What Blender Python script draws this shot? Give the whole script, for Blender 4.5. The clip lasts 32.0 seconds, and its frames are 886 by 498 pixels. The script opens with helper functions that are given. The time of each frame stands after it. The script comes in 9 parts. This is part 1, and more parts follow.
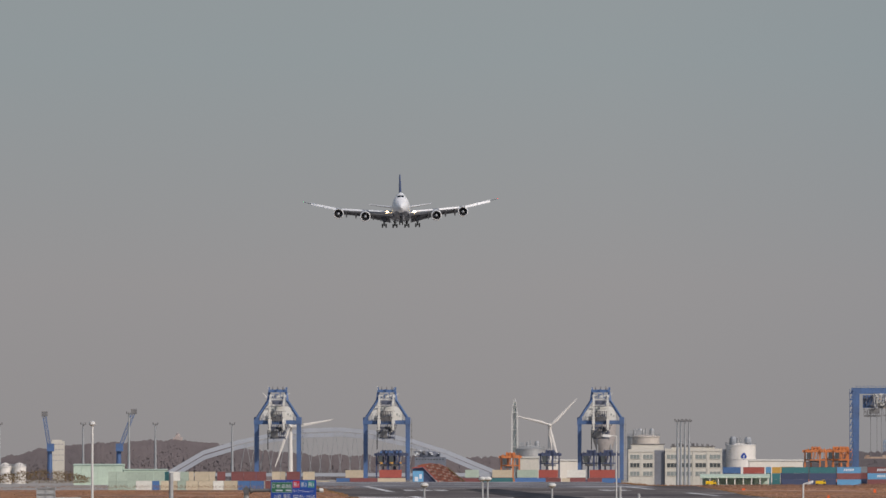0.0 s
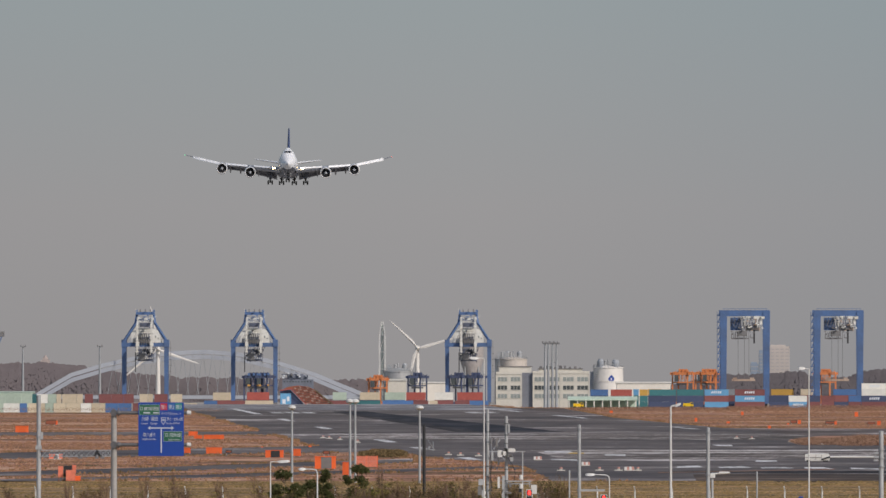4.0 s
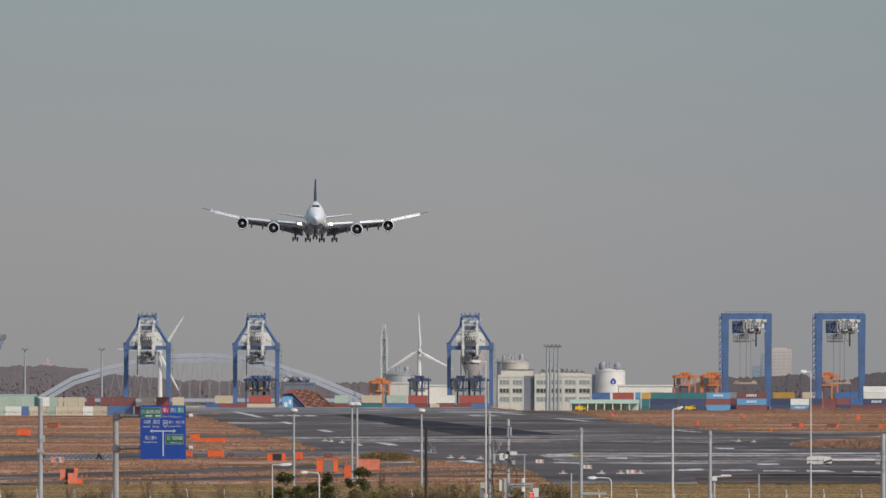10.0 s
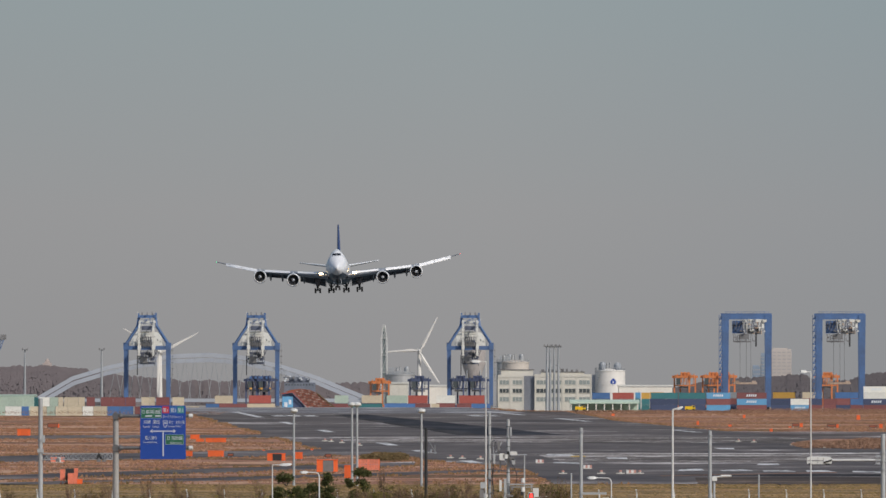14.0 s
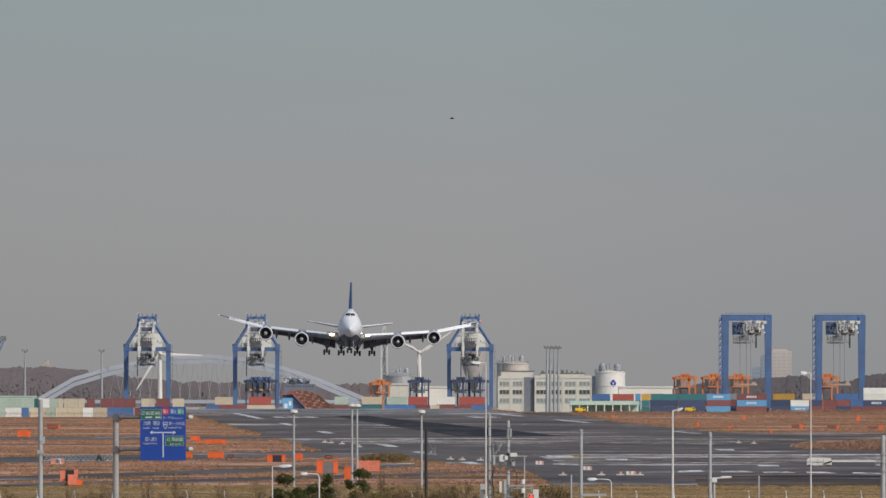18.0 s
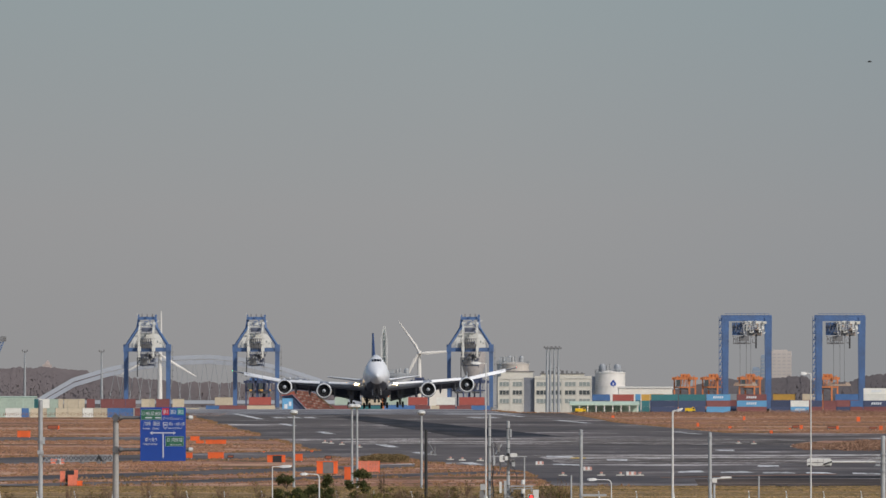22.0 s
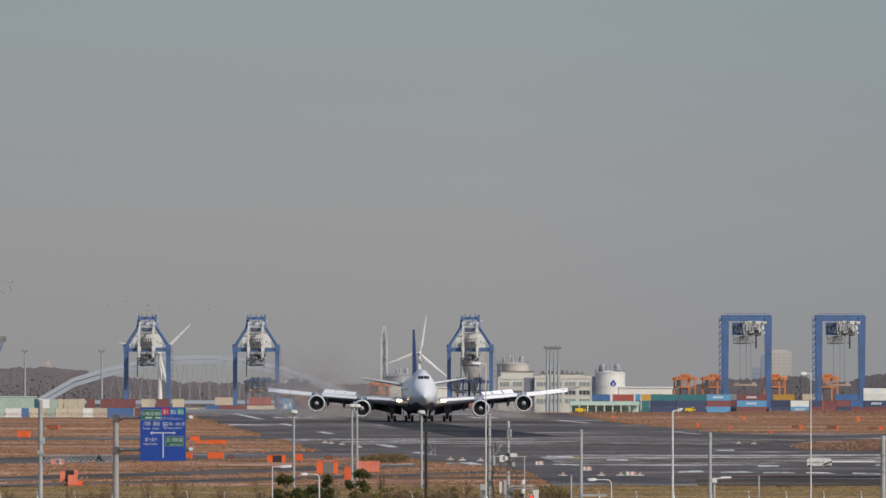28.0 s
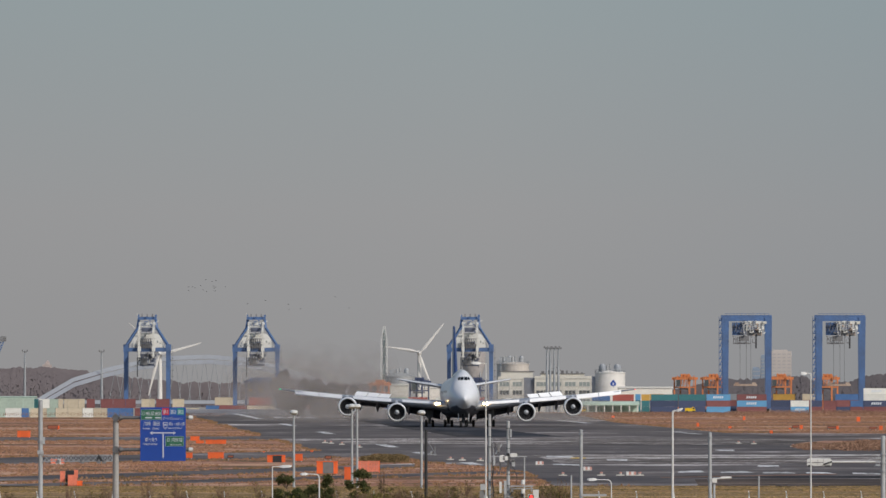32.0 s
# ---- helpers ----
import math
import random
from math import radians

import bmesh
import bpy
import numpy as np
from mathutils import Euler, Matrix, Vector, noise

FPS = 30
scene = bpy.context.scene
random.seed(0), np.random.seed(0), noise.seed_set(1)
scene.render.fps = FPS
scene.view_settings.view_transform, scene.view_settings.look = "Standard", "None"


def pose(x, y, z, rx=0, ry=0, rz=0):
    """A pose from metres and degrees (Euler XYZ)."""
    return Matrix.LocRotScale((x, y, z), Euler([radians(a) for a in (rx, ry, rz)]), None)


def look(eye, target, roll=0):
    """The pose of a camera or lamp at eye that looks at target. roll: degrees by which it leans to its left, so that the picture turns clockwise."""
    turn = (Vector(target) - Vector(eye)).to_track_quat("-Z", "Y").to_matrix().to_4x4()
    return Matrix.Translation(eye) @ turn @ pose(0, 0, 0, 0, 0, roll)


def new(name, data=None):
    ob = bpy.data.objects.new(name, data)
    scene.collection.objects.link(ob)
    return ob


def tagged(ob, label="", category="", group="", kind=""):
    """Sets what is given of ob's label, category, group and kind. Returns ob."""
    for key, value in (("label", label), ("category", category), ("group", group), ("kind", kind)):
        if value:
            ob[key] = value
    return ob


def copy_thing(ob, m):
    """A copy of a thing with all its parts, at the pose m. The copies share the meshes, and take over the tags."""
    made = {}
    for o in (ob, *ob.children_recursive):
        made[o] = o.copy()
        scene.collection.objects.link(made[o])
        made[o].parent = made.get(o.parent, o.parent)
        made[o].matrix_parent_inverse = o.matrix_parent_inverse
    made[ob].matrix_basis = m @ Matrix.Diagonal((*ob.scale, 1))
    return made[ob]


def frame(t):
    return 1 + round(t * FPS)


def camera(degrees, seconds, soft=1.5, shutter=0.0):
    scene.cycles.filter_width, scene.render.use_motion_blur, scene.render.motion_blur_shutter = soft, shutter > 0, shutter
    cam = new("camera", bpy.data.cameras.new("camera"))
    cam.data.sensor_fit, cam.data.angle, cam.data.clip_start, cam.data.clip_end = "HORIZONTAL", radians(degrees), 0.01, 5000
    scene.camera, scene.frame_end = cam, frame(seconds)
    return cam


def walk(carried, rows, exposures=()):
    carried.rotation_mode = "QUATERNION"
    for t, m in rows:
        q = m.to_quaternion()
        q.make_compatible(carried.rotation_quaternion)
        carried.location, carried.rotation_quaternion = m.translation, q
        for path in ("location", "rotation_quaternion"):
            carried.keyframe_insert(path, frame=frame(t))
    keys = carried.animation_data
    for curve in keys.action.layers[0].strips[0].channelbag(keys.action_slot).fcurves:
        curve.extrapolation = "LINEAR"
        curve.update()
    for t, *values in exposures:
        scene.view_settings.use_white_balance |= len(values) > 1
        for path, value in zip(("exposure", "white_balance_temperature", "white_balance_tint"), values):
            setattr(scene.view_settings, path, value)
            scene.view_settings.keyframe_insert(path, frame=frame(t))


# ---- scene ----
# One fixed tripod eleven metres above the airfield, with a very long lens that is swung down and settled in the first seconds.
cam = camera(3.7, 32.0, soft=1.5)
VIEW = [
    (0, pose(0, 0, 11.3, 90.7912, 0, 0.5452)),
    (0.1, pose(0, 0, 11.3, 90.7553, 0, 0.5405)),
    (0.2, pose(0, 0, 11.3, 90.7246, 0, 0.5169)),
    (0.3, pose(0, 0, 11.3, 90.7069, 0, 0.4367)),
    (0.4, pose(0, 0, 11.3, 90.7046, 0, 0.3021)),
    (0.5, pose(0, 0, 11.3, 90.6935, 0, 0.1770)),
    (0.6, pose(0, 0, 11.3, 90.6821, 0, 0.1133)),
    (0.7, pose(0, 0, 11.3, 90.6633, 0, 0.0968)),
    (0.8, pose(0, 0, 11.3, 90.6538, 0, 0.0921)),
    (0.9, pose(0, 0, 11.3, 90.6498, 0, 0.0779)),
    (1, pose(0, 0, 11.3, 90.6503, 0, 0.0522)),
    (1.1, pose(0, 0, 11.3, 90.6432, 0, 0.0165)),
    (1.2, pose(0, 0, 11.3, 90.6335, 0, 0.0024)),
    (1.3, pose(0, 0, 11.3, 90.6194, 0, -0.0047)),
    (1.4, pose(0, 0, 11.3, 90.6120, 0, -0.0094)),
    (1.5, pose(0, 0, 11.3, 90.6033, 0, -0.0073)),
    (1.6, pose(0, 0, 11.3, 90.5835, 0, -0.0094)),
    (1.7, pose(0, 0, 11.3, 90.5594, 0, -0.0118)),
    (1.8, pose(0, 0, 11.3, 90.5098, 0, -0.0165)),
    (1.9, pose(0, 0, 11.3, 90.4048, 0, -0.0165)),
    (2, pose(0, 0, 11.3, 90.2816, 0, -0.0144)),
    (2.1, pose(0, 0, 11.3, 90.2620, 0, -0.0142)),
    (2.2, pose(0, 0, 11.3, 90.2998, 0, -0.0212)),
    (2.3, pose(0, 0, 11.3, 90.3328, 0, -0.0260)),
    (2.4, pose(0, 0, 11.3, 90.3753, 0, -0.0260)),
    (2.5, pose(0, 0, 11.3, 90.4116, 0, -0.0253)),
    (2.75, pose(0, 0, 11.3, 90.4367, 0, -0.0189)),
    (3, pose(0, 0, 11.3, 90.4513, 0, -0.0146)),
    (3.5, pose(0, 0, 11.3, 90.4622, 0, -0.0109)),
    (4.5, pose(0, 0, 11.3, 90.4721, 0, -0.0047)),
    (5.5, pose(0, 0, 11.3, 90.4768, 0, 0.0000)),
    (8, pose(0, 0, 11.3, 90.4777, 0, 0.0000)),
    (9, pose(0, 0, 11.3, 90.4796, 0, 0.0000)),
    (14.5, pose(0, 0, 11.3, 90.4803, 0, 0.0000)),
    (16.5, pose(0, 0, 11.3, 90.4803, 0, -0.0035)),
    (17, pose(0, 0, 11.3, 90.4730, 0, 0.0000)),
    (17.5, pose(0, 0, 11.3, 90.4839, 0, -0.0035)),
    (18, pose(0, 0, 11.3, 90.4858, 0, 0.0000)),
    (18.5, pose(0, 0, 11.3, 90.4839, 0, 0.0071)),
    (19, pose(0, 0, 11.3, 90.4730, 0, 0.0071)),
    (19.5, pose(0, 0, 11.3, 90.4839, 0, -0.0035)),
    (20, pose(0, 0, 11.3, 90.4876, 0, 0.0000)),
    (32, pose(0, 0, 11.3, 90.4876, 0, 0.0000)),
]
LIGHTING = [(0.0, -0.06, 6640, 14), (2.4, -0.07, 6700, 15), (3.0, 0.0, 6680, 15), (3.5, 0.02, 6640, 14), (5.5, 0.03, 6530, 11), (19.0, 0.02, 6470, 10), (32.0, 0.02, 6470, 10)]
walk(cam, VIEW, LIGHTING)

# ---- daylight: low winter sun from behind and to the right ----
world = bpy.data.worlds.new("hazy_sky")
scene.world = world
world.use_nodes = True
wn = world.node_tree.nodes
wl = world.node_tree.links
sky = wn.new("ShaderNodeTexSky")
sky.sky_type = "NISHITA"
sky.sun_disc = False
sky.sun_elevation = radians(36)
sky.sun_rotation = radians(138)
sky.air_density = 1.0
sky.dust_density = 1.0
sky.ozone_density = 1.2
back = wn["Background"]
back.inputs["Strength"].default_value = 0.10
wl.new(sky.outputs["Color"], back.inputs["Color"])
sun_data = bpy.data.lights.new("sun", "SUN")
sun_data.energy = 2.95
sun_data.angle = radians(0.6)
sun_data.color = (1.0, 0.94, 0.86)
sun = new("sun", sun_data)
SUN_AZ, SUN_EL = radians(138), radians(36)
sun.matrix_world = look((0, 0, 200), (-200 * math.sin(SUN_AZ) * math.cos(SUN_EL), -200 * math.cos(SUN_AZ) * math.cos(SUN_EL), 200 - 200 * math.sin(SUN_EL)))


# ---- materials ----
def mat(name, color, rough=0.6, metal=0.0, vary=0.12, scale=1.0, bump=0.0, tint=None, per_object=0.0, emit=0.0, stretch=(1, 1, 1)):
    """Procedural paint: two scales of noise, optional bump, a second tint for stains and a shift from object to object."""
    m = bpy.data.materials.new(name)
    m.use_nodes = True
    nt = m.node_tree
    n, l = nt.nodes, nt.links
    bsdf = n["Principled BSDF"]
    bsdf.inputs["Roughness"].default_value = rough
    bsdf.inputs["Metallic"].default_value = metal
    coord = n.new("ShaderNodeTexCoord")
    mapping = n.new("ShaderNodeMapping")
    mapping.inputs["Scale"].default_value = stretch
    l.new(coord.outputs["Object"], mapping.inputs["Vector"])
    big = n.new("ShaderNodeTexNoise")
    big.inputs["Scale"].default_value = 0.35 * scale
    big.inputs["Detail"].default_value = 4
    fine = n.new("ShaderNodeTexNoise")
    fine.inputs["Scale"].default_value = 4.0 * scale
    fine.inputs["Detail"].default_value = 6
    l.new(mapping.outputs["Vector"], big.inputs["Vector"])
    l.new(mapping.outputs["Vector"], fine.inputs["Vector"])
    stain = n.new("ShaderNodeMix")
    stain.data_type = "RGBA"
    dark = tint or tuple(c * (1 - 2.2 * vary) for c in color)
    stain.inputs["A"].default_value = (*color, 1)
    stain.inputs["B"].default_value = (*dark, 1)
    ramp = n.new("ShaderNodeMapRange")
    ramp.inputs["From Min"].default_value = 0.42
    ramp.inputs["From Max"].default_value = 0.72
    l.new(big.outputs["Fac"], ramp.inputs["Value"])
    l.new(ramp.outputs["Result"], stain.inputs["Factor"])
    hsv = n.new("ShaderNodeHueSaturation")
    span = n.new("ShaderNodeMapRange")
    span.inputs["From Min"].default_value = 0.25
    span.inputs["From Max"].default_value = 0.75
    span.inputs["To Min"].default_value = 1 - vary
    span.inputs["To Max"].default_value = 1 + vary
    l.new(fine.outputs["Fac"], span.inputs["Value"])
    value = span.outputs["Result"]
    if per_object:
        info = n.new("ShaderNodeObjectInfo")
        shift = n.new("ShaderNodeMapRange")
        shift.inputs["To Min"].default_value = 1 - per_object
        shift.inputs["To Max"].default_value = 1 + per_object
        l.new(info.outputs["Random"], shift.inputs["Value"])
        times = n.new("ShaderNodeMath")
        times.operation = "MULTIPLY"
        l.new(value, times.inputs[0])
        l.new(shift.outputs["Result"], times.inputs[1])
        value = times.outputs["Value"]
    l.new(value, hsv.inputs["Value"])
    l.new(stain.outputs["Result"], hsv.inputs["Color"])
    l.new(hsv.outputs["Color"], bsdf.inputs["Base Color"])
    if bump:
        relief = n.new("ShaderNodeBump")
        relief.inputs["Strength"].default_value = bump
        relief.inputs["Distance"].default_value = 0.05
        l.new(fine.outputs["Fac"], relief.inputs["Height"])
        l.new(relief.outputs["Normal"], bsdf.inputs["Normal"])
    if emit:
        bsdf.inputs["Emission Color"].default_value = (*color, 1)
        bsdf.inputs["Emission Strength"].default_value = emit
    return m


AIR_WHITE = mat("aircraft_white", (0.64, 0.65, 0.67), 0.28, 0, 0.03, 0.4)
SLAT_WHITE = mat("slat_white", (0.80, 0.80, 0.80), 0.35, 0, 0.04, 0.8)
AIR_GREY = mat("aircraft_grey", (0.42, 0.44, 0.47), 0.4, 0, 0.06, 0.5)
# Flap grey darkened far below its own tone to imitate the wing's shade.
FLAP_SHADE = mat("flap_shade", (0.085, 0.09, 0.11), 0.45, 0, 0.08, 0.6)
AIR_WING = mat("wing_grey", (0.24, 0.26, 0.30), 0.42, 0, 0.08, 0.6)
AIR_BLUE = mat("tail_blue", (0.025, 0.045, 0.14), 0.35, 0, 0.05, 0.4)
AIR_LIP = mat("polished_lip", (0.80, 0.80, 0.80), 0.3, 0.45, 0.04, 1)
DARK = mat("dark_interior", (0.012, 0.013, 0.015), 0.6, 0, 0.1, 2)
FAN = mat("fan_metal", (0.10, 0.10, 0.11), 0.4, 0.7, 0.1, 2)
COCKPIT = mat("cockpit_glass", (0.012, 0.015, 0.02), 0.08, 0, 0.02, 1)
RUBBER = mat("tyre_rubber", (0.02, 0.02, 0.021), 0.85, 0, 0.1, 3)
STRUT = mat("gear_metal", (0.085, 0.088, 0.095), 0.6, 0.1, 0.1, 2)
LAMP_WHITE = mat("landing_light", (1.0, 0.72, 0.38), 0.3, 0, 0, 1, emit=14)
LAMP_RED = mat("red_nav_light", (1.0, 0.05, 0.03), 0.3, 0, 0, 1, emit=2.5)
LAMP_GREEN = mat("green_nav_light", (0.05, 1.0, 0.35), 0.3, 0, 0, 1, emit=2)
CRANE_BLUE = mat("crane_blue", (0.062, 0.125, 0.27), 0.55, 0, 0.14, 0.4, tint=(0.06, 0.095, 0.18))
CRANE_WHITE = mat("crane_white", (0.62, 0.61, 0.57), 0.55, 0, 0.12, 0.5, tint=(0.45, 0.42, 0.36))
# Machinery grey is raised to imitate haze over the port.
CRANE_GREY = mat("crane_machinery", (0.19, 0.185, 0.185), 0.6, 0.2, 0.2, 0.8)
STEEL = mat("galvanised_steel", (0.36, 0.37, 0.38), 0.5, 0.45, 0.1, 1.5)
POLE_GREY = mat("pole_grey", (0.36, 0.375, 0.385), 0.55, 0, 0.08, 1.2, tint=(0.29, 0.29, 0.285))
POLE_WHITE = mat("pole_white", (0.60, 0.60, 0.58), 0.5, 0, 0.06, 1.2)
BLACK = mat("black_paint", (0.02, 0.02, 0.022), 0.5, 0, 0.1, 2)
ORANGE = mat("signal_orange", (0.72, 0.115, 0.022), 0.5, 0, 0.08, 1, per_object=0.08)
ORANGE_PALE = mat("faded_orange_net", (0.72, 0.20, 0.12), 0.8, 0, 0.15, 2)
CARRIER = mat("carrier_orange", (0.56, 0.185, 0.06), 0.5, 0, 0.1, 0.6)
CONCRETE = mat("concrete", (0.50, 0.48, 0.43), 0.85, 0, 0.08, 0.5, tint=(0.40, 0.38, 0.34))
WALL_BEIGE = mat("beige_render", (0.54, 0.51, 0.45), 0.85, 0, 0.07, 0.3, tint=(0.50, 0.47, 0.40))
WALL_WHITE = mat("white_cladding", (0.68, 0.635, 0.565), 0.7, 0, 0.06, 0.3)
WALL_GREEN = mat("pale_green_cladding", (0.46, 0.56, 0.46), 0.75, 0, 0.08, 0.3)
ROOF_DARK = mat("roof_dark", (0.16, 0.15, 0.145), 0.8, 0, 0.12, 0.5)
GLASS_DARK = mat("window_dark", (0.06, 0.07, 0.075), 0.15, 0, 0.05, 1)
GLASS_PALE = mat("window_pale", (0.24, 0.265, 0.255), 0.2, 0, 0.05, 1)
TANK = mat("tank_white", (0.66, 0.625, 0.58), 0.5, 0, 0.06, 0.25)
SILVER = mat("tank_silver", (0.36, 0.36, 0.36), 0.5, 0.3, 0.1, 0.3)
BRIDGE = mat("bridge_grey", (0.34, 0.36, 0.40), 0.6, 0, 0.05, 0.1)
TURBINE = mat("turbine_white", (0.62, 0.59, 0.55), 0.5, 0, 0.04, 0.3)
FAR_BLUE = mat("distant_blue_glass", (0.22, 0.27, 0.34), 0.4, 0, 0.05, 0.2)
# Raised, mauve-grey wood colour stands in for distance haze.
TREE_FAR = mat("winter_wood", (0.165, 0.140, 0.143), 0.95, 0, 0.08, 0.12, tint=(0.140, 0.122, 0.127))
TREE_DARK = mat("darker_wood", (0.125, 0.110, 0.116), 0.95, 0, 0.12, 0.12, tint=(0.098, 0.088, 0.096))
BARK = mat("bark", (0.15, 0.11, 0.08), 0.9, 0, 0.2, 3)
DRY_BUSH = mat("dry_bush", (0.17, 0.115, 0.06), 0.95, 0, 0.3, 1, tint=(0.09, 0.075, 0.035))
SIGN_BLUE = mat("sign_blue", (0.001, 0.043, 0.275), 0.6, 0, 0.05, 0.5)
SIGN_GREEN = mat("sign_green", (0.008, 0.105, 0.05), 0.4, 0, 0.05, 0.5)
SIGN_RED = mat("sign_red", (0.42, 0.02, 0.04), 0.4, 0, 0.05, 0.5)
SIGN_CYAN = mat("sign_pale_blue", (0.05, 0.25, 0.55), 0.4, 0, 0.05, 0.5)
SIGN_TEAL = mat("sign_teal", (0.025, 0.20, 0.19), 0.4, 0, 0.05, 0.5)
SIGN_WHITE = mat("sign_white", (0.66, 0.69, 0.72), 0.4, 0, 0.03, 0.5)
SIGN_YELLOW = mat("sign_yellow", (0.75, 0.48, 0.01), 0.5, 0, 0.06, 0.5)
PAINT_YELLOW = mat("taxi_paint", (0.60, 0.38, 0.05), 0.8, 0, 0.2, 0.2)
BROWN_SIGN = mat("brown_sign", (0.28, 0.08, 0.04), 0.6, 0, 0.1, 1)
SIGNAL_RED = mat("signal_red_glow", (1.0, 0.04, 0.03), 0.4, 0, 0, 1, emit=2.5)
TOWER_CREAM = mat("distant_cream_wall", (0.45, 0.40, 0.37), 0.8, 0, 0.05, 0.2)
SIGN_TEXT = mat("sign_lettering", (0.50, 0.53, 0.57), 0.5, 0, 0.05, 1)
LAMP_FADED = mat("faded_red_lamp", (0.50, 0.25, 0.21), 0.6, 0, 0.15, 2)
BIRD = mat("bird_dark", (0.03, 0.028, 0.026), 0.8, 0, 0.1, 3)
ROPE = mat("tan_rope", (0.30, 0.24, 0.15), 0.8, 0, 0.1, 2)
RECESS = mat("recess_shade", (0.17, 0.18, 0.21), 0.4, 0, 0.1, 0.5)
BOX_COLOURS = {
    "g": mat("container_pale_green", (0.38, 0.45, 0.37), 0.6, 0, 0.1, 0.3, per_object=0.12),
    "b": mat("container_beige", (0.56, 0.47, 0.34), 0.6, 0, 0.1, 0.3, per_object=0.12),
    "m": mat("container_maroon", (0.21, 0.072, 0.068), 0.6, 0, 0.12, 0.3, per_object=0.15),
    "r": mat("container_red", (0.38, 0.085, 0.065), 0.6, 0, 0.12, 0.3, per_object=0.12),
    "u": mat("container_blue", (0.065, 0.15, 0.33), 0.6, 0, 0.12, 0.3, per_object=0.15),
    "l": mat("container_light_blue", (0.12, 0.32, 0.52), 0.6, 0, 0.1, 0.3, per_object=0.1),
    "n": mat("container_navy", (0.05, 0.065, 0.125), 0.6, 0, 0.12, 0.3, per_object=0.15),
    "t": mat("container_teal", (0.035, 0.15, 0.16), 0.6, 0, 0.12, 0.3, per_object=0.15),
    "w": mat("container_white", (0.70, 0.68, 0.62), 0.6, 0, 0.1, 0.3, per_object=0.08),
    "y": mat("container_ochre", (0.52, 0.30, 0.06), 0.6, 0, 0.1, 0.3, per_object=0.1),
    "s": mat("container_grey", (0.24, 0.25, 0.26), 0.6, 0, 0.12, 0.3, per_object=0.1),
}


def mottled(name, stops, layers, gain=2.2, rough=0.95, gloss=0.1):
    """Ground cover: noises of several sizes, each (per metre across, per metre along, weight), summed into a colour ramp."""
    m = bpy.data.materials.new(name)
    m.use_nodes = True
    n, l = m.node_tree.nodes, m.node_tree.links
    bsdf = n["Principled BSDF"]
    bsdf.inputs["Roughness"].default_value = rough
    bsdf.inputs["Specular IOR Level"].default_value = gloss
    geo = n.new("ShaderNodeNewGeometry")
    total = None
    for sx, sy, weight in layers:
        mp = n.new("ShaderNodeMapping")
        mp.inputs["Scale"].default_value = (sx, sy, sx)
        l.new(geo.outputs["Position"], mp.inputs["Vector"])
        t = n.new("ShaderNodeTexNoise")
        t.inputs["Scale"].default_value = 1.0
        t.inputs["Detail"].default_value = 4
        t.inputs["Roughness"].default_value = 0.62
        l.new(mp.outputs["Vector"], t.inputs["Vector"])
        w = n.new("ShaderNodeMath")
        w.operation = "MULTIPLY_ADD"
        l.new(t.outputs["Fac"], w.inputs[0])
        w.inputs[1].default_value = weight
        w.inputs[2].default_value = -0.5 * weight
        if total is not None:
            l.new(total, w.inputs[2])
            shift = n.new("ShaderNodeMath")
            shift.operation = "SUBTRACT"
            l.new(w.outputs["Value"], shift.inputs[0])
            shift.inputs[1].default_value = 0.5 * weight
            total = shift.outputs["Value"]
        else:
            total = w.outputs["Value"]
    g = n.new("ShaderNodeMath")
    g.operation = "MULTIPLY_ADD"
    l.new(total, g.inputs[0])
    g.inputs[1].default_value = gain
    g.inputs[2].default_value = 0.5
    ramp = n.new("ShaderNodeValToRGB")
    e = ramp.color_ramp.elements
    e[0].position, e[0].color = stops[0][0], (*stops[0][1], 1)
    e[1].position, e[1].color = stops[-1][0], (*stops[-1][1], 1)
    for p, c in stops[1:-1]:
        e.new(p).color = (*c, 1)
    l.new(g.outputs["Value"], ramp.inputs["Fac"])
    l.new(ramp.outputs["Color"], bsdf.inputs["Base Color"])
    return m


GRASS = mottled("dry_grass", [(0.05, (0.102, 0.077, 0.039)), (0.26, (0.194, 0.104, 0.064)), (0.48, (0.286, 0.142, 0.094)), (0.70, (0.372, 0.204, 0.134)), (0.95, (0.510, 0.319, 0.211))], [(0.006, 0.022, 1.1), (0.022, 0.030, 0.9), (0.12, 0.05, 0.8), (0.8, 0.18, 0.6)], 2.5)
GRASS_NEAR = mottled("mown_turf", [(0.05, (0.094, 0.070, 0.028)), (0.35, (0.172, 0.116, 0.047)), (0.6, (0.272, 0.165, 0.078)), (0.95, (0.437, 0.275, 0.135))], [(0.004, 0.045, 1.3), (0.02, 0.11, 0.6), (0.25, 0.10, 0.6), (1.5, 0.3, 0.5)])
BANK = mottled("bank_turf", [(0.05, (0.165, 0.125, 0.045)), (0.28, (0.275, 0.180, 0.075)), (0.5, (0.395, 0.205, 0.106)), (0.72, (0.44, 0.245, 0.128)), (0.95, (0.52, 0.345, 0.165))], [(0.05, 0.08, 0.7), (0.22, 0.22, 0.7), (1.2, 0.9, 0.6), (6.0, 2.5, 0.9)], 2.0)
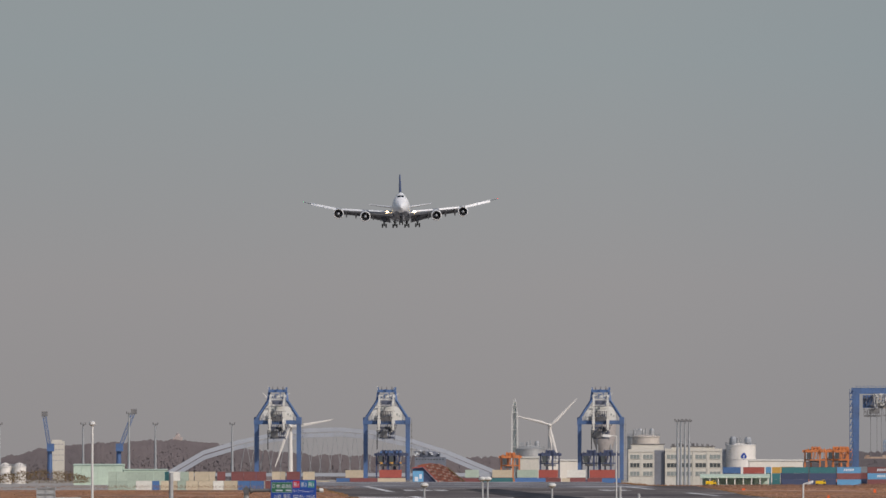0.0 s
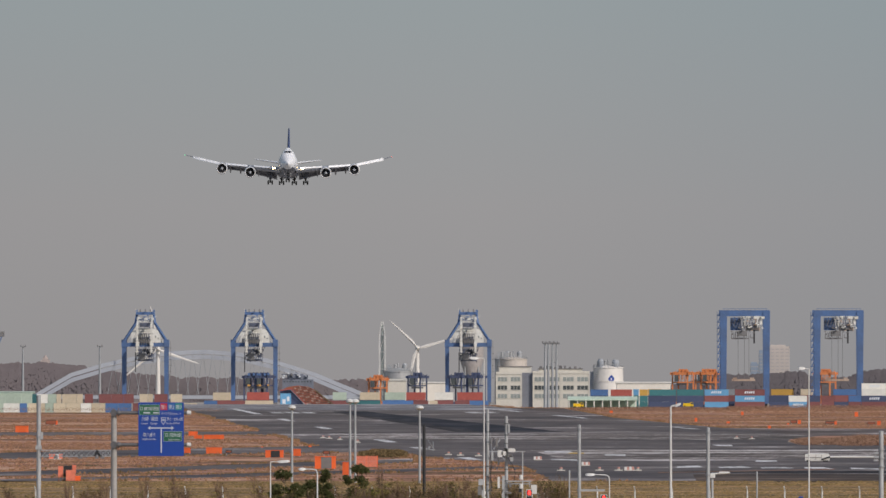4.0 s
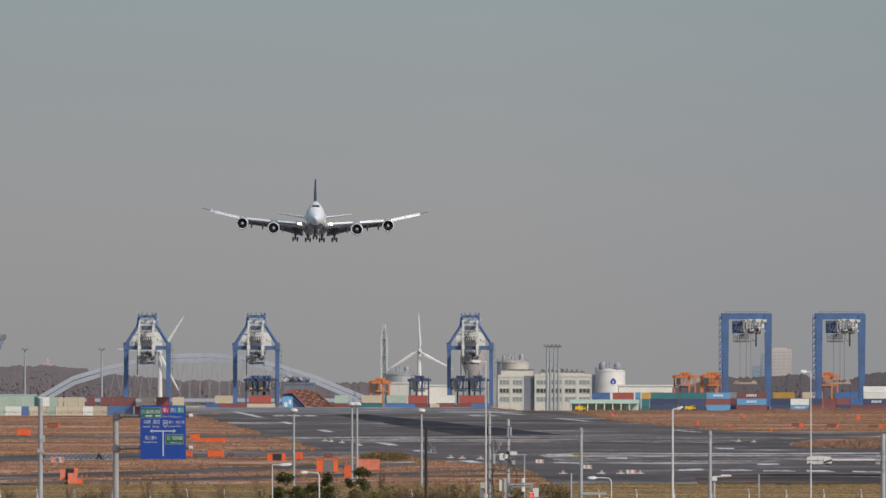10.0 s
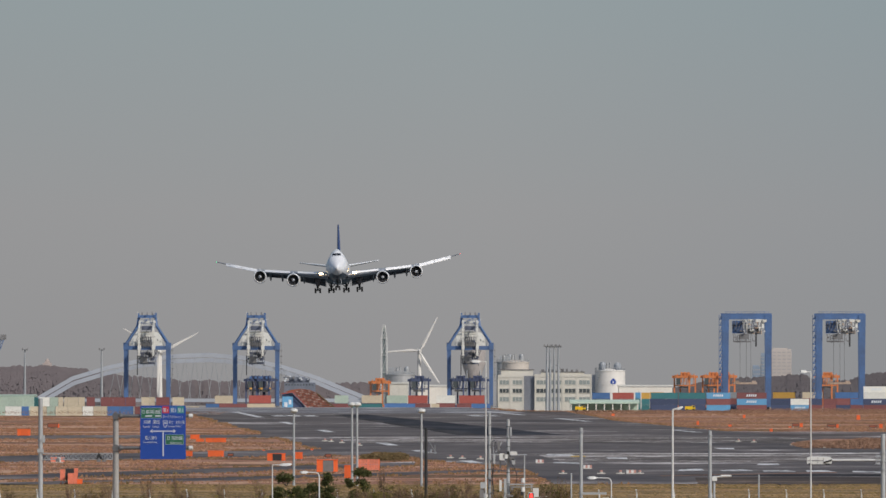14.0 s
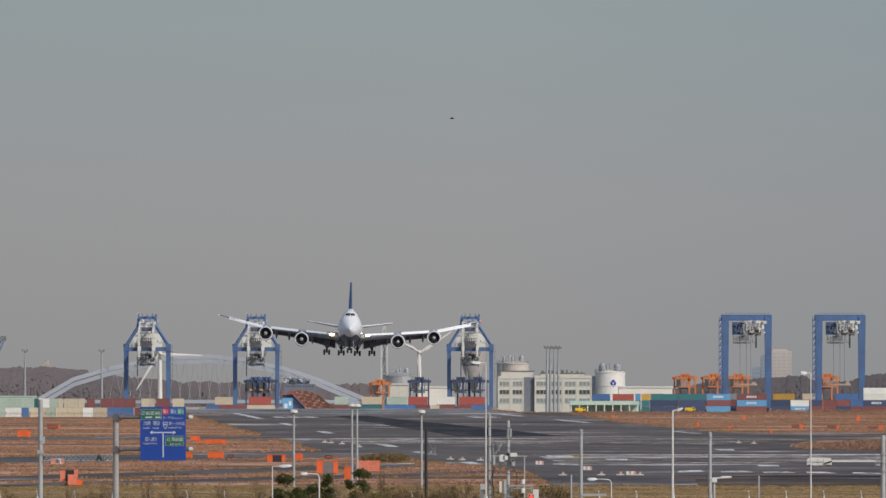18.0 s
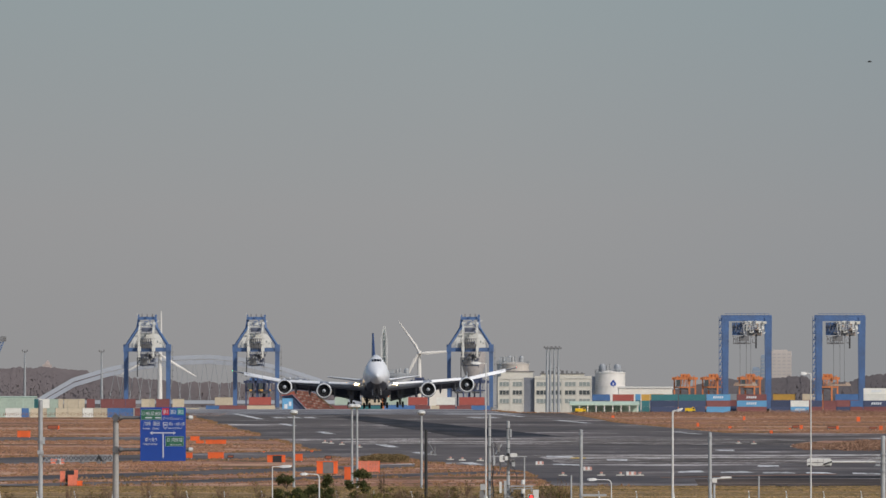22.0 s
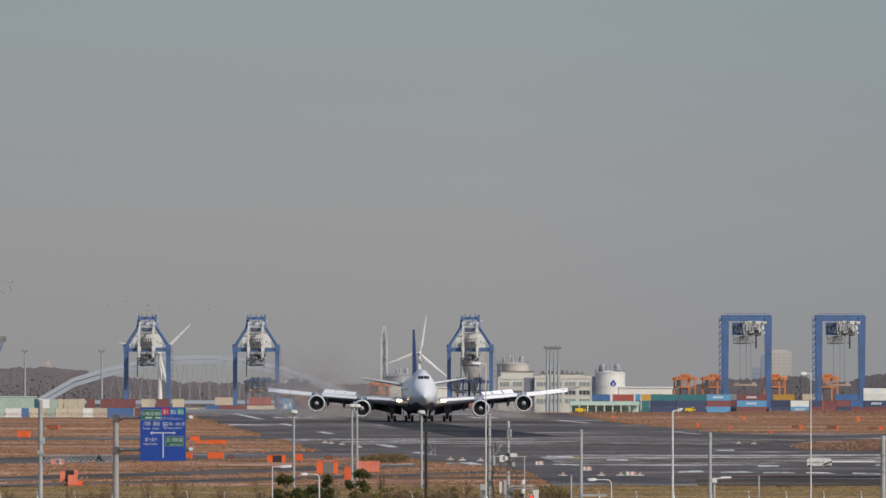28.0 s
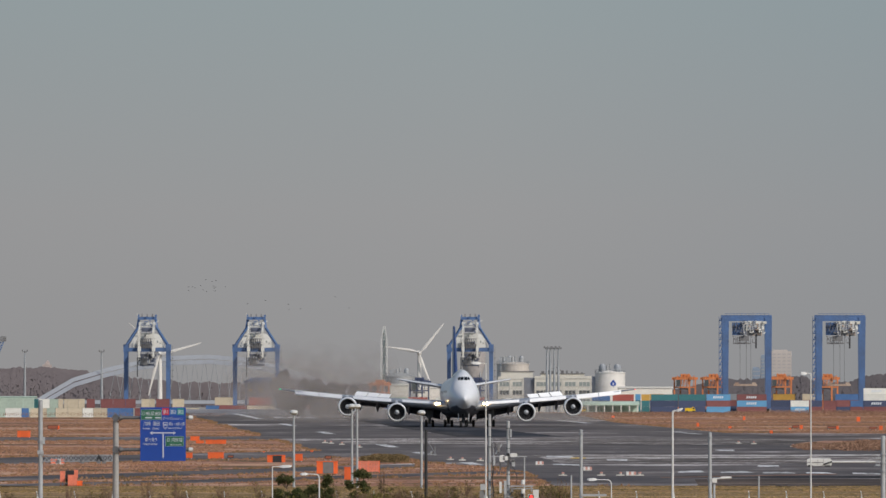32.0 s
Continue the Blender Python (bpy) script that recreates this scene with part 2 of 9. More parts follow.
# The palest stops of both asphalts stand in for bright mirage streaks.
ASPHALT = mottled("asphalt", [(0.05, (0.049, 0.039, 0.038)), (0.45, (0.099, 0.081, 0.071)), (0.70, (0.144, 0.118, 0.106)), (0.86, (0.240, 0.208, 0.193)), (0.98, (0.524, 0.472, 0.447))], [(0.007, 0.006, 0.9), (0.03, 0.020, 1.0), (0.12, 0.05, 0.5), (0.6, 0.12, 0.35)], 2.1, 0.66, 0.2)
ASPHALT_PALE = mottled("worn_mirage_asphalt", [(0.05, (0.053, 0.042, 0.040)), (0.45, (0.106, 0.086, 0.078)), (0.68, (0.158, 0.130, 0.118)), (0.85, (0.271, 0.234, 0.216)), (0.98, (0.553, 0.502, 0.473))], [(0.007, 0.006, 0.9), (0.03, 0.020, 1.0), (0.12, 0.05, 0.5), (0.6, 0.12, 0.35)], 2.1, 0.85, 0.12)
MIRAGE_PALE = mottled("pale_mirage_band", [(0.05, (0.067, 0.056, 0.050)), (0.40, (0.134, 0.114, 0.102)), (0.65, (0.237, 0.204, 0.184)), (0.85, (0.474, 0.431, 0.403)), (0.97, (0.639, 0.598, 0.572))], [(0.012, 0.02, 0.9), (0.05, 0.06, 1.1), (0.25, 0.14, 0.8), (0.9, 0.2, 0.5)], 2.5, 0.85, 0.15)
RUBBER_CORE = mottled("fresh_rubber_deposit", [(0.05, (0.018, 0.018, 0.022)), (0.5, (0.028, 0.028, 0.034)), (0.95, (0.060, 0.058, 0.064))], [(0.03, 0.01, 0.9), (0.2, 0.02, 0.9)], 2.2, 0.85, 0.1)
RUBBER_MARK = mottled("rubber_deposit", [(0.05, (0.021, 0.018, 0.019)), (0.5, (0.038, 0.034, 0.035)), (0.95, (0.086, 0.078, 0.075))], [(0.03, 0.01, 0.9), (0.2, 0.02, 0.9)], 2.2, 0.85, 0.1)
PAINT_WHITE = mottled("runway_paint", [(0.12, (0.12, 0.11, 0.105)), (0.35, (0.42, 0.41, 0.40)), (0.75, (0.70, 0.69, 0.68))], [(0.25, 0.03, 1.0), (1.2, 0.10, 0.9)], 2.2, 0.85, 0.2)
SMOKE = bpy.data.materials.new("thin_smoke")
SMOKE.use_nodes = True
sn, sl = SMOKE.node_tree.nodes, SMOKE.node_tree.links
sn.clear()
smoke_out = sn.new("ShaderNodeOutputMaterial")
smoke_mix = sn.new("ShaderNodeMixShader")
smoke_at = sn.new("ShaderNodeTexCoord")
smoke_len = sn.new("ShaderNodeVectorMath")
smoke_len.operation = "LENGTH"
smoke_thin = sn.new("ShaderNodeMapRange")
smoke_thin.interpolation_type = "SMOOTHSTEP"
smoke_thin.inputs["From Max"].default_value = 8.2
smoke_thin.inputs["To Min"].default_value = 0.68
smoke_thin.inputs["To Max"].default_value = 0.0
sl.new(smoke_at.outputs["Object"], smoke_len.inputs[0])
sl.new(smoke_len.outputs["Value"], smoke_thin.inputs["Value"])
smoke_noise = sn.new("ShaderNodeTexNoise")
smoke_noise.inputs["Scale"].default_value = 0.16
smoke_puff = sn.new("ShaderNodeMapRange")
smoke_puff.inputs["From Min"].default_value = 0.1
smoke_puff.inputs["From Max"].default_value = 0.9
smoke_amount = sn.new("ShaderNodeMath")
smoke_amount.operation = "MULTIPLY"
sl.new(smoke_at.outputs["Object"], smoke_noise.inputs["Vector"])
sl.new(smoke_noise.outputs["Fac"], smoke_puff.inputs["Value"])
sl.new(smoke_thin.outputs["Result"], smoke_amount.inputs[0])
sl.new(smoke_puff.outputs["Result"], smoke_amount.inputs[1])
sl.new(smoke_amount.outputs["Value"], smoke_mix.inputs[0])
smoke_clear = sn.new("ShaderNodeBsdfTransparent")
smoke_body = sn.new("ShaderNodeBsdfDiffuse")
smoke_body.inputs["Color"].default_value = (0.255, 0.234, 0.228, 1)
sl.new(smoke_clear.outputs[0], smoke_mix.inputs[1])
sl.new(smoke_body.outputs[0], smoke_mix.inputs[2])
sl.new(smoke_mix.outputs[0], smoke_out.inputs["Surface"])
# Paving lightened to stand in for whitish haze above the yard.
YARD = mat("yard_ground", (0.34, 0.315, 0.29), 0.9, 0, 0.15, 0.1)
WATER = mat("bay_water", (0.05, 0.07, 0.08), 0.15, 0, 0.1, 0.1)


# ---- mesh helpers ----
def box(bm, x0, x1, y0, y1, z0, z1):
    v = [bm.verts.new((x, y, z)) for z in (z0, z1) for y in (y0, y1) for x in (x0, x1)]
    for f in ((0, 2, 3, 1), (4, 5, 7, 6), (0, 1, 5, 4), (2, 6, 7, 3), (0, 4, 6, 2), (1, 3, 7, 5)):
        bm.faces.new([v[i] for i in f])
    return bm


def ring_loft(bm, rings, closed=True, caps=True):
    rows = [[bm.verts.new(p) for p in r] for r in rings]
    k = len(rows[0])
    for a, b in zip(rows, rows[1:]):
        for i in range(k if closed else k - 1):
            j = (i + 1) % k
            bm.faces.new((a[i], a[j], b[j], b[i]))
    if caps and closed:
        bm.faces.new(rows[0][::-1])
        bm.faces.new(rows[-1])
    return bm


def rod(bm, p0, p1, r0, r1=None, n=8):
    p0, p1 = Vector(p0), Vector(p1)
    d = (p1 - p0).normalized()
    side = d.cross(Vector((0, 0, 1)) if abs(d.z) < 0.9 else Vector((0, 1, 0))).normalized()
    up = side.cross(d)
    r1 = r0 if r1 is None else r1
    turn = [math.tau * i / n for i in range(n)]
    return ring_loft(bm, [[p + (side * math.cos(a) + up * math.sin(a)) * r for a in turn] for p, r in ((p0, r0), (p1, r1))])


def beam(bm, p0, p1, w, h=None):
    """A box girder from p0 to p1, w wide and h high."""
    p0, p1 = Vector(p0), Vector(p1)
    h = w if h is None else h
    d = (p1 - p0).normalized()
    side = d.cross(Vector((0, 0, 1)) if abs(d.z) < 0.95 else Vector((0, 1, 0))).normalized() * (w / 2)
    up = side.cross(d).normalized() * (h / 2)
    return ring_loft(bm, [[p + side + up, p - side + up, p - side - up, p + side - up] for p in (p0, p1)])


def lathe(bm, profile, axis="z", n=24, centre=(0, 0, 0)):
    rings = []
    for r, h in profile:
        ring = []
        for i in range(n):
            a = math.tau * i / n
            c, s = r * math.cos(a), r * math.sin(a)
            p = {"z": (c, s, h), "y": (c, h, s), "x": (h, c, s)}[axis]
            ring.append(Vector(p) + Vector(centre))
        rings.append(ring)
    return ring_loft(bm, rings, caps=False)


def sheet(bm, points, z):
    f = bm.faces.new([bm.verts.new((x, y, z)) for x, y in points])
    if f.normal.z < 0 or f.calc_area() and sum((points[i - 1][0] * p[1] - p[0] * points[i - 1][1]) for i, p in enumerate(points)) < 0:
        f.normal_flip()
    return bm


def mesh_of(name, bm, material, smooth=False):
    bmesh.ops.recalc_face_normals(bm, faces=bm.faces[:])
    me = bpy.data.meshes.new(name)
    bm.to_mesh(me)
    bm.free()
    me.materials.append(material)
    if smooth:
        for p in me.polygons:
            p.use_smooth = True
        me.set_sharp_from_angle(angle=radians(38))
    return me


def part(name, bm, material, parent=None, label="", smooth=False):
    ob = new(name, mesh_of(name, bm, material, smooth))
    if parent is not None:
        ob.parent = parent
    if label:
        ob["label"] = label
    return ob


def thing(name, label, category, place=(0, 0, 0), turn=0.0, group="", kind=""):
    ob = new(name)
    ob.empty_display_size = 0.2
    ob.matrix_basis = pose(*place, 0, 0, turn)
    return tagged(ob, label, category, group, kind)


def B():
    return bmesh.new()


# ---- ground: one sheet to the horizon, with the near bank, the airfield plateau and the lower port yard ----
YARD_Z = -3.6
PATH_EDGE = mat("weathered_edging", (0.20, 0.165, 0.135), 0.9, 0, 0.2, 0.6)
PATH_GREY = mottled("path_asphalt", [(0.1, (0.070, 0.060, 0.052)), (0.6, (0.115, 0.100, 0.088)), (0.95, (0.18, 0.16, 0.145))], [(0.2, 0.2, 0.9), (1.5, 0.5, 0.8)])


def bank_tilt(x):
    """The near bank and its path drop a little towards the west."""
    return float(np.interp(x, (-60, -29.4, -14.7, 0, 14.7, 60), (-0.5, -0.26, -0.075, 0.11, 0.19, 0.19)))


BANK_X = [-300, -60, -45, -30, -22, -14.7, -7, 0, 7, 14.7, 30, 60, 300]


def ground_height(x, y):
    if y < 918:
        return bank_profile(y) + bank_tilt(x)
    return bank_profile(y) if y < 925 else field_height(x, y)


def bank_profile(y):
    if y < 892:
        return max(-2.4, 0.66 - (892 - y) * 0.13)
    if y < 911:
        return 0.66 + (y - 892) * 0.009
    return 0.83 - (y - 911) / 14 * 1.23


def field_height(x, y):
    if y < 1080:
        return -0.4 + max(0.0, (y - 1020) / 60) * 0.4
    if y >= 3560:
        return YARD_Z
    mid = 3.7 + (2518 - y) * 0.0317
    west = min(1, max(0, (mid - 44 - x) / 6)) * min(1, max(0, (y - 2985) / 60))
    east = min(1, max(0, (x - mid - 44) / 6)) * min(1, max(0, (y - 3310) / 60))
    return YARD_Z * max(west, east, (y - 3480) / 80)


bm = B()
ys = [-600, 0, 300, 600, 750, 820, 850, 869.7, 892, 911, 925, 1020, 1080, 1300, 1800, 2400, 2985, 3045, 3150, 3250, 3310, 3370, 3430, 3480, 3560, 3900, 4500, 5200, 9000]
xs = [-6000, -1500, -400, -120, -85, -80, -75, -70, -65, -60, -55, -50, -45, -40, -30, -22, -14.7, -7, 0, 7, 10, 14, 14.7, 18, 22, 26, 30, 40, 60, 120, 400, 1500, 6000]
grid = [[bm.verts.new((x, y, ground_height(x, y))) for x in xs] for y in ys]
for a, b in zip(grid, grid[1:]):
    for i in range(len(xs) - 1):
        bm.faces.new((a[i], a[i + 1], b[i + 1], b[i]))
tagged(part("ground", bm, GRASS), "dry brown winter grass of the airfield reaching the port", "ground", kind="structure")


PAVED = []


def strip(name, points, z, material, label):
    bm = B()
    sheet(bm, points, z)
    PAVED.append(points)
    return tagged(part(name, bm, material), label, "pavement", kind="structure")


def runway_x(y, off=0.0):
    return 3.7 + (2518 - y) * 0.0317 + off


def along(y0, y1, a, b):
    return [(runway_x(y0, a), y0), (runway_x(y0, b), y0), (runway_x(y1, b), y1), (runway_x(y1, a), y1)]


bm = B()
rows_y = [300, 500, 700, 790, 850, 869.7, 880, 892, 903]
g = [[bm.verts.new((x, y, ground_height(x, y) + 0.03)) for x in BANK_X] for y in rows_y]
for a, b in zip(g, g[1:]):
    for i in range(len(BANK_X) - 1):
        bm.faces.new((a[i], a[i + 1], b[i + 1], b[i]))
tagged(part("bank", bm, BANK), "reddish brown dry turf bank in front of the road", "bank", kind="structure")
bm = B()
ring_loft(bm, [[Vector((x, y, z + bank_tilt(x))) for y, z in ((903.0, 0.60), (911, 0.75), (911, 0.86), (903.0, 0.78))] for x in BANK_X[1:-1]])
tagged(part("footpath", bm, PATH_GREY), "dark grey asphalt path along the top of the bank", "path", kind="structure")
bm = B()
ring_loft(bm, [[Vector((x, y, z + bank_tilt(x))) for y, z in ((902.8, 0.5), (903.0, 0.5), (903.0, 0.80), (902.8, 0.80))] for x in BANK_X[1:-1]])
tagged(part("kerb", bm, PATH_EDGE), "thin concrete edging of the path", "kerb", kind="structure")
bm = B()
box(bm, -200, 200, 926, 938, -0.6, -0.36)
tagged(part("road", bm, ASPHALT), "asphalt road in the dip behind the bank", "road", kind="structure")
bm = B()
g = [[bm.verts.new((x, y, ground_height(x, y) + 0.012)) for x in (-200, 0, 200)] for y in (940, 1020, 1050, 1080, 1085)]
for a, b in zip(g, g[1:]):
    for i in range(2):
        bm.faces.new((a[i], a[i + 1], b[i + 1], b[i]))
tagged(part("roadside_verge", bm, GRASS_NEAR), "olive and straw turf between hedge and airfield fence", "verge", kind="structure")
strip("mown_verge", [(-200, 1085), (200, 1085), (200, 1288), (-200, 1288)], 0.012, GRASS_NEAR, "mown green and brown turf with fine stripes")

strip("bay_water", [(-3000, 3575), (3000, 3575), (3000, 3900), (-3000, 3900)], YARD_Z + 0.02, WATER, "dark water between the airfield and the port")
strip("yard_paving", [(-3000, 3900), (3000, 3900), (3000, 5150), (-3000, 5150)], YARD_Z + 0.02, YARD, "worn grey paving of the container yard")
ragged = [(runway_x(y, -42.5 + 2.2 * noise.noise((y * 0.013, 1.0, 0.0)) + 1.2 * noise.noise((y * 0.05, 4.0, 0.0))), y) for y in range(1820, 3441, 20)]
strip("runway", [(10.5, 1290), (runway_x(1290, 37), 1290), (runway_x(3440, 37), 3440)] + ragged[::-1] + [(-12.5, 1760), (-8.2, 1725), (-5.9, 1703), (-3.6, 1650), (-1.6, 1600), (1.6, 1567), (5.2, 1530), (7.0, 1500), (8.9, 1444), (9.4, 1395), (9.9, 1344)], 0.02, ASPHALT, "long dark worn asphalt runway with mirage streaks painted in")
strip("taxiway_apron", [(10.6, 1282), (69.5, 1282), (122.9, 2267), (57.1, 2286), (37.9, 2325), (35.5, 2564), (32.7, 2918), (29.1, 3265), (runway_x(3300, 20), 3300), (runway_x(2500, 20), 2500), (runway_x(1300, 20), 1300)], 0.012, ASPHALT_PALE, "wide worn asphalt taxiway beside the runway with mirage streaks painted in")
strip("taxiway_west", [(-113.4, 2143), (-21.6, 2194), (-20.6, 2094), (-107.5, 2032)], 0.012, ASPHALT, "narrow dark taxiway through dry grass")
strip("taxiway_middle", [(-78.7, 1614), (-54.4, 1683), (-16.8, 1817), (-9.3, 1817), (-8.7, 1704), (-32.6, 1633), (-50.9, 1576), (-74.3, 1524)], 0.012, ASPHALT, "dark taxiway joining the runway")
strip("service_road", [(-60.3, 1351), (-45.0, 1392), (-22.4, 1491), (-3.2, 1586), (-3.1, 1524), (-21.4, 1429), (-43.4, 1345), (-58.1, 1300)], 0.012, ASPHALT, "narrow asphalt service road through dry grass")
strip("perimeter_road", [(-57.5, 1288), (-42.2, 1306), (-20.6, 1371), (4.6, 1467), (8.6, 1452), (8.9, 1425), (4.5, 1429), (-20.0, 1332), (-41.2, 1276), (-55.9, 1252)], 0.012, ASPHALT, "narrow grey perimeter road")
strip("turnpad_grass", [(50.9, 1988), (57.4, 2062), (77.8, 2062), (68.1, 1805), (54.7, 1853), (51.0, 1918)], 0.035, GRASS, "island of dry grass between taxiways")
# Three pale bands painted where mirage reflects the sky off the asphalt.
strip("mirage_band", along(1960, 2115, -34, 37) , 0.028, MIRAGE_PALE, "pale mirage band painted across the runway")
strip("mirage_band", [(11.2, 1736), (55.9, 1747), (50.7, 1586), (13.9, 1567)], 0.030, MIRAGE_PALE, "pale stained band painted for mirage")
strip("mirage_band", [(10.2, 2126), (53.1, 2094), (41.9, 1973), (14.5, 2002)], 0.030, MIRAGE_PALE, "pale mirage band painted on the taxiway")
strip("dark_patch", [(12.5, 1650), (45.4, 1407), (42.6, 1319), (11.8, 1325)], 0.026, ASPHALT, "dark relaid asphalt patch")
MIRAGE_BLUE = mottled("bluish_mirage", [(0.05, (0.105, 0.098, 0.100)), (0.40, (0.150, 0.143, 0.150)), (0.68, (0.215, 0.208, 0.215)), (0.90, (0.36, 0.35, 0.35))], [(0.010, 0.012, 0.9), (0.04, 0.03, 1.1), (0.2, 0.06, 0.7)], 2.3, 0.85, 0.15)
BROWN_ASPHALT = mottled("brown_asphalt", [(0.05, (0.050, 0.038, 0.032)), (0.45, (0.085, 0.063, 0.050)), (0.75, (0.125, 0.090, 0.070)), (0.97, (0.20, 0.15, 0.12))], [(0.012, 0.02, 0.9), (0.06, 0.05, 1.0), (0.4, 0.14, 0.6)], 2.1, 0.85, 0.12)
strip("brown_patch", [(24.0, 1291), (66.0, 1291), (66.0, 1352), (33.0, 1372), (25.0, 1362)], 0.034, BROWN_ASPHALT, "brown relaid asphalt at the edge of the taxiway")
strip("dark_patch", [(22.0, 1386), (33.0, 1376), (53.0, 1372), (49.0, 1402), (25.0, 1408)], 0.034, RUBBER_MARK, "almost black strip of new asphalt")
# Bluish strip carries the sky's mirage reflection in its colour.
strip("mirage_strip", along(3130, 3560, -41, 36), 0.030, MIRAGE_BLUE, "pale bluish strip beyond the threshold, painted for mirage")
strip("rubber_marks", [(runway_x(y, -6.5 + 8.5 * (3000 - y) / 820 * u - 5.5 * (1 - u) + 0.9 * noise.noise((y * 0.03, u * 9.0, 2.0))), y) for u, ys in ((0, range(2180, 3001, 41)), (1, range(3000, 2179, -41))) for y in ys], 0.030, RUBBER_MARK, "grey tyre rubber on the touchdown zone")
strip("rubber_marks", [(runway_x(y, a + grow * (3060 - y) / 880 + 1.1 * noise.noise((y * 0.02, a, 6.0))), y) for a, grow, ys in ((-10.5, 3.0, range(2180, 3061, 40)), (-3.5, 8.5, range(3060, 2179, -40))) for y in ys], 0.036, RUBBER_CORE, "black tyre rubber built up along the wheel tracks")


def paint(name, quads, material, label, z=0.042):
    holder = thing(name, label, "marking", kind="structure")
    for q in quads:
        bm = B()
        sheet(bm, q, z)
        part("stripe", bm, material, holder)
    return holder


# The stretches left out stand in for mirage that hides the line.
EDGE = [(3225, 2890), (2665, 2565), (2345, 2265), (1965, 1895), (1790, 1750), (1600, 1560)]
paint("runway_edge_line", [along(b, a, -31, -29.4) for a, b in EDGE] + [along(b, a, 29.4, 31) for a, b in ((3250, 3030), (2850, 2680), (2340, 2260))], PAINT_WHITE, "worn white runway edge stripes broken up for mirage")
paint("threshold_bars", [along(2950, 3010, o, o + 2.6) for o in (-26, -22.6, -19.2, 16.8, 20.2)], PAINT_WHITE, "worn white threshold bars")
paint("far_threshold_bars", [[(24.7, 1444), (27.7, 1451), (27.7, 1475), (25.3, 1467)], [(29.3, 1444), (32.7, 1444), (32.3, 1467), (29.5, 1459)], [(33.6, 1436), (37.0, 1436), (36.4, 1459), (33.8, 1451)], [(38.1, 1436), (41.0, 1429), (40.5, 1451), (38.4, 1451)], [(42.7, 1429), (45.9, 1421), (45.6, 1436), (43.1, 1444)], [(12.6, 1683), (16.2, 1683), (16.0, 1714), (13.0, 1714)], [(12.5, 1559), (15.7, 1541), (15.5, 1567), (12.7, 1576)], [(36.7, 1817), (38.4, 1805), (39.0, 1841), (36.3, 1841)], [(35.1, 1532), (37.4, 1524), (37.9, 1550), (35.6, 1550)], [(19.6, 1633), (21.8, 1623), (22.2, 1652), (19.6, 1652)]], PAINT_WHITE, "white bars painted on dark asphalt")
paint("taxi_line", [[(15.5, 1662), (17.3, 1662), (17.5, 1683), (15.7, 1683)]], PAINT_YELLOW, "faded yellow taxi guide line")
RUST_LINE = mat("rusty_seam", (0.30, 0.15, 0.085), 0.9, 0, 0.2, 0.3)
paint("asphalt_seam", [[(21.8, 1378), (40.8, 1421), (41.0, 1429), (21.9, 1385)]], RUST_LINE, "rusty seam at the edge of an asphalt patch")

# ---- the four-engined jumbo jet; its origin lies on the ground below the wing, the nose points along -y ----
jet = thing("aeroplane", "white four-engined jumbo jet with dark blue tail fin landing", "aeroplane", (-58, 4595, 82))

# This dark grey puts the shade under the jet into the colour.
UNDERSIDE_SHADE = mat("underside_shade", (0.085, 0.095, 0.125), 0.4, 0, 0.08, 0.6)
# stations along the hull: place, half width, belly, crown
HULL = [(-32.3, 0.12, 5.0, 5.35), (-31.9, 0.55, 4.55, 5.8), (-31, 1.10, 4.0, 6.35), (-29.6, 1.75, 3.4, 7.15), (-28.2, 2.25, 2.98, 8.15), (-27.2, 2.52, 2.75, 9.1), (-26, 2.78, 2.58, 9.85), (-24, 2.95, 2.4, 10.35),
        (-21, 3.08, 2.25, 10.55), (-15, 3.1, 2.2, 10.6), (-5, 3.1, 2.2, 10.58), (2, 3.1, 2.2, 10.3), (7, 3.1, 2.2, 9.5), (11, 3.1, 2.2, 9.2), (20, 3.1, 2.35, 9.15), (27, 3.05, 3.0, 9.15), (33, 2.45, 4.3, 9.05), (38, 1.65, 5.7, 8.8), (42, 0.85, 6.9, 8.4), (44, 0.2, 7.5, 7.9)]


def hull_at(y, a):
    """A point of the hull at station y; a is measured from the crown."""
    for s0, s1 in zip(HULL, HULL[1:]):
        if y <= s1[0]:
            break
    k = (y - s0[0]) / (s1[0] - s0[0])
    k = max(0.0, min(1.0, k))
    w, lo, hi = (s0[i] + (s1[i] - s0[i]) * k for i in (1, 2, 3))
    mid = lo + min((hi - lo) * 0.5, 3.35)
    c, s = math.cos(a), math.sin(a)
    z = mid + (hi - mid) * c if c > 0 else mid + (mid - lo) * c
    narrow = 1 - 0.36 * max(0, c) ** 1.4 * max(0.0, min(1.0, (hi - mid) - 3.4))
    return Vector((w * s * narrow, y, z))


bm = B()
ring_loft(bm, [[hull_at(y, math.tau * i / 40) for i in range(40)] for y in [s[0] for s in HULL if s[0] <= -29]])
ring_loft(bm, [[hull_at(y, -2.25 + 4.5 * i / 34) for i in range(35)] for y in [s[0] for s in HULL if -30 <= s[0] <= -21]], closed=False)
hull = part("fuselage", bm, AIR_WHITE, jet, "white double-deck fuselage", True)
bm = B()
ring_loft(bm, [[hull_at(y, -1.8 + 3.6 * i / 32) for i in range(33)] for y in [s[0] for s in HULL if s[0] >= -21]], closed=False)
part("cabin_shell", bm, AIR_WHITE, hull, "white cabin shell", True)
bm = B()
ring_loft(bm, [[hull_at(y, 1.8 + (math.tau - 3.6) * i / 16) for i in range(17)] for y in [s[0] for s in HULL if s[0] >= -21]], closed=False)
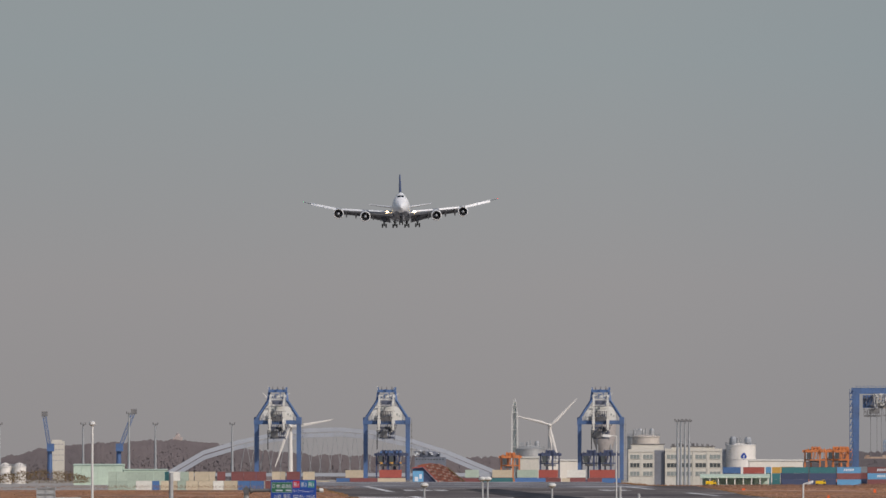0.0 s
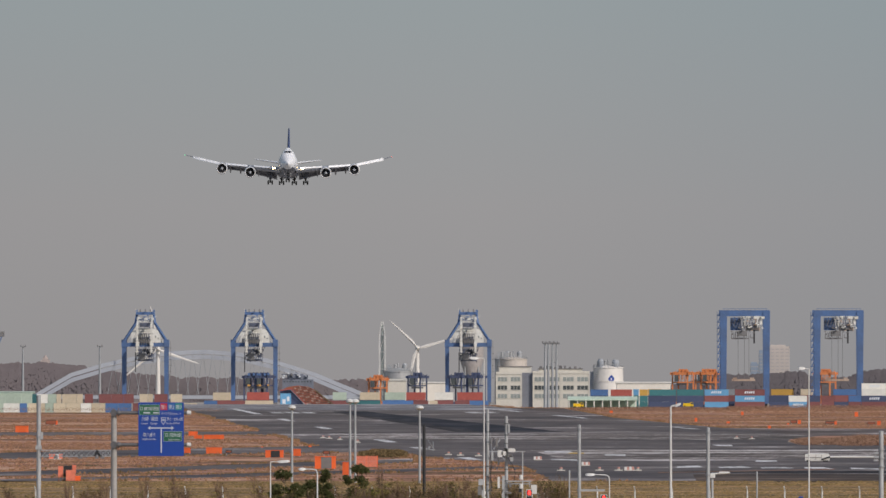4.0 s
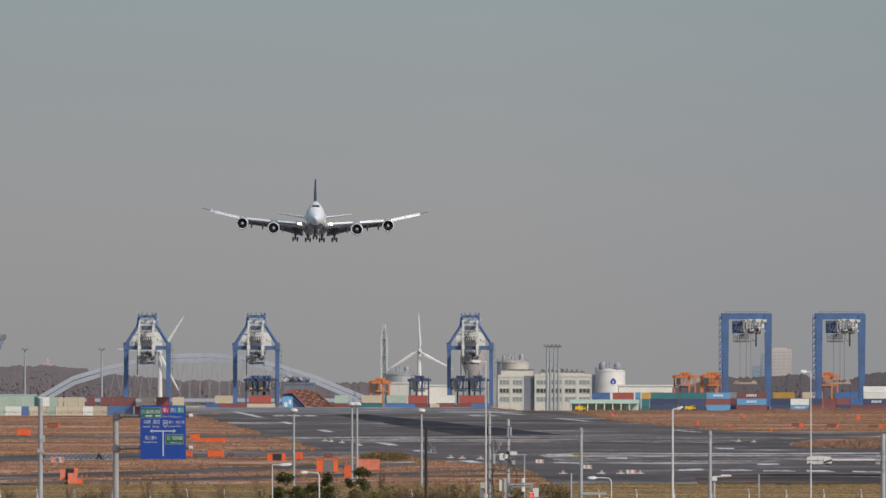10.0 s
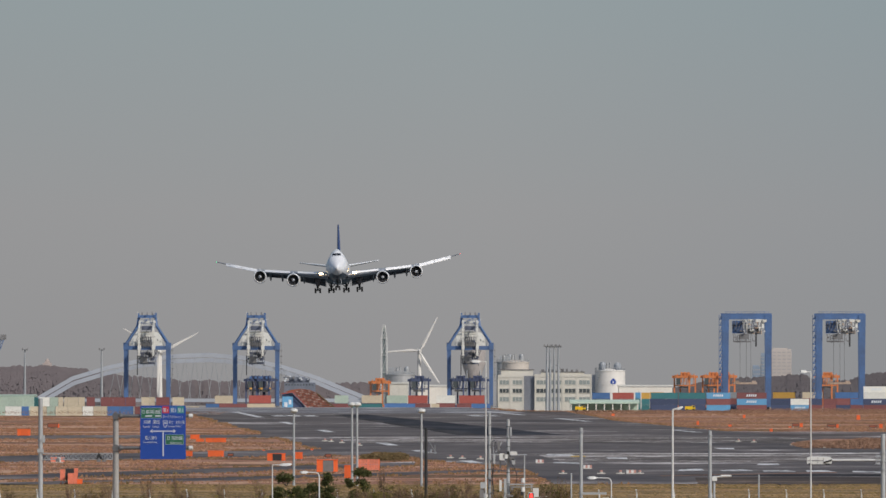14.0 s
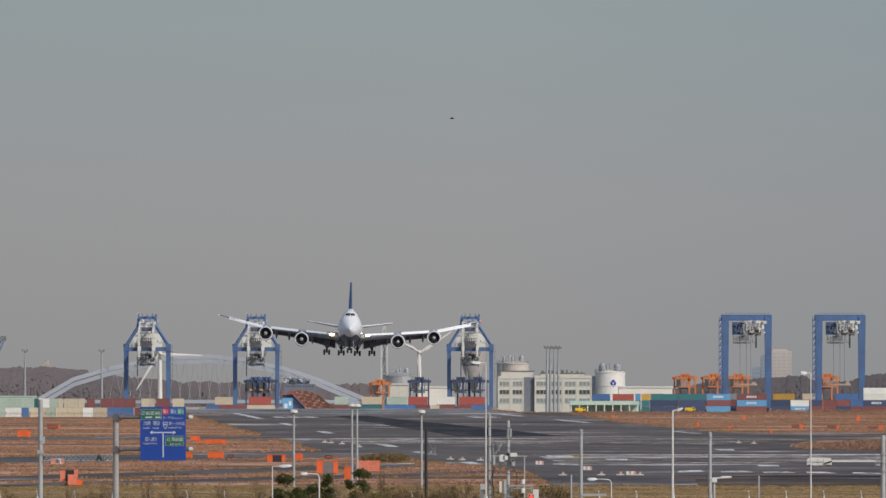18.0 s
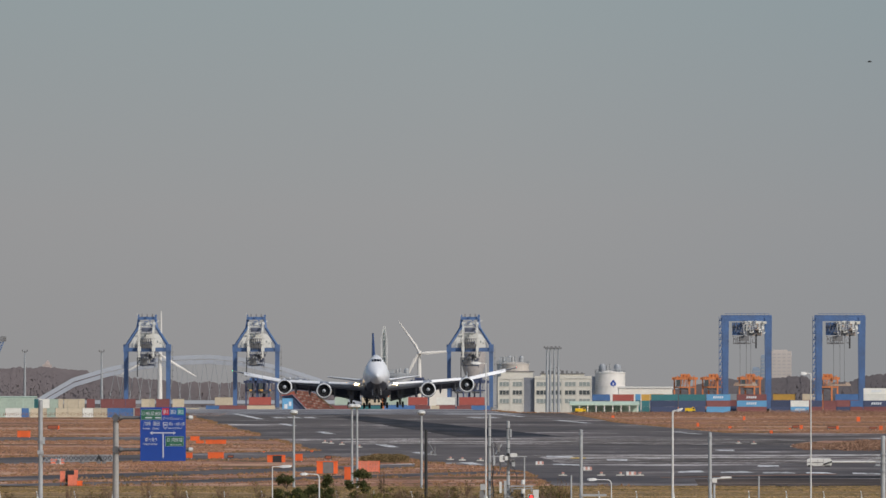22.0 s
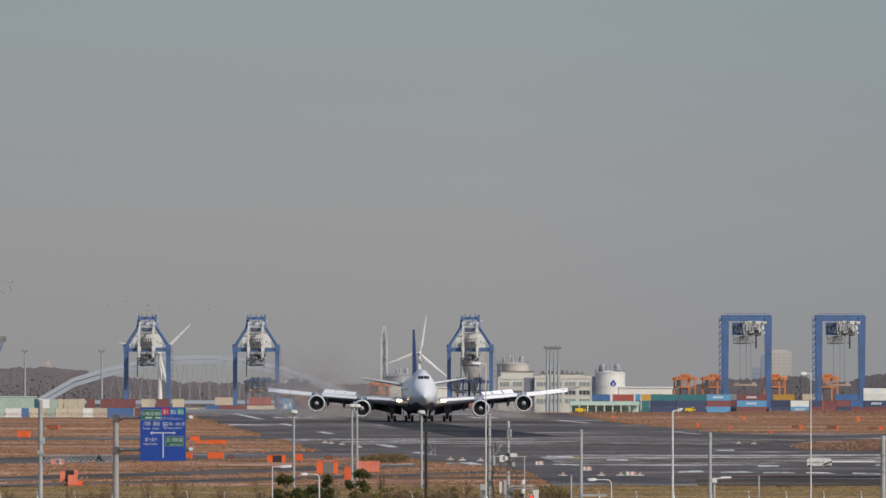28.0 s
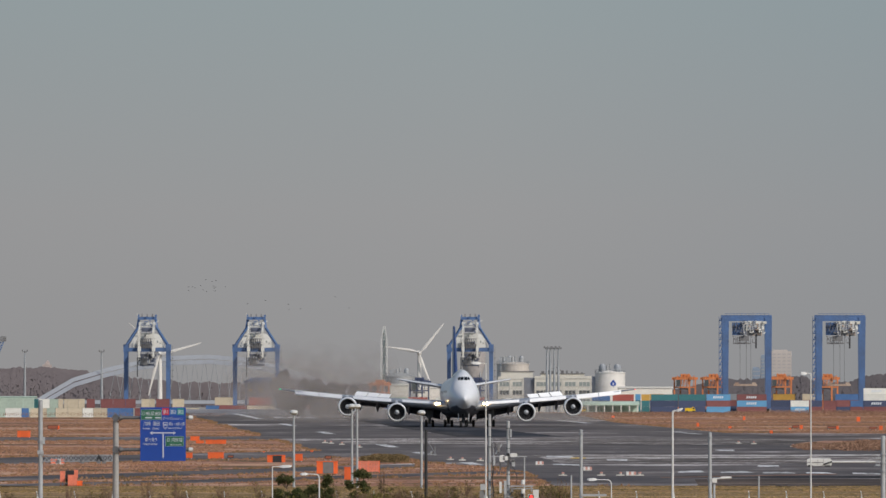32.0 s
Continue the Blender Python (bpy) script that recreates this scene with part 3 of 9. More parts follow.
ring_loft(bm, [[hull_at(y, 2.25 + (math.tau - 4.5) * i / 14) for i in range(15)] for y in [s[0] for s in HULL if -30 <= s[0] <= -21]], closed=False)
part("belly", bm, UNDERSIDE_SHADE, hull, "underside of the fuselage coloured dark for its shade", True)


def patch(y0, y1, a0, a1, out=0.03, n=4):
    bm = B()
    rows = []
    for i in range(n + 1):
        a = a0 + (a1 - a0) * i / n
        col = []
        for j in range(3):
            y = y0 + (y1 - y0) * j / 2
            p = hull_at(y, a)
            q = Vector((p.x, 0, p.z - 6))
            col.append(p + q.normalized() * out + Vector((0, -out, 0)))
        rows.append(col)
    ring_loft(bm, rows, closed=False)
    return bm


for s in (-1, 1):
    for a0, a1, y0, y1 in ((0.02, 0.25, -27.65, -26.9), (0.27, 0.44, -27.45, -26.75)):
        part("cockpit_window", patch(y0, y1, s * a0, s * a1), COCKPIT, hull, "dark cockpit window")
    for k in range(44):
        y = -20.5 + k * 1.25
        if -3 < y < -1 or y > 33:
            continue
        part("cabin_window", patch(y, y + 0.4, s * 1.32, s * 1.42, 0.02, 1), GLASS_DARK, hull)
    for k in range(16):
        part("cabin_window", patch(-21 + k * 1.25, -20.6 + k * 1.25, s * 0.70, s * 0.78, 0.02, 1), GLASS_DARK, hull)
part("belly_fairing", ring_loft(B(), [[Vector((w * math.sin(math.tau * i / 24), y, 3.1 + h * math.cos(math.tau * i / 24))) for i in range(24)] for y, w, h in ((-13, 1.2, 0.5), (-9, 3.3, 1.35), (2, 3.6, 1.5), (9, 3.3, 1.35), (14, 1.2, 0.6))]), UNDERSIDE_SHADE, jet, "wing root fairing coloured dark for its shade", True)


def wing_line(x):
    """Leading edge, trailing edge, height and thickness of the wing at the span place x."""
    k = (x - 2.6) / 30.0
    lead = -13.0 + (x - 2.6) * 0.86
    tail = (5.2 + (x - 2.6) * 0.19) if x < 12.5 else 7.1 + (x - 12.5) * 0.52
    if x > 29:
        lead += (x - 29) * 0.45
        tail += (x - 29) * 0.25
    tail = max(tail, lead + 1.4)
    height = 3.75 + 2.35 * k + 0.75 * k * k
    thick = 1.75 * max(0.0, 1 - k) ** 1.2 + 0.22
    return lead, tail, height, thick


FOIL = [(0.0, 0.0), (0.02, 0.26), (0.10, 0.46), (0.30, 0.56), (0.60, 0.40), (1.0, 0.03), (0.6, -0.22), (0.30, -0.42), (0.10, -0.36), (0.02, -0.2)]


def foil_ring(x, lead, tail, z, thick, sign):
    return [Vector((sign * x, lead + (tail - lead) * c, z + thick * h)) for c, h in FOIL]


def panel(xs, rows):
    """A slab along the wing; rows give front and back edge, height of each and thickness for a span place."""
    bm = B()
    ring_loft(bm, [[Vector((x, f, zf + t)), Vector((x, b, zb + t * 0.4)), Vector((x, b, zb - t * 0.4)), Vector((x, f, zf - t))] for x, (f, b, zf, zb, t) in zip(xs, rows)])
    return bm


spoilers = []
bending = []
engines = []
for sign in (-1, 1):
    root, knee = Vector((sign * 2.6, 0, 3.75)), Vector((sign * 21.5, 0, wing_line(21.5)[2]))
    bm = B()
    ring_loft(bm, [[p - root for p in foil_ring(x, *wing_line(x), sign)] for x in (2.6, 6, 9, 12.5, 16, 20, 21.5)])
    wing = part("wing", bm, AIR_WING, jet, "grey swept inner wing", True)
    wing.matrix_basis = pose(*root)
    bm = B()
    ring_loft(bm, [[p - knee for p in foil_ring(x, *wing_line(x), sign)] for x in (21.3, 24, 28, 29.5, 31, 32.3, 33.1)])
    outer = part("outer_wing", bm, AIR_WING, jet, "grey outer wing with raked tip", True)
    outer.matrix_basis = pose(*knee)
    bending.append((sign, wing, root, outer, knee))
    # leading edge flaps, hung out in front of the wing
    for x0, x1 in ((3.9, 10.8), (12.8, 19.7), (21.7, 25.9), (26.0, 30.3)):
        rows = []
        for x in (x0, (x0 + x1) / 2, x1):
            le, te, z, th = wing_line(x)
            thin = 0.5 if x0 < 12 else 0.75 if x0 < 21 else 1.0
            rows.append((le - 0.62 * thin, le + 0.30, z + 0.34 * th - 0.60 * thin, z + 0.34 * th + 0.12, 0.06))
        out = x0 > 21
        slat = part("slat", panel([sign * x0, sign * (x0 + x1) / 2, sign * x1], rows), SLAT_WHITE, outer if out else wing, "white leading edge flap")
        slat.matrix_basis = pose(*(-knee if out else -root))
    # trailing flaps, three stages each
    for x0, x1 in ((3.4, 10.2), (13.2, 20.4)):
        for stage, (o, drop, run) in enumerate(((0.0, 0.25, 1.5), (1.5, 0.95, 1.7), (3.0, 1.9, 1.2))):
            rows = []
            for x in (x0, x1):
                le, te, z, th = wing_line(x)
                k = (1.12 if x == x0 else 0.72) if x0 < 5 else 0.55
                rows.append((te + o * k - 0.7, te + (o + run) * k - 0.7, z - drop * k * 0.8, z - (drop + 0.85) * k * 0.8, 0.1))
            part("flap", panel([sign * x0, sign * x1], rows), FLAP_SHADE, wing, "trailing edge flap let down, coloured dark for wing shade").matrix_basis = pose(*(-root))
    part("aileron", panel([sign * 21.6, sign * 28.5], [(wing_line(21.6)[1] - 0.1, wing_line(21.6)[1] + 0.7, wing_line(21.6)[2], wing_line(21.6)[2] - 0.1, 0.08), (wing_line(28.5)[1] - 0.1, wing_line(28.5)[1] + 0.5, wing_line(28.5)[2], wing_line(28.5)[2] - 0.08, 0.06)]), AIR_GREY, outer).matrix_basis = pose(*(-knee))
    # flap track fairings
    for x in (5.6, 9.2, 15.0, 18.2):
        le, te, z, th = wing_line(x)
        bm = B()
        ring_loft(bm, [[Vector((sign * x + 0.34 * r * math.cos(math.tau * i / 10), y, zz + 0.5 * r * math.sin(math.tau * i / 10))) for i in range(10)] for y, zz, r in ((te - 4.6, z - 0.35, 0.15), (te - 3, z - 0.65, 0.9), (te - 0.4, z - 1.0, 1.0), (te + 1.6, z - 1.65, 0.75), (te + 3.0, z - 2.2, 0.1))])
        part("flap_track_fairing", bm, FLAP_SHADE, wing, "", True).matrix_basis = pose(*(-root))
    # spoilers, hinged at their front edge
    for x0, x1 in ((8.3, 10.0), (13.2, 15.2), (15.3, 17.3), (17.4, 19.5)):
        h0, h1 = wing_line(x0), wing_line(x1)
        y0, y1 = h0[1] - 3.0, h1[1] - 2.6
        c0, c1 = (y0 - h0[0]) / (h0[1] - h0[0]), (y1 - h1[0]) / (h1[1] - h1[0])
        z0, z1 = h0[2] + h0[3] * (0.56 - 0.53 * (c0 - 0.3) / 0.7) + 0.06, h1[2] + h1[3] * (0.56 - 0.53 * (c1 - 0.3) / 0.7) + 0.06
        hinge = (Vector((x1, y1, z1)) - Vector((x0, y0, z0))).normalized()
        half = (Vector((x1, y1, z1)) - Vector((x0, y0, z0))).length / 2
        chord = 0.8 if x0 < 12 else 1.4
        bm = panel([-half + 0.01, half - 0.01], [(0, chord, 0, -0.15, 0.04), (0, chord, 0, -0.15, 0.04)])
        s = part("spoiler", bm, SLAT_WHITE, jet, "white spoiler panel on the wing")
        seat = pose(sign * (x0 + x1) / 2, (y0 + y1) / 2, (z0 + z1) / 2, 0, -sign * math.degrees(math.asin(hinge.z)), sign * math.degrees(math.atan2(hinge.y, hinge.x)))
        spoilers.append((s, seat, 0.0013 * ((x0 + x1) / 2) ** 2))
    # engines
    for x, y, z in ((11.9, -12.3, 2.75), (20.85, -4.2, 3.75)):
        le, te, wz, th = wing_line(x)
        bm = B()
        prof = [(1.44, 0.10), (1.62, 0.0), (1.70, 0.35), (1.78, 1.2), (1.76, 2.4), (1.55, 3.9), (1.32, 4.7), (1.28, 4.7), (1.40, 3.6), (1.44, 1.2), (1.40, 0.35)]
        lathe(bm, prof, "y", 36, (sign * x, y, z))
        engine = part("engine", bm, AIR_WHITE, jet, "white engine nacelle", True)
        engines.append((engine, 0.0013 * x * x))
        bm = B()
        lathe(bm, [(1.40, 0.30), (1.44, 0.06), (1.54, -0.05), (1.66, -0.02), (1.73, 0.30), (1.70, 0.32), (1.60, 0.2), (1.47, 0.2)], "y", 36, (sign * x, y, z))
        part("intake_lip", bm, AIR_LIP, engine, "polished metal intake lip", True)
        # Near-black disc stands in for the shade deep in the intake.
        bm = B()
        lathe(bm, [(1.41, 1.25), (0.02, 1.25)], "y", 28, (sign * x, y, z))
        part("fan_case", bm, DARK, engine)
        for i in range(18):
            bm = B()
            a = math.tau * i / 18
            b = a + 0.17
            pts = [(0.42, a, 0.75), (1.36, a + 0.12, 0.80), (1.36, b + 0.12, 1.05), (0.42, b, 1.05)]
            bm.faces.new([bm.verts.new((sign * x + r * math.cos(q), y + yy, z + r * math.sin(q))) for r, q, yy in pts])
            part("fan_blade", bm, FAN, engine)
        bm = B()
        lathe(bm, [(0.44, 0.95), (0.40, 0.65), (0.27, 0.32), (0.10, 0.10), (0.01, 0.05)], "y", 18, (sign * x, y, z))
        part("spinner", bm, AIR_GREY, engine, "pale fan spinner", True)
        bm = B()
        lathe(bm, [(1.0, 3.9), (0.95, 5.0), (0.72, 5.9), (0.66, 5.9), (0.3, 6.6), (0.02, 6.9)], "y", 20, (sign * x, y, z))
        part("core_nozzle", bm, STRUT, engine, "", True)
        bm = B()
        ring_loft(bm, [[Vector((sign * x - w, yy, zl)), Vector((sign * x + w, yy, zl)), Vector((sign * x + w, yy, zh)), Vector((sign * x - w, yy, zh))] for yy, zl, zh, w in ((y + 0.9, z + 1.7, z + 1.75, 0.1), (y + 3.0, z + 1.3, z + 2.2, 0.24), (le + 0.5, z + 1.0, wz + 0.1, 0.26), (le + 4.5, wz - 0.6, wz - 0.2, 0.12))])
        part("pylon", bm, AIR_GREY, engine)
    # tailplane
    bm = B()
    ring_loft(bm, [[Vector((sign * xx, le + (te - le) * c, zz + th * h)) for c, h in FOIL] for xx, le, te, zz, th in ((1.2, 32.5, 41.6, 7.2, 0.9), (6, 36.6, 43.0, 7.95, 0.6), (10.7, 40.9, 44.4, 8.75, 0.3))])
    part("tailplane", bm, AIR_WHITE, jet, "white tailplane", True)
    # landing and position lights
    for dx, r in ((0.0, 0.18), (0.56, 0.28)):
        bm = B()
        lathe(bm, [(0.02, -0.08), (r * 0.7, -0.05), (r, 0.04), (r, 0.25)], "y", 16, (sign * (4.1 + dx), wing_line(4.1 + dx)[0] - 0.95, 4.3))
        part("landing_light", bm, LAMP_WHITE, jet, "bright landing light in the wing root")
    le, te, z, th = wing_line(33.0)
    bm = B()
    lathe(bm, [(0.01, -0.12), (0.06, -0.08), (0.08, 0.1), (0.04, 0.2)], "y", 10, (sign * 33.0, le - 0.1, z))
    part("position_light", bm, LAMP_GREEN if sign < 0 else LAMP_RED, outer, "green position light" if sign < 0 else "red position light").matrix_basis = pose(*(-knee))

bm = B()
ring_loft(bm, [[Vector((th * h * 1.0, le + (te - le) * c, zz)) for c, h in [(0, 0), (0.03, 0.3), (0.15, 0.5), (0.4, 0.55), (1, 0.04), (1, -0.04), (0.4, -0.55), (0.15, -0.5), (0.03, -0.3)]] for zz, le, te, th in ((8.6, 26.0, 42.0, 1.1), (9.6, 29.2, 42.4, 0.95), (14, 34.3, 43.7, 0.75), (18.7, 39.5, 45.1, 0.4))])
part("tail_fin", bm, AIR_BLUE, jet, "dark blue tail fin", True)


legs = []


def gear(x, y, wheels, radius, top, label):
    bm = B()
    rod(bm, (x, y, radius + 0.1), (x, y, top), 0.27, 0.36, 10)
    rod(bm, (x, y, radius + 0.9), (x, y - 1.7, top), 0.12, 0.12, 8)
    if len(wheels) > 2:
        rod(bm, (x, y, radius + 0.7), (x - math.copysign(1.5, x), y, top - 0.2), 0.13, 0.13, 8)
        rod(bm, (x, y, radius + 0.5), (x + math.copysign(0.9, x), y, top), 0.11, 0.11, 8)
        rod(bm, (x, y + 0.3, radius + 0.3), (x, y + 1.8, top), 0.12, 0.12, 8)
        rod(bm, (x - 0.62, y - 0.75, radius), (x + 0.62, y - 0.75, radius), 0.09, 0.09, 8)
    leg = part("gear_strut", bm, STRUT, jet, label)
    legs.append(leg)
    if len(wheels) > 2:
        bm = B()
        beam(bm, (x, y - 0.9, radius), (x, y + 0.9, radius), 0.26, 0.3)
        part("bogie_beam", bm, STRUT, leg)
    for wx, wy in wheels:
        bm = B()
        lathe(bm, [(0.28, -0.2), (radius * 0.9, -0.23), (radius, -0.15), (radius, 0.15), (radius * 0.9, 0.23), (0.28, 0.2), (0.28, -0.2)], "x", 20, (x + wx, y + wy, radius))
        rod(bm, (x + wx - 0.24, y + wy, radius), (x + wx + 0.24, y + wy, radius), 0.3, 0.3, 12)
        part("wheel", bm, RUBBER, leg, "black rubber wheel", True)


FOUR = [(-0.62, -0.75), (0.62, -0.75), (-0.62, 0.75), (0.62, 0.75)]
gear(-5.6, 0.5, FOUR, 0.66, 4.0, "wing landing gear leg")
gear(5.6, 0.5, FOUR, 0.66, 4.0, "wing landing gear leg")
gear(-2.0, 3.8, FOUR, 0.64, 3.0, "body landing gear leg")
gear(2.0, 3.8, FOUR, 0.64, 3.0, "body landing gear leg")
gear(0.0, -24.2, [(-0.46, 0), (0.46, 0)], 0.62, 3.4, "nose landing gear leg")
for s in (-1, 1):
    bm = B()
    box(bm, s * 0.95 - 0.04, s * 0.95 + 0.04, -26.2, -23.6, 1.2, 2.55)
    part("gear_door", bm, AIR_WHITE, jet, "open nose gear door")
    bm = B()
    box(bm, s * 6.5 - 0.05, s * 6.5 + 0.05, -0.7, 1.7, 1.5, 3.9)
    part("gear_door", bm, UNDERSIDE_SHADE, jet, "open wing gear door")
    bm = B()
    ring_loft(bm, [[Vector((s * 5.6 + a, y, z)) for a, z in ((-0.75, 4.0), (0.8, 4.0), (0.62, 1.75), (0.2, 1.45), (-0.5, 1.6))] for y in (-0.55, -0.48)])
    part("gear_leg_door", bm, UNDERSIDE_SHADE, jet, "grey door fixed to the gear leg")
    bm = B()
    box(bm, s * 3.2 - 0.04, s * 3.2 + 0.04, 2.2, 5.4, 1.2, 2.5)
    part("gear_door", bm, UNDERSIDE_SHADE, jet, "open body gear door")

# ---- the container port beyond the runway ----
Q = YARD_Z


def truss(bm, p0, p1, w, h, n, r):
    """A lattice girder along p0-p1."""
    p0, p1 = Vector(p0), Vector(p1)
    d = (p1 - p0) / n
    ax = d.normalized()
    side = ax.cross(Vector((0, 0, 1)) if abs(ax.z) < 0.9 else Vector((0, 1, 0))).normalized() * w / 2
    up = side.cross(ax).normalized() * h / 2
    corners = (side + up, up - side, -side - up, side - up)
    for c in corners:
        beam(bm, p0 + c, p1 + c, r)
    for i in range(n):
        for k in range(4):
            a, b = corners[k], corners[(k + 1) % 4]
            beam(bm, p0 + d * i + a, p0 + d * (i + 1) + b, r * 0.6)
            beam(bm, p0 + d * i + a, p0 + d * i + b, r * 0.6)
    return bm


RUST = mat("rusty_cream_gear", (0.42, 0.32, 0.25), 0.8, 0, 0.3, 1.2, tint=(0.24, 0.15, 0.10))
# Navy raised likewise, with the port's haze put into the colour.
NAVY_GEAR = mat("navy_machinery", (0.10, 0.115, 0.165), 0.6, 0.2, 0.25, 0.8)


def quay_crane(place, label):
    """A ship-to-shore crane seen along its boom; the origin is the middle of its feet."""
    c = thing("quay_crane", label, "crane", place, group="quay cranes")
    W, T = 7.0, 21.2
    for sx in (-1, 1):
        for y in (0.0, 11.0):
            bm = B()
            ring_loft(bm, [[Vector((sx * W + a * w, y + b * w, z)) for a, b in ((-1, -1), (1, -1), (1, 1), (-1, 1))] for z, w in ((0.8, 0.6), (T, 0.68))])
            leg = part("leg", bm, CRANE_BLUE, c, "blue box-section leg")
            bm = B()
            for k in (-1.2, -0.4, 0.4, 1.2):
                lathe(bm, [(0.02, -0.25), (0.36, -0.25), (0.36, 0.25), (0.02, 0.25)], "x", 12, (sx * W, y + k, 0.36))
            box(bm, sx * W - 0.5, sx * W + 0.5, y - 1.6, y + 1.6, 0.5, 1.1)
            part("bogie", bm, CRANE_GREY, leg)
        bm = B()
        beam(bm, (sx * W, 0, 6.5), (sx * W, 11, 6.5), 0.9, 1.2)
        part("sill_beam", bm, CRANE_BLUE, c)
        for y in (0.0, 11.0):
            bm = B()
            beam(bm, (sx * W * 0.98, y, T), (sx * 3.2, y * 0.5 + 3, 26.8), 0.62, 0.62)
            beam(bm, (sx * 3.2, y * 0.5 + 3, 26.6), (sx * 2.7, 5, 30.2), 0.7, 0.7)
            part("mast_strut", bm, CRANE_BLUE, c, "blue sloping mast strut")
        bm = B()
        beam(bm, (sx * 2.35, -12, 20.0), (sx * 2.35, 40, 20.0), 0.95, 1.5)
        girder = part("boom_girder", bm, CRANE_WHITE, c, "off-white boom girder")
        bm = B()
        beam(bm, (sx * 2.35, -11.6, 17.2), (sx * 2.35, -11.6, 26.0), 0.62, 0.6)
        for k in range(5):
            box(bm, sx * 2.35 - 0.5, sx * 2.35 + 0.5, -12.1, -11.2, 17.6 + k * 1.9 + 0.2 * sx, 17.85 + k * 1.9 + 0.2 * sx)
        beam(bm, (sx * 2.35, -11.6, 26.0), (sx * 2.35, 3, 28.6), 0.6, 0.5)
        part("backstay", bm, CRANE_WHITE, girder, "off-white hanger")
        bm = B()
        for k in range(6):
            z = 9.0 + k * 2
            box(bm, sx * (W + 0.9) - 0.05, sx * (W + 0.9) + 0.7, 9.5, 12.5, z, z + 0.12)
            beam(bm, (sx * (W + 1.2), 9.6, z), (sx * (W + 1.2), 12.4, z + 2), 0.12)
        if sx > 0:
            part("stair", bm, CRANE_GREY, c, "grey stair at the leg")
        else:
            bm.free()
    for y in (0.0, 11.0):
        bm = B()
        beam(bm, (-W - 0.7, y, T - 1.4), (W + 0.7, y, T - 1.4), 1.2, 1.25)
        for sx in (-1, 1):
            box(bm, sx * W - 0.8, sx * W + 0.8, y - 0.9, y + 0.9, T - 2.1, T + 0.3)
        part("portal_beam", bm, CRANE_BLUE, c, "blue portal beam")
    bm = B()
    ring_loft(bm, [[Vector((-w, y, z)), Vector((w, y, z)), Vector((w, y + 8, z)), Vector((-w, y + 8, z))] for z, w, y in ((T - 0.7, 5.6, 1.2), (23.0, 4.9, 1.2), (24.6, 3.9, 1.2), (25.0, 3.2, 1.2))])
    house = part("machinery_house", bm, CRANE_WHITE, c, "off-white machinery house")
    bm = B()
    for k in range(7):
        box(bm, -2.4 + k * 0.7, -2.1 + k * 0.7, -0.6, -0.4, T - 0.2, T + 2.0)
    box(bm, -2.6, 2.7, -0.6, -0.4, T + 2.0, T + 2.2)
    part("railing", bm, CRANE_GREY, house)
    bm = B()
    box(bm, 3.3, 3.7, 1.1, 1.2, T + 0.9, T + 1.5)
    box(bm, 4.2, 4.5, 1.1, 1.2, T + 0.5, T + 0.9)
    part("house_door", bm, GLASS_PALE, house)
    bm = B()
    beam(bm, (-3.1, 4, 30.0), (3.1, 4, 30.0), 1.3, 0.9)
    beam(bm, (-3.1, 6, 28.2), (3.1, 6, 28.2), 0.6, 0.7)
    for k in (-2.9, 2.9):
        box(bm, k - 0.3, k + 0.3, 3.4, 4.6, 30.4, 31.2)
    part("mast_head", bm, CRANE_BLUE, c, "blue mast head beam")
    bm = B()
    box(bm, -2.9, 2.9, 3.2, 3.5, 27.9, 28.6)
    box(bm, -2.2, 2.2, 3.0, 3.2, 27.2, 27.4)
    part("head_platform", bm, CRANE_WHITE, c, "white platform below the mast head")
    for k in (-1.7, 0, 1.7):
        bm = B()
        lathe(bm, [(0.05, -0.2), (0.62, -0.2), (0.62, 0.2), (0.05, 0.2)], "x", 16, (k, 3.9, 30.8))
        part("sheave", bm, CRANE_GREY, c, "dark rope sheave")
    bm = B()
    box(bm, -3.0, 3.1, -4, 1, 17.6, 18.4)
    box(bm, -2.6, -1.0, -4.4, -1, 16.0, 17.6)
    box(bm, 0.6, 2.6, -3, -0.6, 15.8, 17.6)
    for k in range(9):
        beam(bm, (-3 + k * 0.75, -4.2, 17.4), (-2.4 + k * 0.75, -4.2, 19.2), 0.13)
        beam(bm, (-2.8 + k * 0.7, -4.4, 14.9), (-2.6 + k * 0.7, -3.6, 17.0), 0.12)
    box(bm, -2.4, 2.6, -4.2, -2.4, 14.5, 15.2)
    trolley = part("trolley", bm, NAVY_GEAR, c, "dark blue trolley with machinery")
    bm = B()
    box(bm, -1.9, 0.2, -6.4, -4.4, 14.8, 17.0)
    part("cab", bm, CRANE_GREY, trolley, "dark operator cab")
    bm = B()
    box(bm, -3.2, -2.9, -5, -4.7, 11.0, 17.4)
    part("cable_chain", bm, BLACK, trolley)
    bm = B()
    for k in range(6):
        beam(bm, (-2.0 + k * 0.8, -1.0, T - 1.4), (-2.0 + k * 0.8, -1.0, T + 2.4), 0.22)
    box(bm, -2.3, 2.2, -0.8, 0.4, T - 0.9, T + 0.5)
    part("hoist_gear", bm, CRANE_GREY, c, "dark hoisting gear")
    bm = B()
    for k in range(4):
        beam(bm, (-2.6, 1.0, 23.4 + k * 0.8), (2.6, 1.0, 23.6 + k * 0.8), 0.16)
    box(bm, -2.0, 2.0, 0.6, 1.2, 21.6, 23.6)
    part("gear_screen", bm, CRANE_WHITE, c, "off-white screen of the hoist")
    # Solid navy box imitates the darkness of an opening in the mast.
    bm = B()
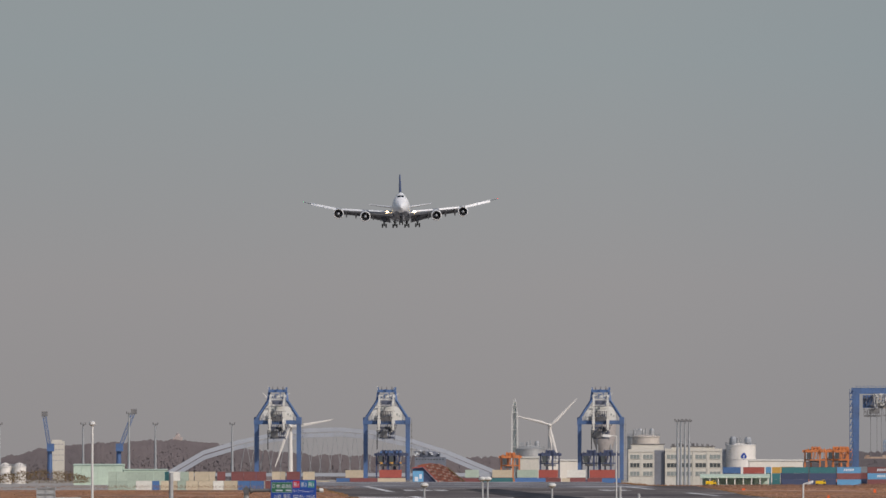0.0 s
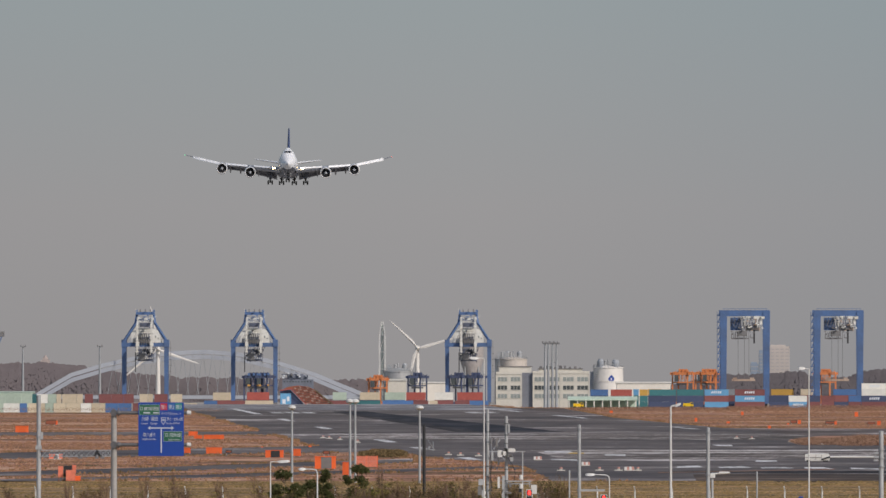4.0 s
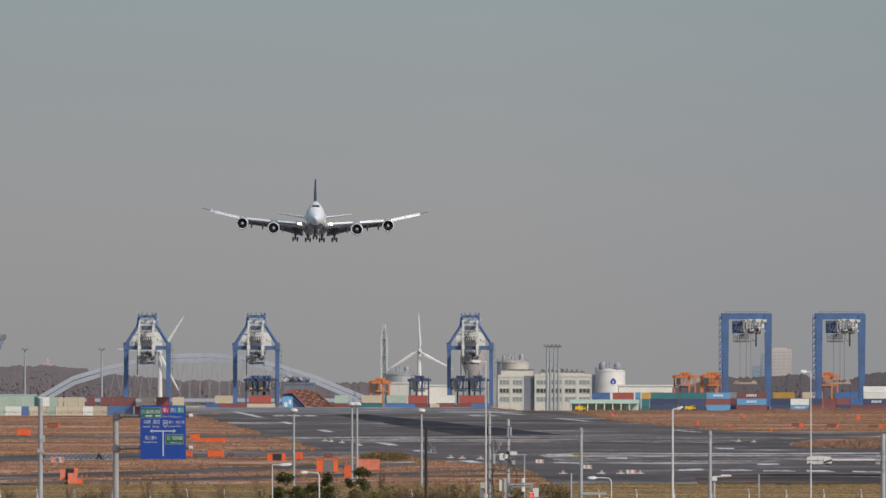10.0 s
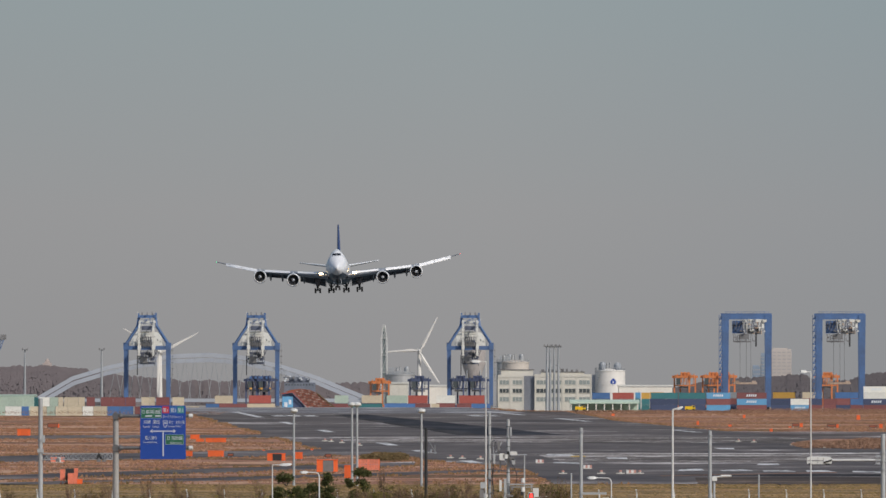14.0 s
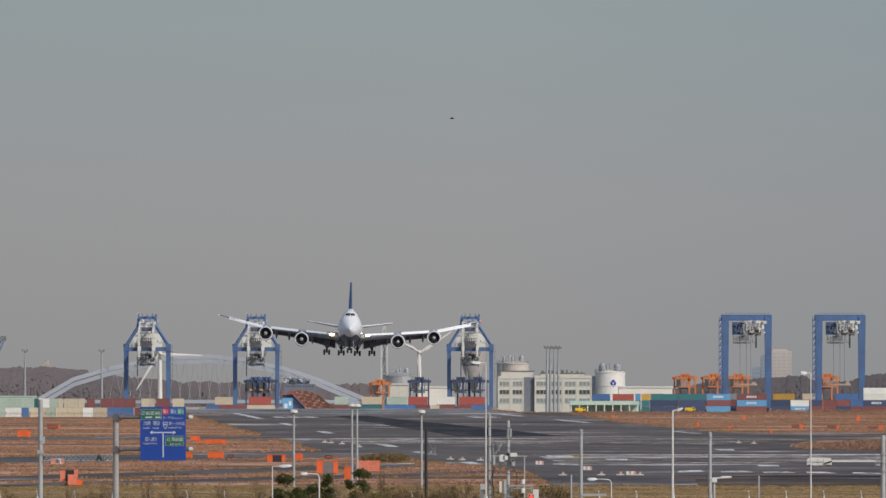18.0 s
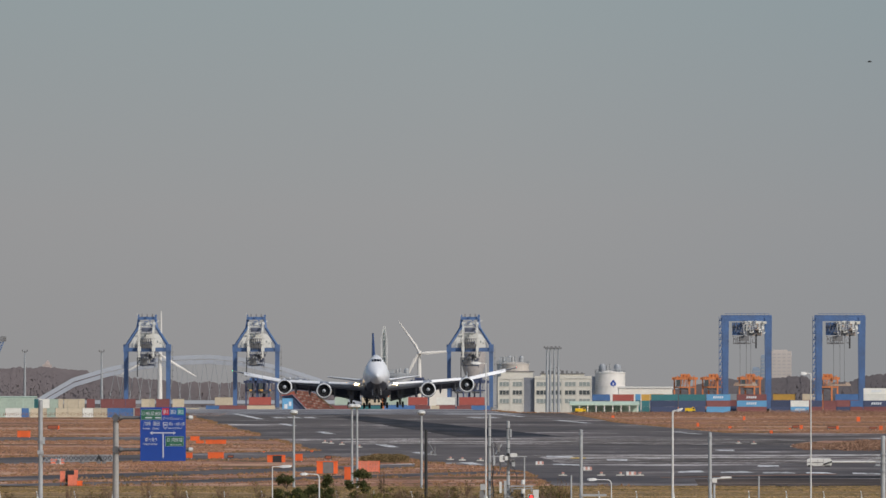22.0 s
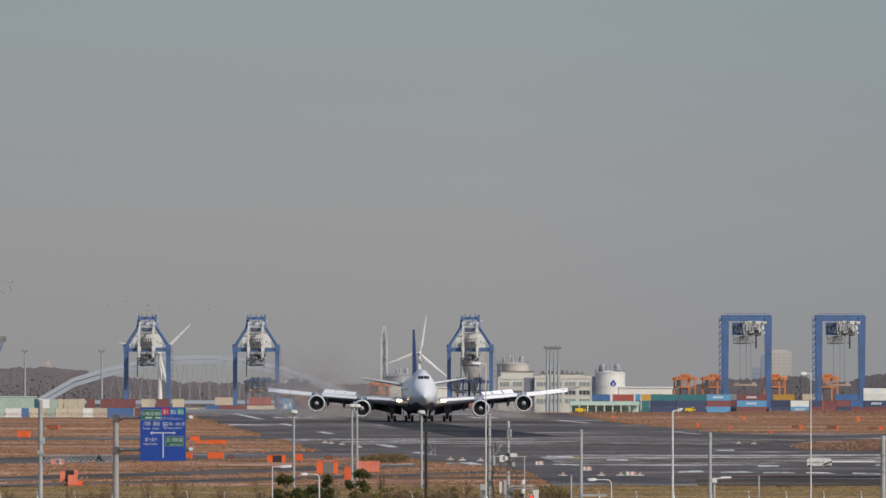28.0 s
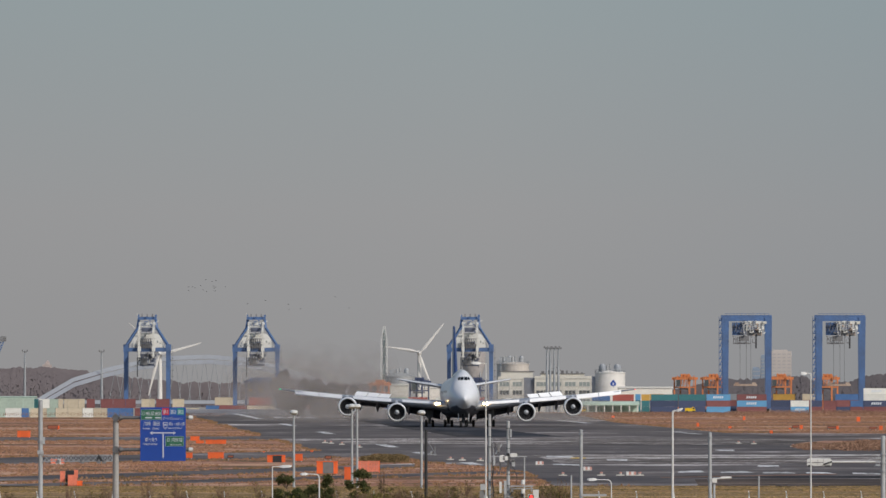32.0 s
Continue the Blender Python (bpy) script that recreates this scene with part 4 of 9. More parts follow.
    box(bm, -1.75, 1.75, 0.2, 1.0, 25.6, 26.9)
    part("sheave_house", bm, NAVY_GEAR, c, "navy box for the dark opening below the mast head")
    bm = B()
    for k in range(5):
        beam(bm, (-4.2 + k * 0.5, -1.2, T - 0.8), (-2.4, -1.2, 25 - k), 0.16)
    part("ladder", bm, CRANE_GREY, c)
    bm = B()
    beam(bm, (-3.0, 3, 30.4), (-3.2, 3, 31.6), 0.12)
    beam(bm, (3.2, 3, 28.8), (4.0, 3, 29.3), 0.12)
    part("aerial", bm, CRANE_WHITE, c)
    # ropes, ladders and small gear crowded round the trolley and the mast
    rng = random.Random(17)
    for name, material, x0, x1, z0, z1, n in (("rope_tackle", CRANE_GREY, -3.0, 3.2, 14.2, 19.0, 24), ("sheave_block", NAVY_GEAR, -2.6, 2.8, 13.6, 18.6, 24), ("walkway_rail", CRANE_WHITE, -2.9, 2.9, 15.0, 19.0, 12), ("cable_tray", NAVY_GEAR, -1.7, 1.7, 19.5, 27.4, 11), ("mast_gear", CRANE_BLUE, -3.0, 3.0, 27.2, 31.2, 18)):
        bm = B()
        for k in range(n):
            x, z = rng.uniform(x0, x1), rng.uniform(z0, z1)
            w, h = rng.choice(((0.9, 0.14), (0.16, 1.3), (0.3, 0.5), (0.55, 0.3)))
            y = rng.uniform(-6.6, -4.5) if z < 19 else rng.uniform(-1.6, -0.7) if z < 27 else rng.uniform(2.4, 3.2)
            box(bm, x - w / 2, x + w / 2, y, y + 0.4, z - h / 2, z + h / 2)
        tagged(part(name, bm, material, c), kind="stuff")
    for ob in c.children_recursive:
        ob.data.transform(Matrix.Scale(1.021, 4, (0, 0, 1)))
    return c


crane = quay_crane((-98.22, 4550, Q + 0.02), "blue and white quay crane with boom and A-frame mast")
copy_thing(crane, pose(-62.04, 4550, Q))
copy_thing(crane, pose(9.00, 4550, Q))


def yard_gantry(place, label):
    """A tall blue rubber-tyred gantry with a stair tower at its left leg."""
    g = thing("gantry_crane", label, "crane", place, group="yard gantries")
    W, T = 7.12, 30.5
    for sx in (-1, 1):
        for y in (0.0, 9.0):
            bm = B()
            w0, w1 = (0.85, 1.1)
            ring_loft(bm, [[Vector((sx * (W - 0.3 + 0.0 * z) + a * w, y + b * 0.8, z)) for a, b in ((-1, -1), (1, -1), (1, 1), (-1, 1))] for z, w in ((1.4, w0), (12, 0.92), (T, w1))])
            leg = part("leg", bm, CRANE_BLUE, g, "blue tapered box leg")
            bm = B()
            for k in (-1, 1):
                lathe(bm, [(0.1, -0.3), (0.72, -0.3), (0.72, 0.3), (0.1, 0.3)], "x", 14, (sx * (W - 0.3), y + k, 0.72))
            part("tyre", bm, RUBBER, leg)
        bm = B()
        beam(bm, (sx * (W - 0.3), -1.5, 1.9), (sx * (W - 0.3), 10.5, 1.9), 1.3, 1.2)
        part("sill_beam", bm, CRANE_BLUE, g)
    for y in (0.0, 9.0):
        bm = B()
        beam(bm, (-W - 1.0, y, T - 0.5), (W + 0.7, y, T - 0.5), 1.1, 1.9)
        part("girder", bm, CRANE_BLUE, g, "blue top girder")
    bm = B()
    for k in range(14):
        z = 3 + k * 2
        box(bm, -W - 1.7, -W - 0.5, -0.6, 1.6, z, z + 0.3)
        beam(bm, (-W - 1.5, -0.7, z), (-W - 0.7, -0.7, z + 2), 0.4, 0.3)
    for dx in (-1.7, -0.6):
        for y in (-0.6, 1.6):
            beam(bm, (-W + dx, y, 1.5), (-W + dx, y, T), 0.12)
    part("stair_tower", bm, CRANE_BLUE, g, "blue stair tower at the leg")
    bm = B()
    for k in range(12):
        beam(bm, (-W + 0.5 + k * 1.22, -0.8, T + 0.45), (-W + 0.5 + k * 1.22, -0.8, T + 0.95), 0.08)
    beam(bm, (-W, -0.8, T + 0.95), (W, -0.8, T + 0.95), 0.1)
    part("handrail", bm, CRANE_BLUE, g)
    rng = random.Random(23)
    for name, material, x0, x1, z0, z1, n in (("hoist_sheave", CRANE_GREY, -4.6, 3.0, 21.8, 25.5, 26), ("trolley_gear", NAVY_GEAR, -4.8, 5.6, 24.0, 28.8, 34), ("trolley_panel", CRANE_WHITE, -1.6, 5.8, 25.2, 28.9, 20), ("rusty_tackle", RUST, 0.0, 5.4, 24.4, 28.2, 12)):
        bm = B()
        for k in range(n):
            x, z = rng.uniform(x0, x1), rng.uniform(z0, z1)
            w, h = rng.choice(((0.9, 0.16), (0.2, 1.2), (0.4, 0.5), (0.6, 0.35)))
            y = rng.uniform(-2.4, -1.5)
            box(bm, x - w / 2, x + w / 2, y, y + 0.5, z - h / 2, z + h / 2)
        tagged(part(name, bm, material, g), kind="stuff")
    bm = B()
    box(bm, -4.6, -1.2, -0.5, 5, 24.6, 28.6)
    part("electric_house", bm, CRANE_BLUE, g, "dark blue electrical house")
    bm = B()
    for x, z, w, h in ((-1.6, 27.9, 1.2, 1.0), (0.4, 28.2, 1.8, 0.9), (2.8, 28.2, 1.8, 0.9), (4.7, 26.4, 0.7, 2.6), (-0.7, 25.6, 0.8, 2.0), (2.3, 26.4, 1.6, 0.7), (5.2, 28.3, 1.0, 0.7)):
        box(bm, x, x + w, -1.4, 4, z, z + h)
    trolley = part("trolley", bm, CRANE_WHITE, g, "white trolley housings")
    bm = B()
    box(bm, 0.2, 4.6, -1.2, 4, 24.4, 26.2)
    for k in range(10):
        beam(bm, (-4.6 + k * 0.95, -1.3, 25.9), (-4.0 + k * 0.95, -1.3, 28.2), 0.2)
        beam(bm, (-4.3 + k * 0.6, -1.3, 22.0), (-4.2 + k * 0.6, -1.3, 24.4), 0.14)
    box(bm, -4.4, 1.2, -1.5, 0, 21.8, 22.2)
    box(bm, -2.6, 0.6, -1.5, 0, 22.8, 24.4)
    part("hoist", bm, CRANE_GREY, trolley, "dark hoist machinery")
    bm = B()
    box(bm, 2.6, 3.1, -1.4, -0.9, 20.4, 24.6)
    part("cable_reel", bm, BLACK, trolley)
    bm = B()
    for x in (-2.2, -0.2, 1.2):
        rod(bm, (x, -0.5, 9.2), (x, -0.5, 24.4), 0.07, 0.07, 5)
    part("hoist_rope", bm, CRANE_GREY, trolley)
    bm = B()
    box(bm, -4.2, 3.2, -1.4, 1.2, 8.5, 9.1)
    box(bm, -3.8, -2.6, -1.2, 1, 9.1, 9.6)
    box(bm, 1.6, 2.8, -1.2, 1, 9.1, 9.6)
    part("spreader", bm, RUST, trolley, "pale rusty lifting spreader")
    return g


gantry = yard_gantry((96.40, 4350, Q), "tall blue yard gantry crane with trolley and spreader")
copy_thing(gantry, pose(126.10, 4350, Q))


# ---- containers ----
box_meshes = {}


def container(place, length, colour, h=2.43):
    """A corrugated steel container with corner posts and rails."""
    key = (round(length, 1), colour, h)
    if key not in box_meshes:
        bm = B()
        L = length / 2
        n = max(6, int(length / 0.55))
        box(bm, -L + 0.1, L - 0.1, 0.08, 2.36, 0.1, h - 0.06)
        for i in range(n):
            x = -L + 0.2 + (length - 0.4) * i / n
            box(bm, x, x + (length - 0.4) / n * 0.5, 0.03, 0.08, 0.16, h - 0.14)
        for x in (-L, L - 0.16):
            for y in (0.0, 2.28):
                box(bm, x, x + 0.16, y, y + 0.16, 0, h)
        for z in (0.0, h - 0.13):
            box(bm, -L + 0.16, L - 0.16, 0.0, 0.14, z, z + 0.13)
        box_meshes[key] = mesh_of("container", bm, BOX_COLOURS[colour])
    ob = new("container", box_meshes[key])
    ob.matrix_basis = pose(*place)
    words = {"g": "pale green", "b": "beige", "m": "maroon", "r": "red", "u": "blue", "l": "light blue", "n": "navy blue", "t": "dark teal", "w": "white", "y": "ochre", "s": "grey"}
    return tagged(ob, words[colour] + " corrugated steel shipping container stacked in the yard", "container", group="yard containers")


def column(x0, x1, y, tiers, h=2.45):
    """One stack between x0 and x1; each letter is a tier, from the ground up, a dot a tier that is built already."""
    for k, colour in enumerate(tiers):
        if colour != ".":
            container(((x0 + x1) / 2, y, Q + 0.02 + k * h), x1 - x0 - 0.12, colour, h - 0.02)


column(-134.43, -131.99, 3960, "g", 2.65)
column(-131.99, -128.89, 3960, "g", 2.65)
column(-128.89, -126.44, 3960, "g", 2.65)
column(-126.44, -121.71, 3960, "w", 2.65)
column(-121.71, -119.59, 3960, "u", 2.65)
column(-119.26, -116.81, 3960, "b", 2.65)
column(-116.81, -114.37, 3960, "b", 2.65)
column(-114.37, -111.92, 3960, "g", 2.65)
column(-111.92, -108.33, 3960, "b", 2.65)
column(-108.33, -104.09, 3960, "b", 2.65)
column(-104.09, -100.99, 3960, "w", 2.65)
column(-100.99, -98.54, 3960, "b", 2.65)
column(-98.54, -97.07, 3960, "b", 2.65)
column(-96.91, -93.32, 3960, "u", 2.65)
column(-93.32, -89.40, 3960, "u", 2.65)
column(-89.08, -85.16, 3960, "m", 2.65)
column(-84.84, -81.74, 3960, "b", 2.65)
column(-81.74, -78.64, 3960, "b", 2.65)
column(-78.47, -76.03, 3960, "w", 2.65)
column(-76.03, -72.93, 3960, "b", 2.65)
column(-72.93, -70.48, 3960, "b", 2.65)
column(-134.43, -131.99, 3960, ".g", 2.65)
column(-131.99, -128.89, 3960, ".g", 2.65)
column(-128.89, -125.79, 3960, ".g", 2.65)
column(-125.79, -123.34, 3960, ".g", 2.65)
column(-123.34, -121.38, 3960, ".g", 2.65)
column(-121.22, -118.28, 3960, ".g", 2.65)
column(-118.12, -116.81, 3960, ".t", 2.65)
column(-116.65, -113.55, 3960, ".w", 2.65)
column(-113.55, -111.10, 3960, ".g", 2.65)
column(-111.10, -109.63, 3960, ".b", 2.65)
column(-109.47, -105.23, 3960, ".b", 2.65)
column(-105.23, -103.44, 3960, ".b", 2.65)
column(-102.95, -100.50, 3960, ".m", 2.65)
column(-98.87, -95.28, 3960, ".m", 2.65)
column(-95.28, -91.69, 3960, ".m", 2.65)
column(-91.69, -88.75, 3960, ".m", 2.65)
column(-87.12, -84.67, 3960, ".b", 2.65)
column(-84.67, -83.20, 3960, ".b", 2.65)
column(-82.88, -78.96, 3960, ".m", 2.65)
column(-78.15, -74.72, 3960, ".b", 2.65)
column(-74.23, -69.99, 4290, "u")
column(-72.07, -66.36, 4330, "mb")
column(-69.81, -61.33, 4290, "m")
column(-61.33, -52.49, 4290, "b")
column(-61.79, -54.61, 4360, "mr")
column(-36.06, -28.81, 4290, "m")
column(-34.57, -30.07, 4370, "sg")
column(-28.63, -18.91, 4290, "t")
column(-18.38, -8.66, 4290, "u")
column(-25.87, -19.40, 4360, "nb")
column(-17.96, -11.32, 4360, "ug")
column(-11.14, -4.85, 4360, "mr")
column(-8.31, -3.89, 4290, "m")
column(-3.71, -1.06, 4290, "b")
column(-0.88, 3.89, 4290, "m")
column(4.24, 8.66, 4290, "m")
column(8.84, 14.85, 4290, "u")
column(-2.16, 3.95, 4360, "mw")
column(5.03, 13.29, 4360, "mr")
column(47.10, 52.80, 4330, "nnu", 1.95)
column(53.52, 60.30, 4330, "mmr", 1.95)
column(61.21, 63.01, 4370, "ttl", 1.95)
column(62.62, 65.29, 4330, "tty", 1.95)
column(65.65, 74.21, 4330, "nnt", 1.95)
column(74.39, 82.95, 4330, "nnt", 1.95)
column(83.13, 90.80, 4330, "lml", 1.95)
column(92.76, 102.22, 4330, "mlm", 1.95)
column(103.47, 109.35, 4330, "nn", 1.95)
column(105.38, 112.60, 4380, "nny", 1.95)
column(109.71, 115.60, 4330, "lw", 1.95)
column(115.95, 119.70, 4330, "mn", 1.95)
column(120.06, 124.16, 4330, "mm", 1.95)
column(124.34, 128.44, 4330, "nm", 1.95)
column(125.23, 132.81, 4380, "nmu", 1.95)
column(128.62, 132.54, 4330, "mu", 1.95)
column(132.72, 140.57, 4330, "mnww", 1.95)
column(140.93, 148.78, 4330, "ntm", 1.95)
column(149.13, 157.16, 4330, "mum", 1.95)
column(66.20, 70.72, 4390, "nny", 1.95)
column(91.52, 94.05, 4390, "nms", 1.95)
column(115.03, 121.54, 4390, "mmb", 1.95)

# long lettering on the container sides cannot be read: plain pale bars
for px, py, w in ((86.88, Q + 4.60, 3.3), (97.40, Q + 4.60, 3.3), (97.40, Q + 2.65, 3.3), (112.74, Q + 0.70, 3.3), (136.83, Q + 2.65, 3.3), (136.83, Q + 6.55, 3.3)):
    bm = B()
    d = 4330
    for k in range(5):
        x = px - w / 2 + k * w / 5
        ring_loft(bm, [[Vector((x, yy, py)), Vector((x + w * 0.13, yy, py)), Vector((x + w * 0.19, yy, py + 0.7)), Vector((x + w * 0.06, yy, py + 0.7))] for yy in (d - 0.04, d - 0.01)])
    tagged(part("lettering", bm, SIGN_WHITE), "row of pale letter shapes on a container side", "lettering")


CAB_YELLOW = mat("cab_yellow", (0.52, 0.27, 0.06), 0.5, 0, 0.1, 0.6)


def straddle_carrier(place, label, material, tall=11.6, W=2.4, yellow=False):
    s = thing("straddle_carrier", label, "vehicle", place, group="straddle carriers")
    for sx in (-1, 1):
        for y in (-3.4, 3.4):
            bm = B()
            beam(bm, (sx * W + y * 0.3, y, 1.3), (sx * W + y * 0.3, y, tall - 0.6), 0.5, 0.6)
            part("leg", bm, material, s, "orange leg" if material is CARRIER else "dark leg")
        bm = B()
        box(bm, sx * W - 0.9, sx * W + 0.9, -4.6, 4.6, 0.9, 1.7)
        part("sill", bm, material, s)
        for y in (-3.6, -1.2, 1.2, 3.6):
            bm = B()
            lathe(bm, [(0.1, -0.25), (0.75, -0.25), (0.75, 0.25), (0.1, 0.25)], "x", 14, (sx * W, y, 0.75))
            part("wheel", bm, RUBBER, s)
        bm = B()
        beam(bm, (sx * W - 0.6, -4.2, tall - 0.4), (sx * W + 0.6, 4.2, tall - 0.4), 0.8, 1.0)
        part("side_beam", bm, material, s)
    for y in (-3.4, 3.4):
        bm = B()
        beam(bm, (-W - 0.8 + y * 0.3, y, tall - 0.5), (W + 0.8 + y * 0.3, y, tall - 0.5), 0.5, 0.8)
        part("cross_beam", bm, material, s)
        bm = B()
        beam(bm, (-W + y * 0.3, y, tall - 3.3), (W + y * 0.3, y, tall - 3.3), 0.35, 0.4)
        part("tie_beam", bm, material, s)
        for k in (-1.6, -0.5, 0.6, 1.7):
            bm = B()
            beam(bm, (k + y * 0.3, y, tall - 3.3), (k + 0.3 + y * 0.3, y, tall + 0.5), 0.18)
            part("hoist_guide", bm, material, s)
    bm = B()
    box(bm, -W - 0.4, -W + 0.9, -4.8, -3.0, tall - 3.0, tall - 0.9)
    cab = part("cab", bm, GLASS_DARK, s, "dark glazed driver cab")
    if yellow:
        bm = B()
        box(bm, -W + 0.1, -W + 0.95, -4.9, -2.9, tall - 3.5, tall - 2.9)
        box(bm, W - 0.9, W - 0.3, -4.4, -3.8, tall - 3.4, tall - 2.9)
        part("cab_floor", bm, CAB_YELLOW, cab, "orange-yellow cab base")
        for k in (-1.5, 0.2, 1.4):
            bm = B()
            box(bm, k - 0.35, k + 0.35, -4.0, -3.4, tall - 0.1, tall + 0.7)
            part("deck_box", bm, CRANE_BLUE, s, "blue equipment box")
    bm = B()
    box(bm, -1.4, 1.6, -2.6, 2.6, tall - 0.2, tall + 0.9)
    for k in (-1, 0, 1):
        beam(bm, (k * 1.1, -3.2, tall - 2.4), (k * 1.1, -3.2, tall + 1.1), 0.22)
    part("engine_deck", bm, material, s)
    bm = B()
    box(bm, -1.9, 1.9, -3, 3, tall - 4.2, tall - 3.6)
    part("spreader", bm, CRANE_GREY, s)
    return s


carrier = straddle_carrier((77.58, 4400, Q), "orange straddle carrier standing behind stacked containers", CARRIER, 11.3)
copy_thing(carrier, pose(87.04, 4420, Q))
straddle_carrier((-20.53, 4450, Q), "orange straddle carrier standing below a lattice tower", CARRIER, 9.4, 1.9)
copy_thing(carrier, pose(124.10, 4430, Q))
moving_carrier = tagged(copy_thing(carrier, pose(86.73, 4470, Q)), "orange straddle carrier driving along the container stacks")
navy = straddle_carrier((-7.61, 4400, Q), "dark navy straddle carrier over red containers", BOX_COLOURS["n"], 10.2, 1.95)
for x in (5.64, 11.11):
    copy_thing(navy, pose(x, 4420, Q))
pair = straddle_carrier((-60.45, 4420, Q), "navy straddle carrier with orange-yellow cab base", BOX_COLOURS["n"], 10.2, 1.95, True)
copy_thing(pair, pose(-56.99, 4420, Q))


BRICK_DARK = mat("worn_brick_brown", (0.15, 0.075, 0.062), 0.8, 0, 0.2, 0.6, per_object=0.2)
BRICK_RED = mat("worn_brick_red", (0.25, 0.085, 0.062), 0.8, 0, 0.2, 0.6, per_object=0.2)
RAMP_TILE = mat("worn_brick_cream", (0.33, 0.245, 0.205), 0.8, 0, 0.2, 0.6, per_object=0.25)


def ramp_stack(place):
    """A long roof ramp laid with rows of red and pale panels."""
    r = thing("striped_ramp", "sloping roof laid with red and cream panels beside containers", "structure", place)
    bm = B()
    outline = [(-5.4, 6.3), (-3.4, 6.9), (-1.0, 7.2), (2.2, 6.9), (4.4, 5.9), (7.4, 3.6), (11.6, 0.0), (3.2, 0.0), (-2.4, 6.0)]
    ring_loft(bm, [[Vector((x, y, z)) for x, z in outline] for y in (0, 14)])
    part("ramp_body", bm, BROWN_SIGN, r)
    right = [(2.4, 6.75), (4.5, 5.75), (6.2, 4.45), (7.6, 3.3), (9.4, 1.8), (11.2, 0.3)]

    def on_slope(u, v):
        i = min(4, int(v * 5))
        k = v * 5 - i
        rx, rz = right[i][0] + (right[i + 1][0] - right[i][0]) * k, right[i][1] + (right[i + 1][1] - right[i][1]) * k
        lx, lz = -2.6 + 5.8 * v, 6.35 - 6.2 * v
        return lx + (rx - lx) * u, lz + (rz - lz) * u + 0.5 * math.sin(math.pi * u) * (1 - v)

    for i in range(11):
        for j in range(10):
            quad = [on_slope(u, v) for u, v in ((j / 10 + 0.01, i / 11 + 0.01), ((j + 0.82) / 10, i / 11 + 0.01), ((j + 0.82) / 10, (i + 0.75) / 11), (j / 10 + 0.01, (i + 0.75) / 11))]
            bm = B()
            ring_loft(bm, [[Vector((x, yy, z)) for x, z in quad] for yy in (-0.12, -0.02)])
            part("panel", bm, (RAMP_TILE, BRICK_DARK)[(i + j // 2) % 2] if (i * 7 + j * 3) % 5 else BRICK_RED, r)
    bm = B()
    beam(bm, (-6.4, -0.2, 5.7), (-2.4, -0.2, 6.3), 0.2, 0.32)
    beam(bm, (-3.0, -0.3, 6.2), (3.0, -0.3, 0.3), 0.2, 0.3)
    part("edge_trim", bm, BOX_COLOURS["r"], r, "red edge")
    bm = B()
    beam(bm, (4.5, -0.1, 5.9), (11.7, -0.1, 0.1), 0.4, 0.3)
    part("side_wall", bm, DRY_BUSH, r)
    # Navy triangle puts the shadowed front of the stack into colour.
    bm = B()
    ring_loft(bm, [[Vector((-6.3, y, 0)), Vector((2.4, y, 0)), Vector((-3.2, y, 5.9)), Vector((-6.3, y, 5.6))] for y in (0.9, 6)])
    part("dark_flank", bm, BOX_COLOURS["n"], r, "flank coloured navy for its shade")
    bm = B()
    box(bm, -6.2, -2.9, 0.5, 0.9, 0.0, 4.8)
    part("blue_booth", bm, BOX_COLOURS["l"], r, "blue hoarding with lettering")
    bm = B()
    box(bm, -5.6, -4.6, 0.4, 0.48, 1.6, 3.0)
    box(bm, -4.2, -3.4, 0.4, 0.48, 2.4, 3.8)
    part("hoarding_mark", bm, SIGN_WHITE, r)
    return r


ramp_stack((-43.60, 4250, Q))


# ---- buildings ----
def windows(wall, x0, x1, y, z0, z1, n, gap=0.25, pale=False):
    """A row of separate sash windows with frames and sills."""
    w = (x1 - x0) / n
    for i in range(n):
        a, b = x0 + i * w + gap / 2, x0 + (i + 1) * w - gap / 2
        bm = B()
        box(bm, a, b, y - 0.05, y + 0.1, z0, z1)
        win = part("window", bm, GLASS_PALE if pale else GLASS_DARK, wall, "window strip")
        bm = B()
        box(bm, a - 0.06, b + 0.06, y - 0.16, y - 0.05, z0 - 0.14, z0)
        part("sill", bm, CONCRETE, win)


